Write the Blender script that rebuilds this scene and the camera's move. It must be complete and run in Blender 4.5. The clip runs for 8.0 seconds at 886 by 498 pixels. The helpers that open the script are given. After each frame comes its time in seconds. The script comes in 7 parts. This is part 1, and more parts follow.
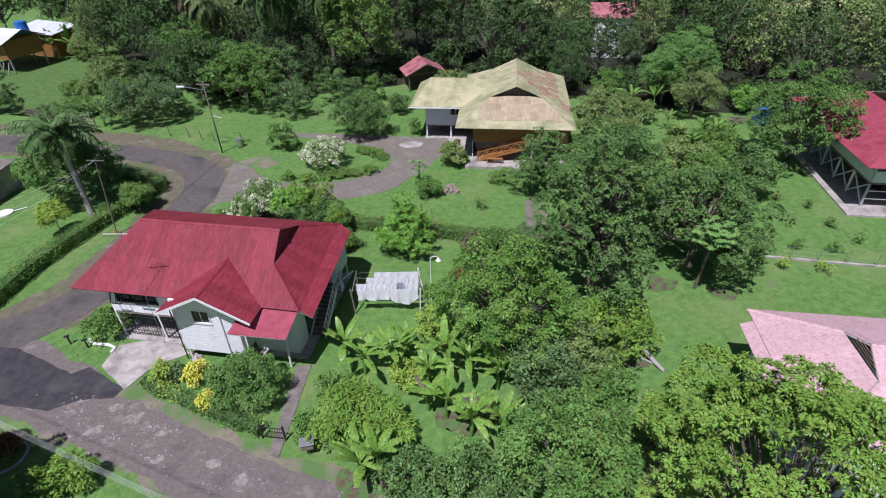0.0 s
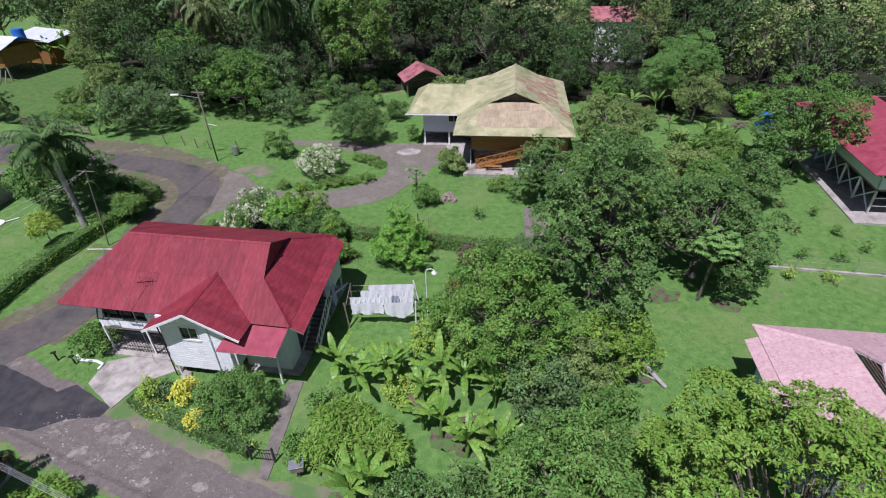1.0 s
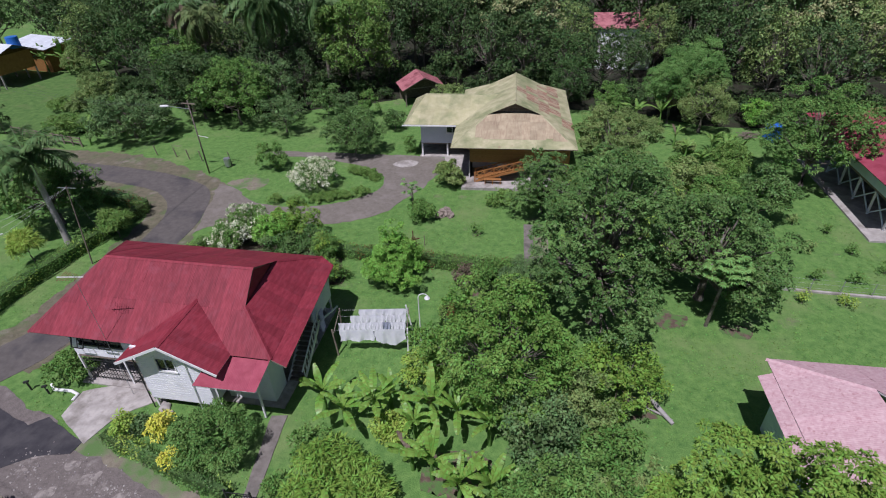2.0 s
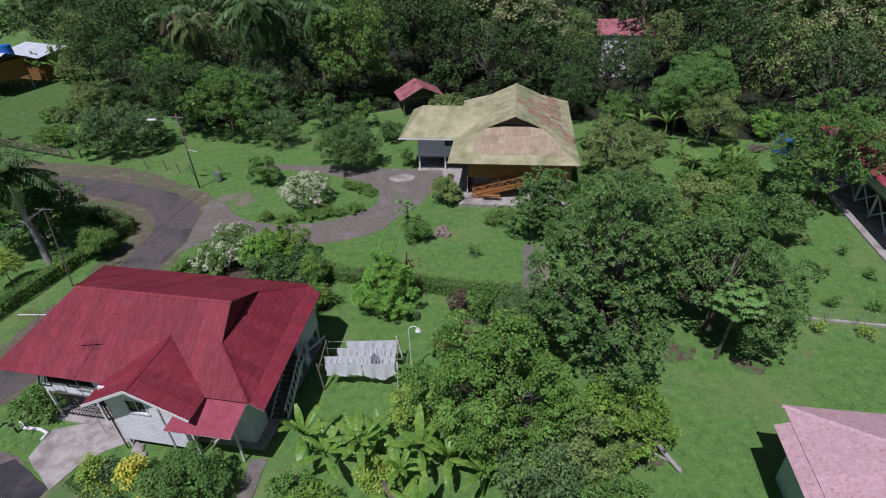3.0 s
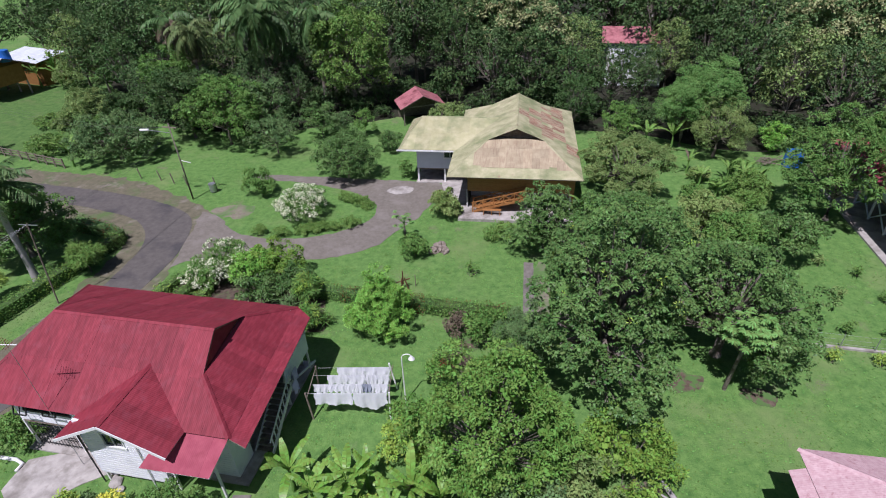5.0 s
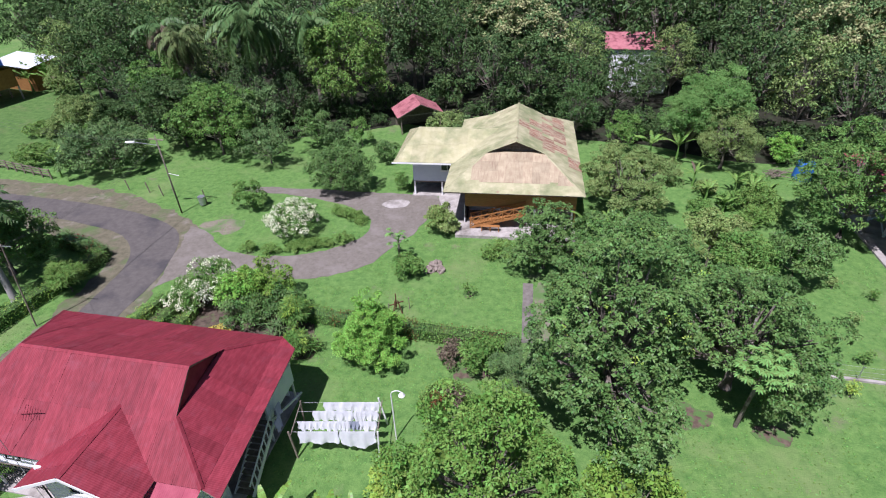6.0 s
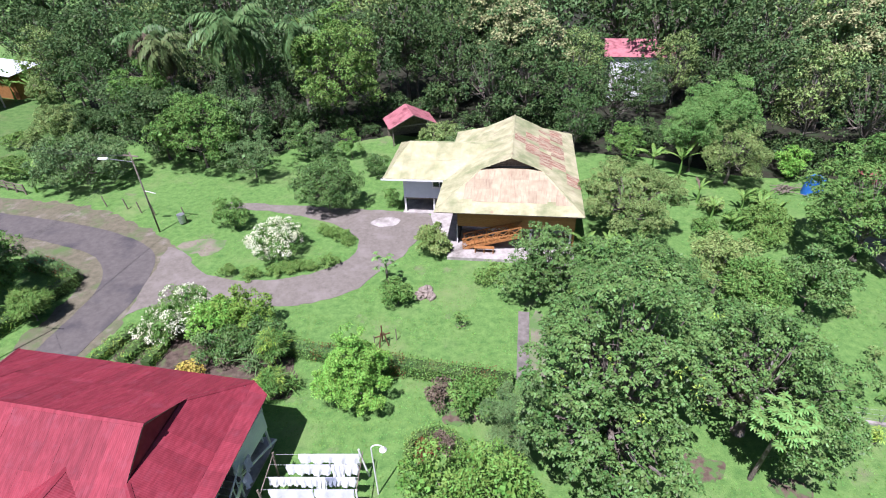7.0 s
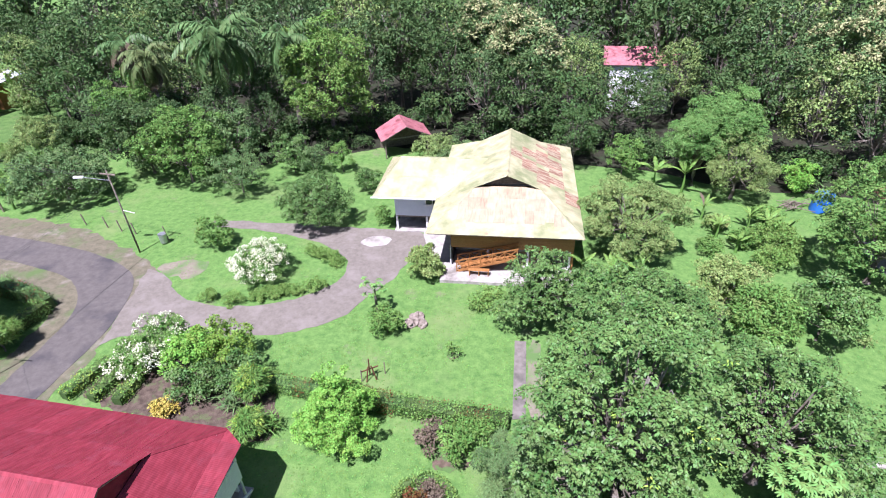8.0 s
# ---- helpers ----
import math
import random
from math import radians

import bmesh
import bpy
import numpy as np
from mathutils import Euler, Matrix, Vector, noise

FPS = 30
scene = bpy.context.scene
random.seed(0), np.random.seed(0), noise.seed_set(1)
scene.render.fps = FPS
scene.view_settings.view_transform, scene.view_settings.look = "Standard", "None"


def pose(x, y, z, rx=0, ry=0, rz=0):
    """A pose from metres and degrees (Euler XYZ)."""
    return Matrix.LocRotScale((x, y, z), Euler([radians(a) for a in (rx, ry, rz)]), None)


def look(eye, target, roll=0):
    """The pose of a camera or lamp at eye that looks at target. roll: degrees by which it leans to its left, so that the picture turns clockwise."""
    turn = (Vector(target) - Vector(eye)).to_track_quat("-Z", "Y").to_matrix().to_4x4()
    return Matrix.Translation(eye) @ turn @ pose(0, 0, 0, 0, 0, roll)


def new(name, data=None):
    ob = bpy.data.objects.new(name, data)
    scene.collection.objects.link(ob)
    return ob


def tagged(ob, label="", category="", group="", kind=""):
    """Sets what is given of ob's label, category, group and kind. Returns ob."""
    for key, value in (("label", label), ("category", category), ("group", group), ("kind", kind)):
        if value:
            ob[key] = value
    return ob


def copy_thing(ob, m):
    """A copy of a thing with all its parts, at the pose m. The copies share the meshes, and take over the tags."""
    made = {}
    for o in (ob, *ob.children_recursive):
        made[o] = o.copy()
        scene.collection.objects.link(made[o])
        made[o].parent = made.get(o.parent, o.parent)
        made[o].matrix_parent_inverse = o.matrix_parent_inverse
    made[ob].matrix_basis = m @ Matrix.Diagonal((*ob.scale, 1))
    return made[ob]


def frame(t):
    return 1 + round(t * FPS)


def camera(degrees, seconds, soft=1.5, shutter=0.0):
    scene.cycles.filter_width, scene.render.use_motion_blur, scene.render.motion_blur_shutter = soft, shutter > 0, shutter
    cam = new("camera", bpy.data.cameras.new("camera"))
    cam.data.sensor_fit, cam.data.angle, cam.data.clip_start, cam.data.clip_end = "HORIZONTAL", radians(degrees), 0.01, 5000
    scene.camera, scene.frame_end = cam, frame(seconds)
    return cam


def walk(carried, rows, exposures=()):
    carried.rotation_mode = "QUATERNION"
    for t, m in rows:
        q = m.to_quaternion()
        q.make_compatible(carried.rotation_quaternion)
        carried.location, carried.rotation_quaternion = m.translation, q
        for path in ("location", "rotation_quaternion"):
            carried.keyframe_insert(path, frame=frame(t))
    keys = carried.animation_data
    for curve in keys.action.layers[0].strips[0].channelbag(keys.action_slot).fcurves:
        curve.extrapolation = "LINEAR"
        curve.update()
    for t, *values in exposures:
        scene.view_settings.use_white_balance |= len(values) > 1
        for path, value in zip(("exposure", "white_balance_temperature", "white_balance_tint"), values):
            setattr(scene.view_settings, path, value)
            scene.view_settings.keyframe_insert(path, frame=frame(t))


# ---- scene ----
cam = camera(78.5, 8.0, soft=1.1)
PATH = [
    (0, (-0.751, -0.871, 26.763), (-0.769, 0.776, 25.629), -1.5),
    (0.5, (-0.534, -0.471, 26.725), (-0.556, 1.18, 25.596), -1.7),
    (1, (-0.266, 0.304, 26.736), (-0.293, 1.958, 25.611), -1.9),
    (1.5, (0.056, 1.314, 26.724), (0.023, 2.971, 25.604), -2.0),
    (3, (1.219, 5.518, 26.97), (1.161, 7.181, 25.86), -2.4),
    (3.5, (1.456, 6.075, 27.102), (1.395, 7.739, 25.994), -2.4),
    (4, (1.532, 6.158, 27.121), (1.468, 7.823, 26.015), -2.3),
    (5.5, (1.905, 8.799, 27.209), (1.829, 10.467, 26.108), -2.3),
    (6, (2.189, 10.19, 27.373), (2.11, 11.858, 26.272), -2.3),
    (6.5, (2.471, 11.813, 27.411), (2.395, 13.481, 26.311), -2.2),
    (7, (2.796, 13.629, 27.367), (2.721, 15.3, 26.271), -2.3),
    (7.5, (3.111, 15.476, 27.42), (3.036, 17.149, 26.328), -2.4),
    (8, (3.279, 16.559, 27.53), (3.208, 18.234, 26.44), -2.4),
]
walk(cam, [(t, look(eye, target, roll)) for t, eye, target, roll in PATH],
     [(t, s - 0.10, 5860 - max(0, t - 5) * 40, 24.0 + max(0, t - 5) * 1.9) for t, s in ((0, -0.02), (1.5, -0.13), (2.8, -0.55), (3.0, -0.54), (3.5, -0.38), (4.0, -0.27), (4.2, -0.25), (5.5, 0.11), (6.0, 0.3), (6.5, 0.52), (7.0, 0.72), (7.5, 0.87), (8.0, 0.98))])

# ---- light ----
SUN_TO = Vector((0.45, 0.89, 0)).normalized()
SUN_EL = radians(64)
sun_dir = Vector((SUN_TO.x * math.cos(SUN_EL), SUN_TO.y * math.cos(SUN_EL), -math.sin(SUN_EL)))
sun = new("sun", bpy.data.lights.new("sun", "SUN"))
sun.data.energy, sun.data.angle, sun.data.color = 5.5, radians(0.5), (1.0, 0.975, 0.93)
sun.matrix_world = Matrix.Translation((0, 0, 80)) @ sun_dir.to_track_quat("-Z", "Y").to_matrix().to_4x4()
world = bpy.data.worlds.new("sky")
scene.world = world
world.use_nodes = True
wt = world.node_tree
sky = wt.nodes.new("ShaderNodeTexSky")
sky.sky_type, sky.sun_disc, sky.sun_elevation = "NISHITA", False, SUN_EL
sky.sun_rotation = math.atan2(-SUN_TO.x, -SUN_TO.y)
wt.links.new(sky.outputs[0], wt.nodes["Background"].inputs[0])
wt.nodes["Background"].inputs[1].default_value = 0.052


# ---- materials ----
def ramp_mix(nt, fac, a, b):
    m = nt.nodes.new("ShaderNodeMix")
    m.data_type = "RGBA"
    if hasattr(fac, "links"):
        nt.links.new(fac, m.inputs[0])
    else:
        m.inputs[0].default_value = fac
    for i, c in ((6, a), (7, b)):
        if hasattr(c, "links"):
            nt.links.new(c, m.inputs[i])
        else:
            m.inputs[i].default_value = (*c, 1)
    return m.outputs[2]


def noise_fac(nt, vec, scale, detail=4.0, lo=0.35, hi=0.65, rough=0.6, stretch=None):
    n = nt.nodes.new("ShaderNodeTexNoise")
    n.inputs["Scale"].default_value, n.inputs["Detail"].default_value, n.inputs["Roughness"].default_value = scale, detail, rough
    if stretch:
        mp = nt.nodes.new("ShaderNodeMapping")
        mp.inputs["Scale"].default_value = stretch
        nt.links.new(vec, mp.inputs["Vector"])
        vec = mp.outputs[0]
    nt.links.new(vec, n.inputs["Vector"])
    r = nt.nodes.new("ShaderNodeMapRange")
    r.inputs[1].default_value, r.inputs[2].default_value = lo, hi
    nt.links.new(n.outputs["Fac"], r.inputs[0])
    return r.outputs[0], n.outputs["Fac"]


def mat(name, a, b, scale=3.0, stain=None, stain_scale=0.5, stain_lo=0.5, stain_hi=0.7, rough=0.7, spec=0.3, bump=0.1,
        bump_scale=40.0, bump_dist=0.02, metal=0.0, vary=0.0, island=0.0, thru=0.0, stretch=None, stain_stretch=None, stain2=None, stain2_scale=1.5, s2_lo=0.58, s2_hi=0.72, detail=4.0, grain=0.6):
    """Two tones at one scale, stains at another, relief; vary: from object to object; island: from leaf to leaf; thru: light that passes through."""
    m = bpy.data.materials.new(name)
    m.use_nodes = True
    nt = m.node_tree
    bs = nt.nodes["Principled BSDF"]
    co = nt.nodes.new("ShaderNodeTexCoord").outputs["Object"]
    fac, raw = noise_fac(nt, co, scale, detail, rough=grain, stretch=stretch)
    col = ramp_mix(nt, fac, a, b)
    if stain:
        f2, _ = noise_fac(nt, co, stain_scale, 5.0, stain_lo, stain_hi, stretch=stain_stretch)
        col = ramp_mix(nt, f2, col, stain)
    if stain2:
        f3, _ = noise_fac(nt, co, stain2_scale, 6.0, s2_lo, s2_hi)
        col = ramp_mix(nt, f3, col, stain2)
    if vary or island:
        src = nt.nodes.new("ShaderNodeObjectInfo").outputs["Random"] if vary else nt.nodes.new("ShaderNodeNewGeometry").outputs["Random Per Island"]
        amt = vary or island
        r = nt.nodes.new("ShaderNodeMapRange")
        r.inputs[3].default_value, r.inputs[4].default_value = 1 - amt, 1 + amt
        nt.links.new(src, r.inputs[0])
        h = nt.nodes.new("ShaderNodeHueSaturation")
        nt.links.new(r.outputs[0], h.inputs["Value"])
        nt.links.new(col, h.inputs["Color"])
        col = h.outputs[0]
        if island:
            hr = nt.nodes.new("ShaderNodeMapRange")
            hr.inputs[3].default_value, hr.inputs[4].default_value = 0.468, 0.514
            nt.links.new(src, hr.inputs[0])
            nt.links.new(hr.outputs[0], h.inputs["Hue"])
    nt.links.new(col, bs.inputs["Base Color"])
    bs.inputs["Roughness"].default_value, bs.inputs["Metallic"].default_value = rough, metal
    bs.inputs["Specular IOR Level"].default_value = spec
    if bump:
        bn = nt.nodes.new("ShaderNodeBump")
        bn.inputs["Strength"].default_value, bn.inputs["Distance"].default_value = bump, bump_dist
        _, f4 = noise_fac(nt, co, bump_scale, 3.0)
        nt.links.new(f4, bn.inputs["Height"])
        nt.links.new(bn.outputs[0], bs.inputs["Normal"])
    if thru:
        tr = nt.nodes.new("ShaderNodeBsdfTranslucent")
        nt.links.new(col, tr.inputs["Color"])
        mx = nt.nodes.new("ShaderNodeMixShader")
        mx.inputs[0].default_value = thru
        nt.links.new(bs.outputs[0], mx.inputs[1])
        nt.links.new(tr.outputs[0], mx.inputs[2])
        nt.links.new(mx.outputs[0], nt.nodes["Material Output"].inputs["Surface"])
    return m


M = {}
M["grass"] = mat("grass", (0.070, 0.160, 0.040), (0.160, 0.282, 0.075), 1.6, stain=(0.185, 0.25, 0.092), stain_scale=0.16, stain_lo=0.52, stain_hi=0.75,
                 stain2=(0.20, 0.175, 0.12), stain2_scale=0.3, s2_lo=0.62, s2_hi=0.78, rough=0.9, spec=0.1, bump=0.7, bump_scale=13.0, bump_dist=0.08, detail=9.0, grain=0.78)
M["meadow"] = mat("meadow", (0.058, 0.128, 0.034), (0.130, 0.220, 0.062), 1.1, stain=(0.14, 0.165, 0.07), stain_scale=0.3, stain_lo=0.55, stain_hi=0.75, rough=0.95, spec=0.1, bump=0.9, bump_scale=6.0, bump_dist=0.15, detail=9.0, grain=0.75)
M["asphalt"] = mat("asphalt", (0.090, 0.080, 0.073), (0.128, 0.115, 0.104), 1.6, stain=(0.062, 0.057, 0.059), stain_scale=0.35, detail=8.0, grain=0.7, rough=0.85, bump=0.4, bump_scale=30)
M["fresh_asphalt"] = mat("fresh_asphalt", (0.035, 0.033, 0.038), (0.055, 0.052, 0.056), 1.5, stain=(0.08, 0.075, 0.075), stain_scale=0.5, rough=0.8, bump=0.4, bump_scale=30)
M["gravel"] = mat("gravel", (0.128, 0.109, 0.098), (0.192, 0.166, 0.150), 3.0, stain=(0.25, 0.222, 0.198), stain_scale=0.8, stain_lo=0.57, stain_hi=0.68,
                  stain2=(0.085, 0.075, 0.068), stain2_scale=0.4, detail=8.0, grain=0.75, rough=0.9, bump=0.8, bump_scale=14, bump_dist=0.06)
M["drive"] = mat("drive", (0.145, 0.128, 0.106), (0.205, 0.181, 0.152), 2.2, stain=(0.23, 0.203, 0.178), stain_scale=0.5, detail=8.0, grain=0.7, rough=0.9, bump=0.5, bump_scale=22, bump_dist=0.04)
M["verge"] = mat("verge", (0.105, 0.098, 0.060), (0.175, 0.155, 0.105), 1.6, stain=(0.095, 0.145, 0.050), stain_scale=0.35, stain_lo=0.52, stain_hi=0.7, stain2=(0.23, 0.205, 0.165), stain2_scale=0.5, s2_lo=0.56, s2_hi=0.7, rough=0.95, bump=0.7, bump_scale=14, bump_dist=0.06, detail=8.0, grain=0.75)
M["dirt"] = mat("dirt", (0.165, 0.145, 0.105), (0.26, 0.23, 0.17), 2.0, stain=(0.10, 0.18, 0.055), stain_scale=0.5, stain_lo=0.44, stain_hi=0.6, detail=8.0, grain=0.72, rough=0.95, bump=0.6, bump_scale=14, bump_dist=0.05)
M["concrete"] = mat("concrete", (0.31, 0.285, 0.26), (0.46, 0.425, 0.39), 1.5, stain=(0.19, 0.17, 0.145), stain_scale=0.7, rough=0.85, bump=0.3, bump_scale=25)
M["old_concrete"] = mat("old_concrete", (0.140, 0.124, 0.108), (0.21, 0.188, 0.165), 2.0, stain=(0.10, 0.095, 0.08), stain_scale=0.9, rough=0.9, bump=0.3, bump_scale=25)
M["red_roof"] = mat("red_roof", (0.208, 0.0245, 0.036), (0.272, 0.039, 0.055), 2.2, stain=(0.155, 0.019, 0.029), stain_scale=1.6, stain_lo=0.46, stain_hi=0.78, stain_stretch=(4, 0.6, 0.6), stretch=(3, 0.7, 0.7),
                    rough=0.62, spec=0.25, bump=0.15, bump_scale=8, vary=0.14, stain2=(0.25, 0.055, 0.075), stain2_scale=1.3, s2_lo=0.54, s2_hi=0.85)
M["porch_roof"] = mat("porch_roof", (0.29, 0.05, 0.078), (0.36, 0.075, 0.105), 1.5, stain=(0.24, 0.035, 0.055), stain_scale=0.8, rough=0.6, spec=0.25, vary=0.05)
M["pink_roof"] = mat("pink_roof", (0.50, 0.31, 0.325), (0.60, 0.42, 0.425), 5.0, stain=(0.41, 0.225, 0.235), stain_scale=5.5, stain_lo=0.56, stain_hi=0.7, rough=0.65, spec=0.25, vary=0.06)
M["shed_roof"] = mat("shed_roof", (0.36, 0.125, 0.14), (0.44, 0.18, 0.19), 2.0, stain=(0.16, 0.045, 0.05), stain_scale=0.9, rough=0.5, vary=0.06)
M["moss_roof"] = mat("moss_roof", (0.345, 0.335, 0.185), (0.47, 0.435, 0.27), 1.2, stain=(0.225, 0.25, 0.12), stain_scale=0.45, stain_lo=0.45, stain_hi=0.65,
                     stain2=(0.30, 0.19, 0.135), stain2_scale=1.1, s2_lo=0.62, s2_hi=0.75, rough=0.65, spec=0.25, vary=0.08, stretch=(1, 1, 1))
M["wing_roof"] = mat("wing_roof", (0.37, 0.35, 0.19), (0.46, 0.425, 0.26), 1.2, stain=(0.27, 0.285, 0.145), stain_scale=0.5, stain_lo=0.48, stain_hi=0.68, rough=0.65, spec=0.25, vary=0.08)
M["rust_roof"] = mat("rust_roof", (0.355, 0.285, 0.185), (0.435, 0.36, 0.24), 1.4, stain=(0.31, 0.225, 0.15), stain_scale=1.6, stain_lo=0.48, stain_hi=0.7, stain_stretch=(4, 0.6, 0.6), rough=0.7, spec=0.2, vary=0.12)
M["rusted_sheet"] = mat("rusted_sheet", (0.24, 0.115, 0.075), (0.32, 0.175, 0.12), 2.0, stain=(0.41, 0.345, 0.23), stain_scale=1.4, stain_lo=0.46, stain_hi=0.56, stain_stretch=(0.7, 4.5, 0.7), rough=0.75, spec=0.2, vary=0.15)
M["white_wall"] = mat("white_wall", (0.78, 0.79, 0.82), (0.86, 0.86, 0.87), 1.0, stain=(0.66, 0.67, 0.68), stain_scale=0.7, stain_lo=0.58, stain_hi=0.8, rough=0.6)
M["blue_wall"] = mat("blue_wall", (0.60, 0.68, 0.74), (0.68, 0.75, 0.79), 1.0, rough=0.65)
M["grey_wall"] = mat("grey_wall", (0.64, 0.68, 0.75), (0.72, 0.76, 0.82), 1.0, rough=0.65)
# near-black for walls in deep recesses: the shade there is painted into the colour
M["dark"] = mat("painted_shade", (0.02, 0.02, 0.022), (0.035, 0.033, 0.033), 2.0, rough=0.7)
M["glass"] = mat("window_glass", (0.02, 0.025, 0.03), (0.03, 0.035, 0.04), 2.0, rough=0.12, spec=0.6, bump=0)
M["wood"] = mat("golden_wood", (0.30, 0.155, 0.05), (0.42, 0.23, 0.08), 3.0, rough=0.6, stretch=(1, 1, 8), vary=0.08)
M["rail_wood"] = mat("rail_wood", (0.27, 0.115, 0.036), (0.37, 0.175, 0.058), 4.0, rough=0.55, vary=0.08)
M["dark_rail"] = mat("dark_rail", (0.10, 0.042, 0.026), (0.17, 0.075, 0.045), 4.0, rough=0.7)
M["old_wood"] = mat("old_wood", (0.14, 0.11, 0.085), (0.24, 0.20, 0.16), 4.0, rough=0.85, vary=0.15)
M["bark"] = mat("bark", (0.11, 0.09, 0.07), (0.21, 0.18, 0.145), 6.0, stain=(0.26, 0.25, 0.22), stain_scale=1.5, rough=0.95, bump=0.6, bump_scale=18, bump_dist=0.05)
M["palm_bark"] = mat("palm_bark", (0.30, 0.28, 0.26), (0.40, 0.38, 0.36), 4.0, rough=0.9, stretch=(1, 1, 6), bump=0.4)
M["white_paint"] = mat("white_paint", (0.74, 0.74, 0.72), (0.82, 0.82, 0.80), 2.0, rough=0.5)
M["metal"] = mat("galvanised_metal", (0.38, 0.39, 0.40), (0.5, 0.51, 0.52), 3.0, rough=0.4, metal=0.7)
M["black_metal"] = mat("black_metal", (0.02, 0.02, 0.02), (0.04, 0.04, 0.04), 3.0, rough=0.5)
M["cable"] = mat("cable", (0.05, 0.05, 0.05), (0.07, 0.07, 0.07), 3.0, rough=0.6, bump=0)
M["white_cable"] = mat("white_cable", (0.5, 0.5, 0.5), (0.6, 0.6, 0.6), 3.0, rough=0.4, bump=0)
M["cloth"] = mat("white_cloth", (0.76, 0.77, 0.80), (0.83, 0.83, 0.84), 3.0, rough=0.9, thru=0.15, bump=0.2, bump_scale=6, bump_dist=0.05)
M["grey_cloth"] = mat("grey_cloth", (0.25, 0.28, 0.35), (0.35, 0.38, 0.44), 3.0, rough=0.9)
M["lilac_cloth"] = mat("lilac_cloth", (0.45, 0.42, 0.62), (0.55, 0.52, 0.70), 3.0, rough=0.9)
M["rock"] = mat("rock", (0.19, 0.152, 0.122), (0.32, 0.268, 0.225), 4.0, rough=0.9, bump=0.6, bump_scale=9, bump_dist=0.08)
M["blue_plastic"] = mat("blue_plastic", (0.02, 0.12, 0.45), (0.04, 0.18, 0.55), 2.0, rough=0.4)
M["orange_wall"] = mat("orange_wall", (0.25, 0.12, 0.035), (0.32, 0.16, 0.05), 2.0, rough=0.7)
M["zinc"] = mat("zinc_roof", (0.55, 0.58, 0.62), (0.66, 0.69, 0.72), 2.0, rough=0.45, vary=0.06)


def leaf(name, a, b, island=0.3, thru=0.14, rough=0.5, spec=0.14):
    M[name] = mat(name, a, b, 0.6, rough=rough, spec=spec, bump=0, island=island, thru=thru)


leaf("leaf_mango", (0.063, 0.152, 0.035), (0.156, 0.288, 0.077), island=0.36, spec=0.35)
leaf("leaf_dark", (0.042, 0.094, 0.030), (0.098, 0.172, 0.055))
leaf("leaf_mid", (0.088, 0.205, 0.042), (0.178, 0.335, 0.080))
leaf("leaf_fruit", (0.090, 0.215, 0.036), (0.185, 0.345, 0.072))
leaf("leaf_ochre", (0.40, 0.33, 0.06), (0.50, 0.43, 0.10), island=0.12)
leaf("leaf_bright", (0.118, 0.240, 0.050), (0.205, 0.350, 0.085))
leaf("leaf_whorl", (0.125, 0.255, 0.036), (0.220, 0.380, 0.068))
leaf("leaf_lime", (0.150, 0.37, 0.055), (0.25, 0.50, 0.095))
leaf("leaf_wood", (0.045, 0.108, 0.032), (0.105, 0.195, 0.060))
leaf("leaf_shade", (0.060, 0.125, 0.045), (0.125, 0.212, 0.076))
leaf("leaf_olive", (0.140, 0.230, 0.068), (0.262, 0.365, 0.118))
leaf("leaf_grey", (0.087, 0.174, 0.062), (0.171, 0.281, 0.099))
leaf("leaf_yellow", (0.56, 0.60, 0.07), (0.68, 0.70, 0.12), island=0.12)
leaf("leaf_gold", (0.214, 0.363, 0.053), (0.357, 0.495, 0.097))
leaf("leaf_red", (0.20, 0.05, 0.03), (0.12, 0.12, 0.03))
leaf("leaf_cream", (0.27, 0.305, 0.135), (0.40, 0.415, 0.20))
leaf("flower_white", (0.66, 0.69, 0.46), (0.78, 0.80, 0.62), island=0.08, thru=0.15)
leaf("leaf_banana", (0.165, 0.345, 0.055), (0.285, 0.485, 0.100), island=0.25, thru=0.34, rough=0.4, spec=0.3)
leaf("leaf_palm", (0.082, 0.171, 0.057), (0.143, 0.248, 0.088), island=0.2, rough=0.4)
leaf("leaf_coco", (0.105, 0.165, 0.058), (0.18, 0.24, 0.09), island=0.2)
leaf("leaf_papaya", (0.115, 0.265, 0.065), (0.195, 0.37, 0.105))
leaf("leaf_pale", (0.17, 0.27, 0.07), (0.29, 0.385, 0.13))
leaf("leaf_glossy", (0.090, 0.208, 0.048), (0.178, 0.330, 0.085))
leaf("leaf_dead", (0.13, 0.105, 0.07), (0.21, 0.17, 0.115), island=0.2, thru=0.1)
leaf("blade", (0.087, 0.204, 0.044), (0.143, 0.292, 0.062), island=0.25)


# ---- mesh helpers ----
def from_np(name, verts, faces, material, smooth=False):
    """A mesh from an (n, 3) array and an (m, k) array of corners."""
    me = bpy.data.meshes.new(name)
    verts, faces = np.asarray(verts, np.float32), np.asarray(faces, np.int32)
    k = faces.shape[1]
    me.vertices.add(len(verts))
    me.vertices.foreach_set("co", verts.ravel())
    me.loops.add(faces.size)
    me.loops.foreach_set("vertex_index", faces.ravel())
    me.polygons.add(len(faces))
    me.polygons.foreach_set("loop_start", np.arange(len(faces), dtype=np.int32) * k)
    if smooth:
        me.polygons.foreach_set("use_smooth", np.ones(len(faces), bool))
    me.materials.append(material)
    me.update(calc_edges=True)
    return me


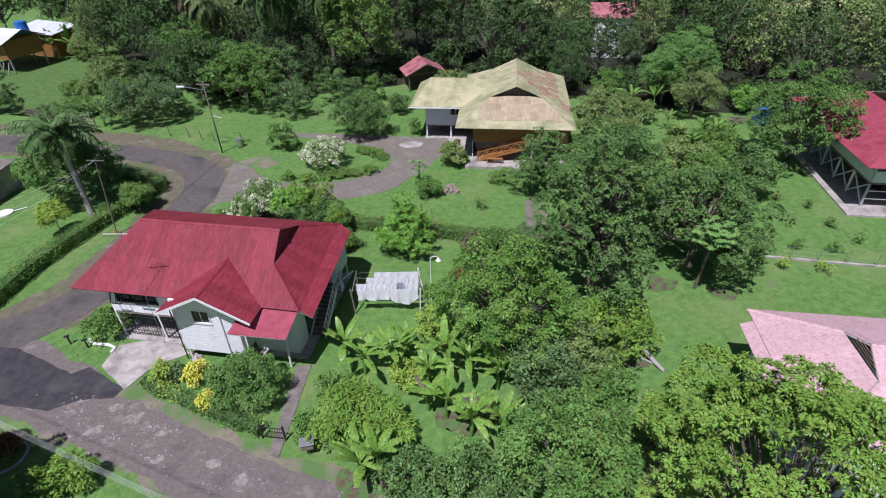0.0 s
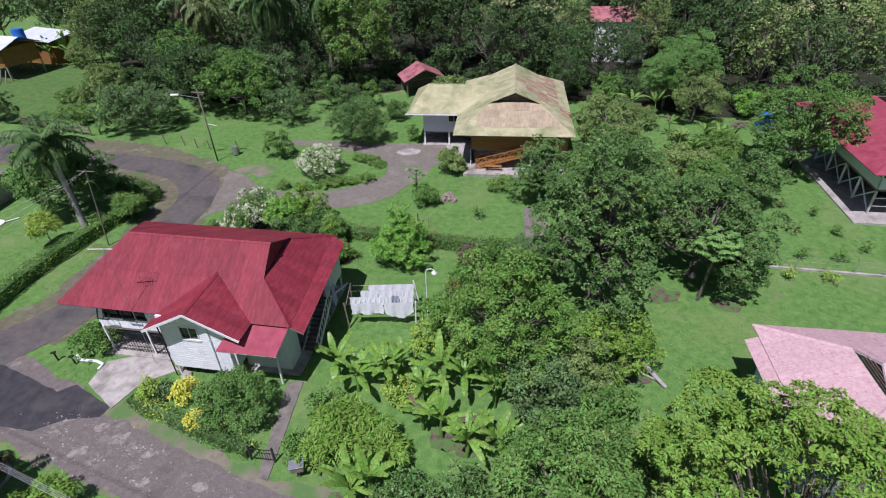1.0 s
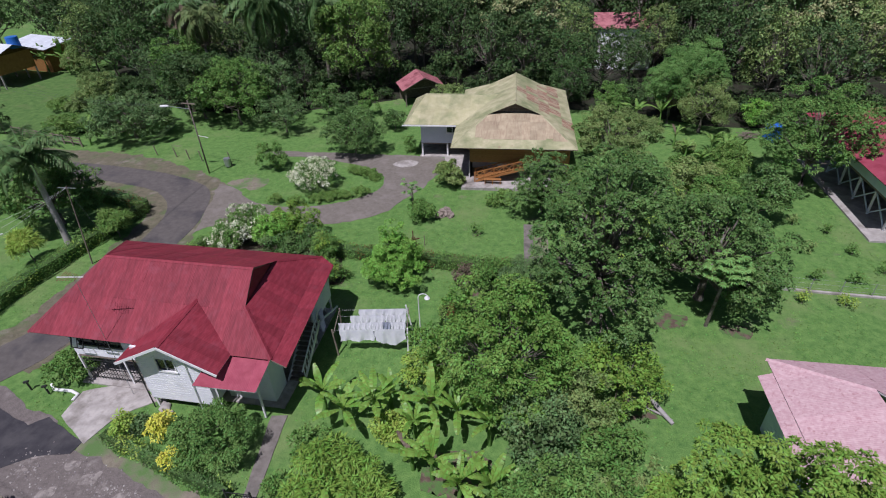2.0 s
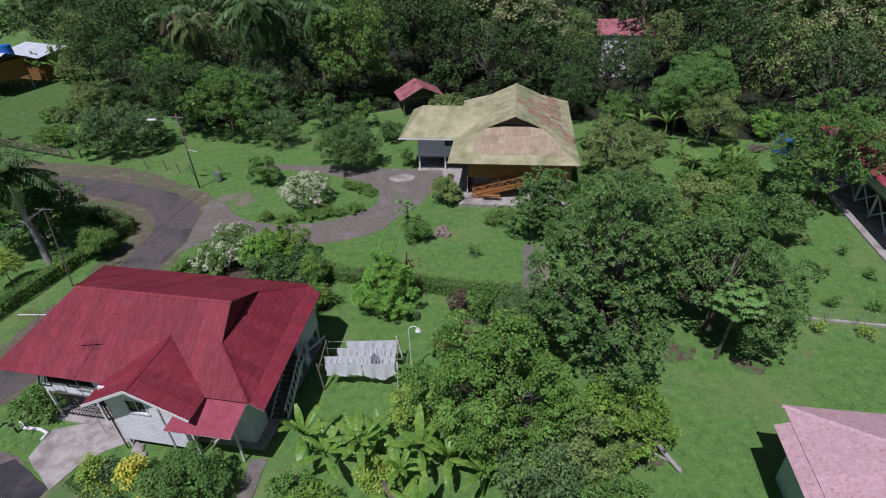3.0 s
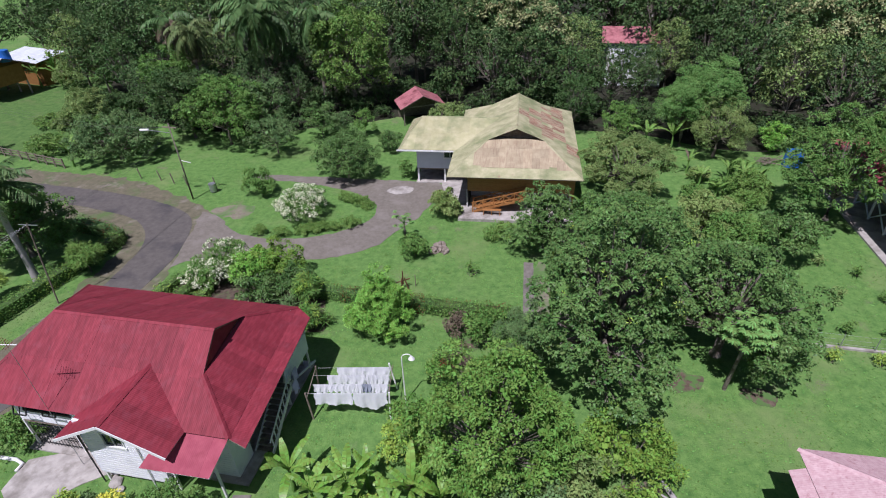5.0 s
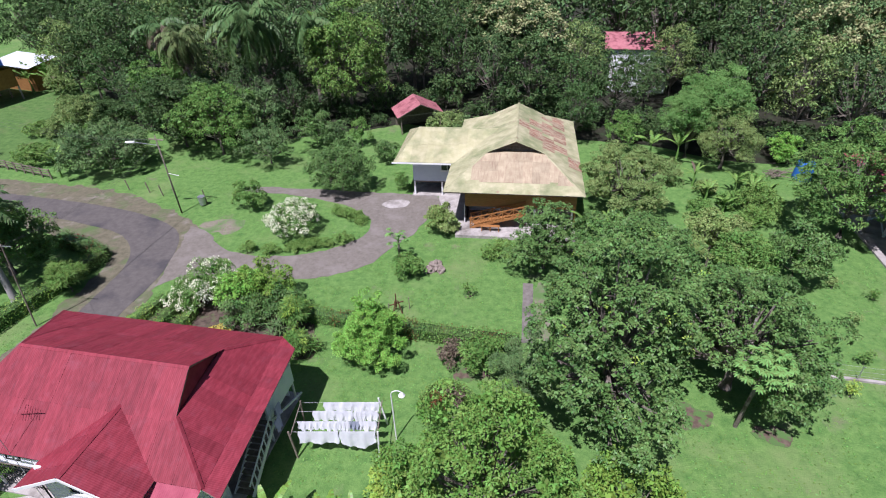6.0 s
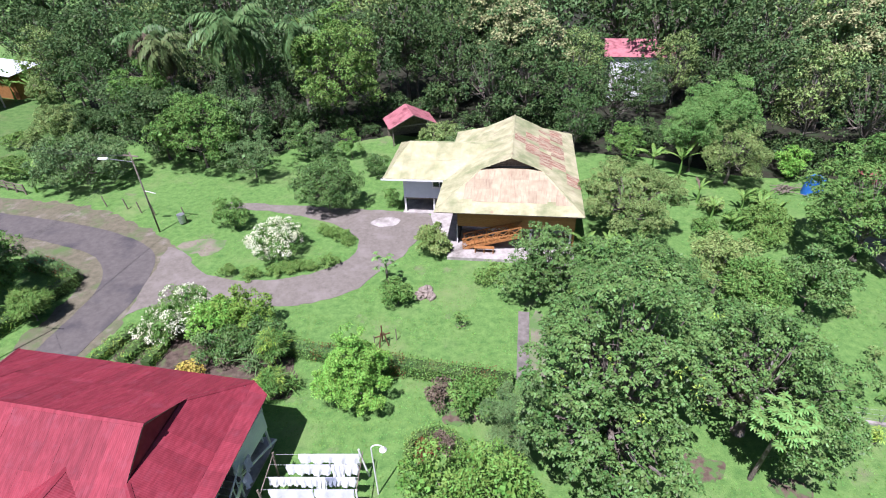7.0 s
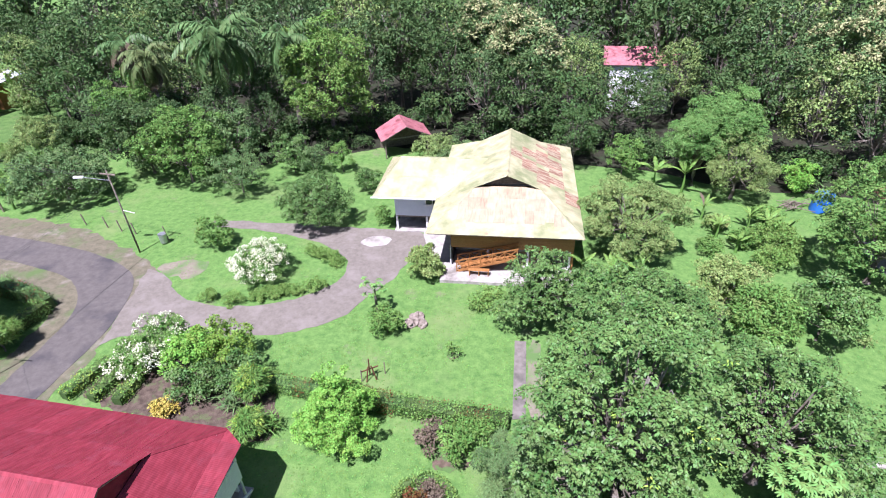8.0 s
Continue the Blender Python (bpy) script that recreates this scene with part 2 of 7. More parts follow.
def part(name, bm, material, parent, label="", smooth=False):
    """Links a bmesh (or a mesh) as one object under a thing or a part."""
    if isinstance(bm, bmesh.types.BMesh):
        me = bpy.data.meshes.new(name)
        bmesh.ops.recalc_face_normals(bm, faces=bm.faces[:])
        bm.to_mesh(me)
        bm.free()
        me.materials.append(material)
        if smooth:
            for p in me.polygons:
                p.use_smooth = True
    else:
        me = bm
    ob = new(name, me)
    ob.parent = parent
    if label:
        ob["label"] = label
    return ob


def thing(name, x, y, z, rz, label, category, group="", kind=""):
    ob = new(name)
    ob.empty_display_size = 0.3
    ob.matrix_world = pose(x, y, z, 0, 0, rz)
    return tagged(ob, label, category, group, kind)


def box(bm, x0, x1, y0, y1, z0, z1, bevel=0.0):
    r = bmesh.ops.create_cube(bm, size=1, matrix=Matrix.Translation(((x0 + x1) / 2, (y0 + y1) / 2, (z0 + z1) / 2)) @ Matrix.Diagonal((x1 - x0, y1 - y0, z1 - z0, 1)))
    if bevel:
        edges = list({e for v in r["verts"] for e in v.link_edges})
        bmesh.ops.bevel(bm, geom=edges, offset=bevel, segments=1, affect="EDGES")
    return bm


def beam(bm, a, b, w, h=None, sides=4):
    """A bar from a to b, square (w by h) or round."""
    a, b = Vector(a), Vector(b)
    d = b - a
    m = Matrix.Translation((a + b) / 2) @ d.to_track_quat("Z", "Y").to_matrix().to_4x4()
    if sides == 4:
        bmesh.ops.create_cube(bm, size=1, matrix=m @ Matrix.Diagonal((w, h or w, d.length, 1)))
    else:
        bmesh.ops.create_cone(bm, cap_ends=True, segments=sides, radius1=w / 2, radius2=(h or w) / 2, depth=d.length, matrix=m)
    return bm


def bar(name, a, b, w, material, parent, h=None, sides=4, label=""):
    return part(name, beam(bmesh.new(), a, b, w, h, sides), material, parent, label, smooth=sides > 8)


def slab(name, x0, x1, y0, y1, z0, z1, material, parent, label="", bevel=0.01):
    return part(name, box(bmesh.new(), x0, x1, y0, y1, z0, z1, bevel), material, parent, label)


def tube_mesh(name, pts, radii, material, sides=8):
    """A tapered tube along a line of points."""
    pts = [Vector(p) for p in pts]
    vs, fs = [], []
    for i, p in enumerate(pts):
        d = (pts[min(i + 1, len(pts) - 1)] - pts[max(i - 1, 0)]).normalized()
        q = d.to_track_quat("Z", "Y")
        for k in range(sides):
            a = 2 * math.pi * k / sides
            vs.append(p + q @ Vector((math.cos(a) * radii[i], math.sin(a) * radii[i], 0)))
    for i in range(len(pts) - 1):
        for k in range(sides):
            fs.append((i * sides + k, i * sides + (k + 1) % sides, (i + 1) * sides + (k + 1) % sides, (i + 1) * sides + k))
    return vs, fs


def merge(parts):
    vs, fs, n = [], [], 0
    for v, f in parts:
        vs += [tuple(p) for p in v]
        fs += [tuple(i + n for i in q) for q in f]
        n += len(v)
    return vs, fs


# ---- ground and roads ----


def chaikin(pts, rounds=2, closed=True):
    p = [Vector((a[0], a[1])) for a in pts]
    for _ in range(rounds):
        q = []
        n = len(p)
        for i in range(n if closed else n - 1):
            a, b = p[i], p[(i + 1) % n]
            q += [a.lerp(b, 0.25), a.lerp(b, 0.75)]
        if not closed:
            q = [p[0]] + q + [p[-1]]
        p = q
    return p


def ragged(p, step=0.5, amount=0.08, seed=1, closed=True):
    """Resamples a line and roughens it as a worn edge."""
    out, n = [], len(p)
    for i in range(n if closed else n - 1):
        a, b = p[i], p[(i + 1) % n]
        k = max(1, int((b - a).length / step))
        for j in range(k):
            c = a.lerp(b, j / k)
            v = noise.noise_vector((c.x * 0.9 + seed * 17, c.y * 0.9, seed)) * amount * 2 + noise.noise_vector((c.x * 4, c.y * 4, seed)) * amount
            out.append(Vector((c.x + v.x, c.y + v.y)))
    if not closed:
        out.append(p[-1])
    return out


def flat_area(name, outline, z, material, label, category, amount=0.08, seed=1, rounds=2, kind="structure", step=0.5, parent=None):
    """A paved or bare area with a worn outline, standing z above the ground sheet."""
    p = ragged(chaikin(outline, rounds) if rounds else [Vector(a) for a in outline], step, amount, seed)
    bm = bmesh.new()
    top = [bm.verts.new((q.x, q.y, z)) for q in p]
    low = [bm.verts.new((q.x, q.y, -0.02)) for q in p]
    f = bm.faces.new(top)
    for i in range(len(p)):
        j = (i + 1) % len(p)
        bm.faces.new((top[i], low[i], low[j], top[j]))
    bmesh.ops.triangulate(bm, faces=[f])
    ob = part(name, bm, material, parent)
    return tagged(ob, label, category, kind=kind)


def ribbon(name, left, right, z, material, label, category, amount=0.1, seed=1, rounds=2):
    a = chaikin(left, rounds, False)
    b = chaikin(right, rounds, False)
    return flat_area(name, [(p.x, p.y) for p in a] + [(p.x, p.y) for p in reversed(b)], z, material, label, category, amount, seed, 0)


gx = np.concatenate([np.linspace(-900, -90, 6), np.linspace(-80, 90, 69), np.linspace(100, 900, 6)])
gy = np.concatenate([np.linspace(-500, -30, 5), np.linspace(-20, 140, 65), np.linspace(150, 1200, 8)])
GX, GY = np.meshgrid(gx, gy)
gv = np.stack([GX.ravel(), GY.ravel(), np.zeros(GX.size)], 1)
nx_, ny_ = len(gx), len(gy)
ii = (np.arange(ny_ - 1)[:, None] * nx_ + np.arange(nx_ - 1)[None, :]).ravel()
ground = new("ground", from_np("ground", gv, np.stack([ii, ii + 1, ii + nx_ + 1, ii + nx_], 1), M["grass"]))
tagged(ground, "mown green lawn grass with worn paler and bare patches", "lawn", kind="structure")

# verge of bare soil beside the tarred road, then the road itself
ribbon("verge", [(-62, 70.5), (-50, 67.5), (-44.5, 66.5), (-38, 65.2), (-33, 62.6), (-29.5, 60.2), (-25.2, 57.5), (-23.6, 54), (-23.6, 50), (-23.9, 47), (-24.6, 42), (-26, 36), (-27.2, 32), (-28.4, 28.8)],
       [(-62, 62), (-44, 57.2), (-40, 55.5), (-35, 54), (-31.6, 52.5), (-30.6, 50), (-30.6, 46), (-31.2, 42), (-32, 37), (-33.2, 33), (-36, 30), (-44, 27)],
       0.012, M["verge"], "bare sandy soil verge with sparse grass beside the road", "verge", 0.35, 3)
ribbon("road", [(-70, 68), (-55, 65.6), (-44.3, 63.1), (-38.5, 61.6), (-33.3, 59.8), (-29.2, 57.9), (-26.4, 55.8), (-25.2, 53.5), (-24.7, 50.5), (-24.6, 47.5), (-25.1, 44.5), (-25.7, 41.3), (-26.6, 36.5), (-27.4, 32), (-28.6, 29.6), (-30.6, 27.2), (-33, 25), (-44, 20)],
       [(-70, 63.5), (-55, 61), (-41.1, 58.8), (-36.7, 57.2), (-33, 55.8), (-30.8, 54.2), (-29, 51.7), (-28.4, 48.9), (-28.7, 46.3), (-29, 43.3), (-29.4, 40), (-30.2, 36), (-31, 33.1), (-32.8, 30.8), (-35, 29.4), (-38, 27.8), (-46, 25)],
       0.03, M["asphalt"], "grey tarred lane curving between lawns", "road", 0.05, 4)
flat_area("road_patch", [(-36, 27.5), (-30.9, 26.6), (-25.9, 24.2), (-25.0, 24.8), (-21.8, 22.9), (-22.1, 22.1), (-24.1, 22.0), (-25.8, 21.2), (-29.5, 21.8), (-36, 23)],
          0.042, M["fresh_asphalt"], "dark fresh asphalt patch on the junction", "road", 0.05, 5, 0)
flat_area("meadow", [(-48.5, 72.5), (-44.5, 79), (-45, 86), (-52, 93), (-60, 103), (-68, 110), (-100, 116), (-110, 100), (-90, 84), (-70, 76), (-58, 73)], 0.01, M["meadow"], "long rough meadow grass before the wood", "meadow", 0.8, 77)
ribbon("gravel_road", [(-34, 26), (-29, 24.6), (-25, 23.4), (-21.7, 22.4), (-18, 20.6), (-13.8, 18.7), (-10, 17.0), (-7, 16.0), (-4.1, 14.9), (0, 13.2), (8, 9.5), (20, 3)],
       [(-36, 23.6), (-31.8, 22.3), (-28.8, 21.1), (-26.2, 20.15), (-21.9, 18.35), (-18.5, 16.85), (-15.1, 15.3), (-8, 11.4), (0, 7), (16, -3)],
       0.024, M["gravel"], "worn stony gravel road with potholes", "road", 0.18, 6)
ribbon("soil_strip", [(-22, 23.6), (-18, 21.4), (-13.8, 19.5), (-10, 17.9), (-6, 16.8), (-3, 15.6)], [(-21.7, 22), (-18, 20.2), (-13.8, 18.3), (-10, 16.6), (-7, 15.6), (-4, 14.5)],
       0.014, M["dirt"], "bare brown soil along the gravel road", "verge", 0.3, 8)
ribbon("soil_strip", [(-37, 24.3), (-28.6, 21.6), (-21.7, 18.8), (-14.7, 15.6), (-8, 11.9), (0, 7.4)], [(-37, 23.6), (-28.8, 20.9), (-22.0, 18.15), (-15.2, 15.0), (-8.3, 11.0), (-0.2, 6.3)],
       0.016, M["dirt"], "bare brown soil along the gravel road", "verge", 0.3, 28)
flat_area("soil_strip", [(-31.5, 26.6), (-30.4, 27.7), (-28.4, 26.6), (-26.8, 25.5), (-25.6, 24.9), (-24.4, 24.7), (-24.0, 24.4), (-25.2, 24.0), (-26.2, 23.9)], 0.017, M["gravel"], "grey stony soil beside the fresh asphalt", "verge", 0.2, 29)
ribbon("driveway", [(-25.3, 56.4), (-22.6, 55.2), (-21.6, 52.9), (-18.5, 51.1), (-14.6, 50.7), (-11.4, 51.3), (-8.9, 52.6), (-7.3, 54.2), (-6.8, 56.3), (-8.15, 58.6), (-10.7, 60.6), (-14.5, 62.3), (-18.3, 63.3), (-22.5, 64.0)],
       [(-24.3, 46.6), (-22.5, 47.7), (-19.6, 48.2), (-16.1, 47.5), (-12.9, 47.2), (-10.4, 47.4), (-8, 48.3), (-5.6, 49.8), (-4.5, 51.9), (-2.9, 54.1), (-1.6, 56.6), (-0.3, 59.2), (0.3, 61.8), (-3.3, 62.5), (-7.9, 63.2), (-12, 63.8), (-18, 64.7), (-22.5, 65.3)],
       0.02, M["drive"], "weathered grey asphalt driveway looping round a lawn island", "driveway", 0.14, 9)
flat_area("bare_patch", [(-24.5, 57.5), (-20, 58.2), (-19.6, 55.8), (-21.6, 54.4), (-24.2, 55.6)], 0.013, M["dirt"], "worn bare earth at the driveway mouth", "bare ground", 0.35, 10)
flat_area("concrete_patch", [(-6.9, 60.2), (-5.2, 61.5), (-3.3, 61.0), (-3.6, 60.0), (-5.1, 59.3)], 0.034, M["concrete"], "pale cement patch in the driveway", "paving", 0.08, 11)
flat_area("apron", [(-24.3, 24.8), (-24.0, 26.8), (-20.8, 27.6), (-18.6, 25.9), (-19.9, 25.2), (-20.9, 24.4), (-21.7, 22.75)], 0.05, M["concrete"], "cracked pale concrete apron in front of the garage", "paving", 0.05, 12, 0)
flat_area("garden_path", [(6.2, 39.2), (7.0, 46.3), (7.85, 46.2), (7.02, 39.2)], 0.05, M["old_concrete"], "narrow grey concrete garden path", "path", 0.02, 13, 0)
flat_area("path_soil", [(7.0, 39.2), (7.9, 46.5), (9.0, 46.4), (8.4, 38.8)], 0.02, M["dirt"], "bare soil beside the garden path", "bare ground", 0.15, 14)
flat_area("front_path", [(-11.0, 24.6), (-10.0, 24.6), (-10.5, 17.6), (-11.15, 17.8)], 0.05, M["old_concrete"], "narrow concrete path to the garden gate", "path", 0.02, 15, 0)


# ---- trees and plants ----
def unit(v):
    return v / np.maximum(np.linalg.norm(v, axis=1, keepdims=True), 1e-6)


def leaf_quads(p, d, n, length, width, curl=0.12):
    """Folded diamond leaves at p, pointing along d, facing n."""
    s = unit(np.cross(d, n))
    n2 = unit(np.cross(s, d))
    length, width = np.asarray(length)[:, None], np.asarray(width)[:, None]
    mid = p + d * length * 0.45 + n2 * length * curl
    v = np.stack([p, mid + s * width / 2, p + d * length - n2 * length * curl * 0.6, mid - s * width / 2], 1)
    return v.reshape(-1, 3), np.arange(len(p) * 4).reshape(-1, 4)


def lobes_for(r, h0, h1, n, seed, squash=0.8, size=0.36):
    """Rounded masses of boughs that make up an uneven crown of radius r between the heights h0 and h1; the first is the heart of the crown."""
    g = np.random.default_rng(seed)
    zc, hz = (h0 + h1) / 2, (h1 - h0) / 2
    out = [(0, 0, zc, r * 0.55, hz * 0.6)]
    size, n = size * 0.8, int(n * 1.3)
    turn = g.uniform(0, 6.28)
    for i in range(n):
        z = 1 - 1.55 * (i + 0.5) / n
        w = math.sqrt(max(0, 1 - z * z))
        a = turn + i * 2.39996 + g.uniform(-0.25, 0.25)
        lr = r * size * g.uniform(0.7, 1.3)
        k = g.uniform(0.66, 1.14)
        out.append((math.cos(a) * w * (r - lr * 0.8) * k, math.sin(a) * w * (r - lr * 0.8) * k, max(zc + z * (hz - lr * squash * 0.7) * k, h0 + lr * 0.5), lr, lr * squash))
    return out


def many(*crowns):
    """One crown made of several smaller ones: (dx, dy, r, h0, h1, n, seed)."""
    out = []
    for dx, dy, r, h0, h1, n, seed in crowns:
        out += [(l[0] + dx, l[1] + dy) + tuple(l[2:]) for l in lobes_for(r, h0, h1, n, seed, size=0.34)]
    return out


def crown(name, lobes, clumps, per, clump_r, length, width, material, seed, up=0.7, spread=0.55, inner=0.12, rosette=False):
    """Leaves in tufts over the lobes; with rosette, each tuft is a whorl of leaves that arch out and down from one twig end."""
    g = np.random.default_rng(seed)
    if rosette:
        clumps, per = clumps * 4.2, per * 0.24
    clumps, per, clump_r, length = int(clumps / 2.4), int(per * 2.1), clump_r, length * 0.87
    L = np.array(lobes, float)
    w = L[:, 3] ** 2
    w[0] *= 0.03
    k = g.choice(len(L), clumps, p=w / w.sum())
    away = L[k, :3] - L[0, :3]
    away = away / (np.linalg.norm(away, axis=1, keepdims=True) + 0.3)
    d = unit(g.normal(size=(clumps, 3)) * 0.8 + away * 0.6 + np.array([0, 0, 0.55]))
    rad = np.where(g.random(clumps) < inner, g.uniform(0.3, 0.8, clumps), g.uniform(0.82, 1.08, clumps))
    rr = np.stack([L[k, 3], L[k, 3], L[k, 4]], 1)
    c = L[k, :3] + d * rr * rad[:, None]
    deep = np.zeros(clumps, bool)
    for q in L:
        e = (c - q[:3]) / np.array([q[3], q[3], q[4]])
        deep |= (np.linalg.norm(e, axis=1) < 0.7) & (g.random(clumps) > inner)
    c, d = c[~deep], d[~deep]
    m = len(c)
    if rosette:
        # whorls sit close together on the rounded ends of boughs, with shade between the boughs
        b = g.choice(m, max(4, m // 9), replace=False)
        near = b[g.integers(len(b), size=m)]
        w = unit(g.normal(size=(m, 3)) * 0.75 + d[near] * 0.55 + np.array([0, 0, 0.55]))
        c = c[near] + w * np.array([1, 1, 0.7]) * (clump_r * 2.1 * g.uniform(0.75, 1.05, m))[:, None]
        d = w
    size = g.uniform(0.6, 1.25, m)
    idx = np.repeat(np.arange(m), per)
    q = unit(g.normal(size=(len(idx), 3)) * 0.8 + np.array([0, 0, 0.5]) + d[idx] * 0.7)
    rise = g.uniform(0.45, 1.05, len(idx)) ** 0.6
    off = q * np.array([1, 1, 0.72]) * (clump_r * size[idx] * rise)[:, None]
    p = c[idx] + off
    n = unit(q * 0.9 + np.array([0, 0, up * 0.45]) + g.normal(size=p.shape) * 0.3)
    t = unit(q * np.array([1, 1, 0.3]) + g.normal(size=p.shape) * spread + np.array([0, 0, -0.3]))
    if rosette:
        p = c[idx] + q * (clump_r * size[idx] * g.uniform(0.1, 0.45, len(idx)))[:, None]
        n = unit(q * 0.6 + np.array([0, 0, 0.55]) + g.normal(size=p.shape) * 0.15)
        t = unit(q * np.array([1, 1, 0.45]) + g.normal(size=p.shape) * 0.2 + np.array([0, 0, -0.4]))
    ln = length * g.uniform(0.65, 1.25, len(p))
    # the heart of the crown: larger inner leaves that close it against the sky
    each = np.where(np.arange(len(L)) == 0, 90, 20 if length > 0.3 else 34)
    li = np.repeat(np.arange(len(L)), each)
    h = len(li)
    e = unit(g.normal(size=(h, 3)))
    hp = L[li, :3] + e * np.stack([L[li, 3], L[li, 3], L[li, 4]], 1) * g.uniform(0.15, 0.64, h)[:, None]
    hl = np.minimum(L[li, 3] * 0.42, 0.25 if rosette else max(0.5, length * 1.6)) * g.uniform(0.7, 1.2, h)
    ht = unit(g.normal(size=(h, 3)))
    hp -= ht * (hl * 0.5)[:, None] + np.array([0, 0, 0.1]) * hl[:, None]
    if inner:
        p, t, n = np.concatenate([p, hp]), np.concatenate([t, ht]), np.concatenate([n, unit(e + g.normal(size=(h, 3)) * 0.5)])
        ln, width = np.concatenate([ln, hl]), np.concatenate([np.full(len(ln), width), np.full(h, 0.8)])
    v, f = leaf_quads(p, t, n, ln, ln * width)
    return from_np(name, v, f, material)


def trunk_mesh(name, h, r, lobes, material, seed, lean=(0, 0)):
    g = np.random.default_rng(seed)
    top = max(l[2] for l in lobes) * 0.8
    pts = [(lean[0] * s + g.normal() * 0.05, lean[1] * s + g.normal() * 0.05, top * s) for s in np.linspace(0, 1, 6)]
    pts[0] = (0, 0, -0.1)
    segs = [tube_mesh("t", pts, [r * (1.35 if i == 0 else 1 - 0.15 * i) for i in range(6)], material, 8)]
    for l in lobes[1:]:
        if l[3] < 0.45:
            continue
        s = g.uniform(0.3, 0.6)
        a = Vector((lean[0] * s, lean[1] * s, top * s))
        b = Vector((l[0] * 0.8, l[1] * 0.8, l[2] * 0.92))
        mid = a.lerp(b, 0.5) + Vector((0, 0, -0.25))
        segs.append(tube_mesh("l", [a, mid, b], [r * 0.4, r * 0.26, r * 0.07], material, 6))
        for _ in range(2):
            c = b + Vector(g.normal(size=3)) * l[3] * 0.5
            segs.append(tube_mesh("b", [mid, b.lerp(c, 0.4), c], [r * 0.15, r * 0.1, r * 0.04], material, 5))
    v, f = merge(segs)
    return from_np(name, v, f, material, True)


def tree(name, x, y, lobes, material, label, seed, clumps=500, per=26, clump_r=0.55, length=0.28, width=0.45, trunk_r=0.25, category="tree", up=0.7, lean=(0, 0), group="", second=None, inner=0.12, rosette=False):
    t = thing(name, x, y, 0, 0, label, category, group)
    part("trunk", trunk_mesh("trunk", 0, trunk_r, lobes, M["bark"], seed, lean), None, t)
    part("crown", crown("crown", lobes, clumps, per, clump_r, length, width, M[material], seed, up, inner=inner, rosette=rosette), None, t)
    if second:
        part("blossom" if "flower" in second[0] else "sprays", crown("sprays", lobes, int(clumps * second[1]), second[2], second[3], second[4], second[5], M[second[0]], seed + 50, up, inner=0), None, t)
    return t


def bush(name, x, y, r, h, material, label, seed, clumps=90, per=22, length=0.2, width=0.4, second=None, category="bush", squash=0.9, up=0.7, group=""):
    lob = lobes_for(r, 0.1 * h, h, 5, seed, squash)
    return tree(name, x, y, lob, material, label, seed, clumps, per, 0.32, length, width, 0.05, category, up, second=second, group=group)


def hedge(name, pts, w, h, material, label, seed, density=70, second=None, length=0.14):
    """A clipped hedge along a line: a solid core, coloured dark for the shade inside, and leaves all over it."""
    g = np.random.default_rng(seed)
    p = [Vector((a[0], a[1], 0)) for a in pts]
    t = thing(name, p[0].x, p[0].y, 0, 0, label, "hedge")
    P, N = [], []
    core = bmesh.new()
    for a, b in zip(p, p[1:]):
        d = (b - a)
        s = Vector((-d.y, d.x, 0)).normalized()
        A, B = a - p[0], b - p[0]
        ring = []
        for q in (A, B):
            ring.append([core.verts.new(q + s * (w / 2 - 0.12) * k + Vector((0, 0, z))) for k, z in ((-1, 0), (-1, h - 0.16), (1, h - 0.16), (1, 0))])
        for i in range(4):
            core.faces.new((ring[0][i], ring[0][(i + 1) % 4], ring[1][(i + 1) % 4], ring[1][i]))
        core.faces.new(ring[0])
        core.faces.new(ring[1])
        m = int(d.length * (w + 2 * h) * density)
        u, k = g.random(m), g.uniform(-h, w + h, m)
        side = np.where(k < 0, -w / 2, np.where(k > w, w / 2, k - w / 2))
        z = np.where(k < 0, h + k, np.where(k > w, h - (k - w), h))
        q = np.outer(1 - u, A) + np.outer(u, B) + np.outer(side, s)
        q[:, 2] = z
        wob = np.array([noise.noise((v[0] * 0.8 + p[0].x, v[1] * 0.8 + p[0].y, seed)) for v in q])
        q[:, 2] *= 1 + wob * 0.22
        q += np.outer(np.sign(side) * (k < 0) + np.sign(side) * (k > w), s) * (wob * 0.25)[:, None]
        n = np.outer(np.where(k < 0, -1, np.where(k > w, 1, 0)), s) * 0.8
        n[:, 2] = np.where((k >= 0) & (k <= w), 1, 0.35)
        P.append(q)
        N.append(n)
    P, N = np.concatenate(P), np.concatenate(N)
    P += g.normal(size=P.shape) * 0.05
    N = unit(N + g.normal(size=P.shape) * 0.5)
    T = unit(g.normal(size=P.shape) + N * 0.4)
    ln = length * g.uniform(0.6, 1.3, len(P))
    pick = g.random(len(P)) < (second[1] if second else -1)
    clus = np.array([noise.noise((v[0] * 0.5 + p[0].x, v[1] * 0.5 + p[0].y, seed + 3)) for v in P])
    pick &= clus > 0.05
    # darker leaf colour on the core paints the shade between the leaves
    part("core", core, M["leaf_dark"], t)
    part("leaves", from_np("leaves", *leaf_quads(P[~pick], T[~pick], N[~pick], ln[~pick], ln[~pick] * 0.5), M[material]), None, t)
    if second:
        part("tinted_leaves", from_np("tinted_leaves", *leaf_quads(P[pick], T[pick], N[pick], ln[pick], ln[pick] * 0.5), M[second[0]]), None, t)
    return t


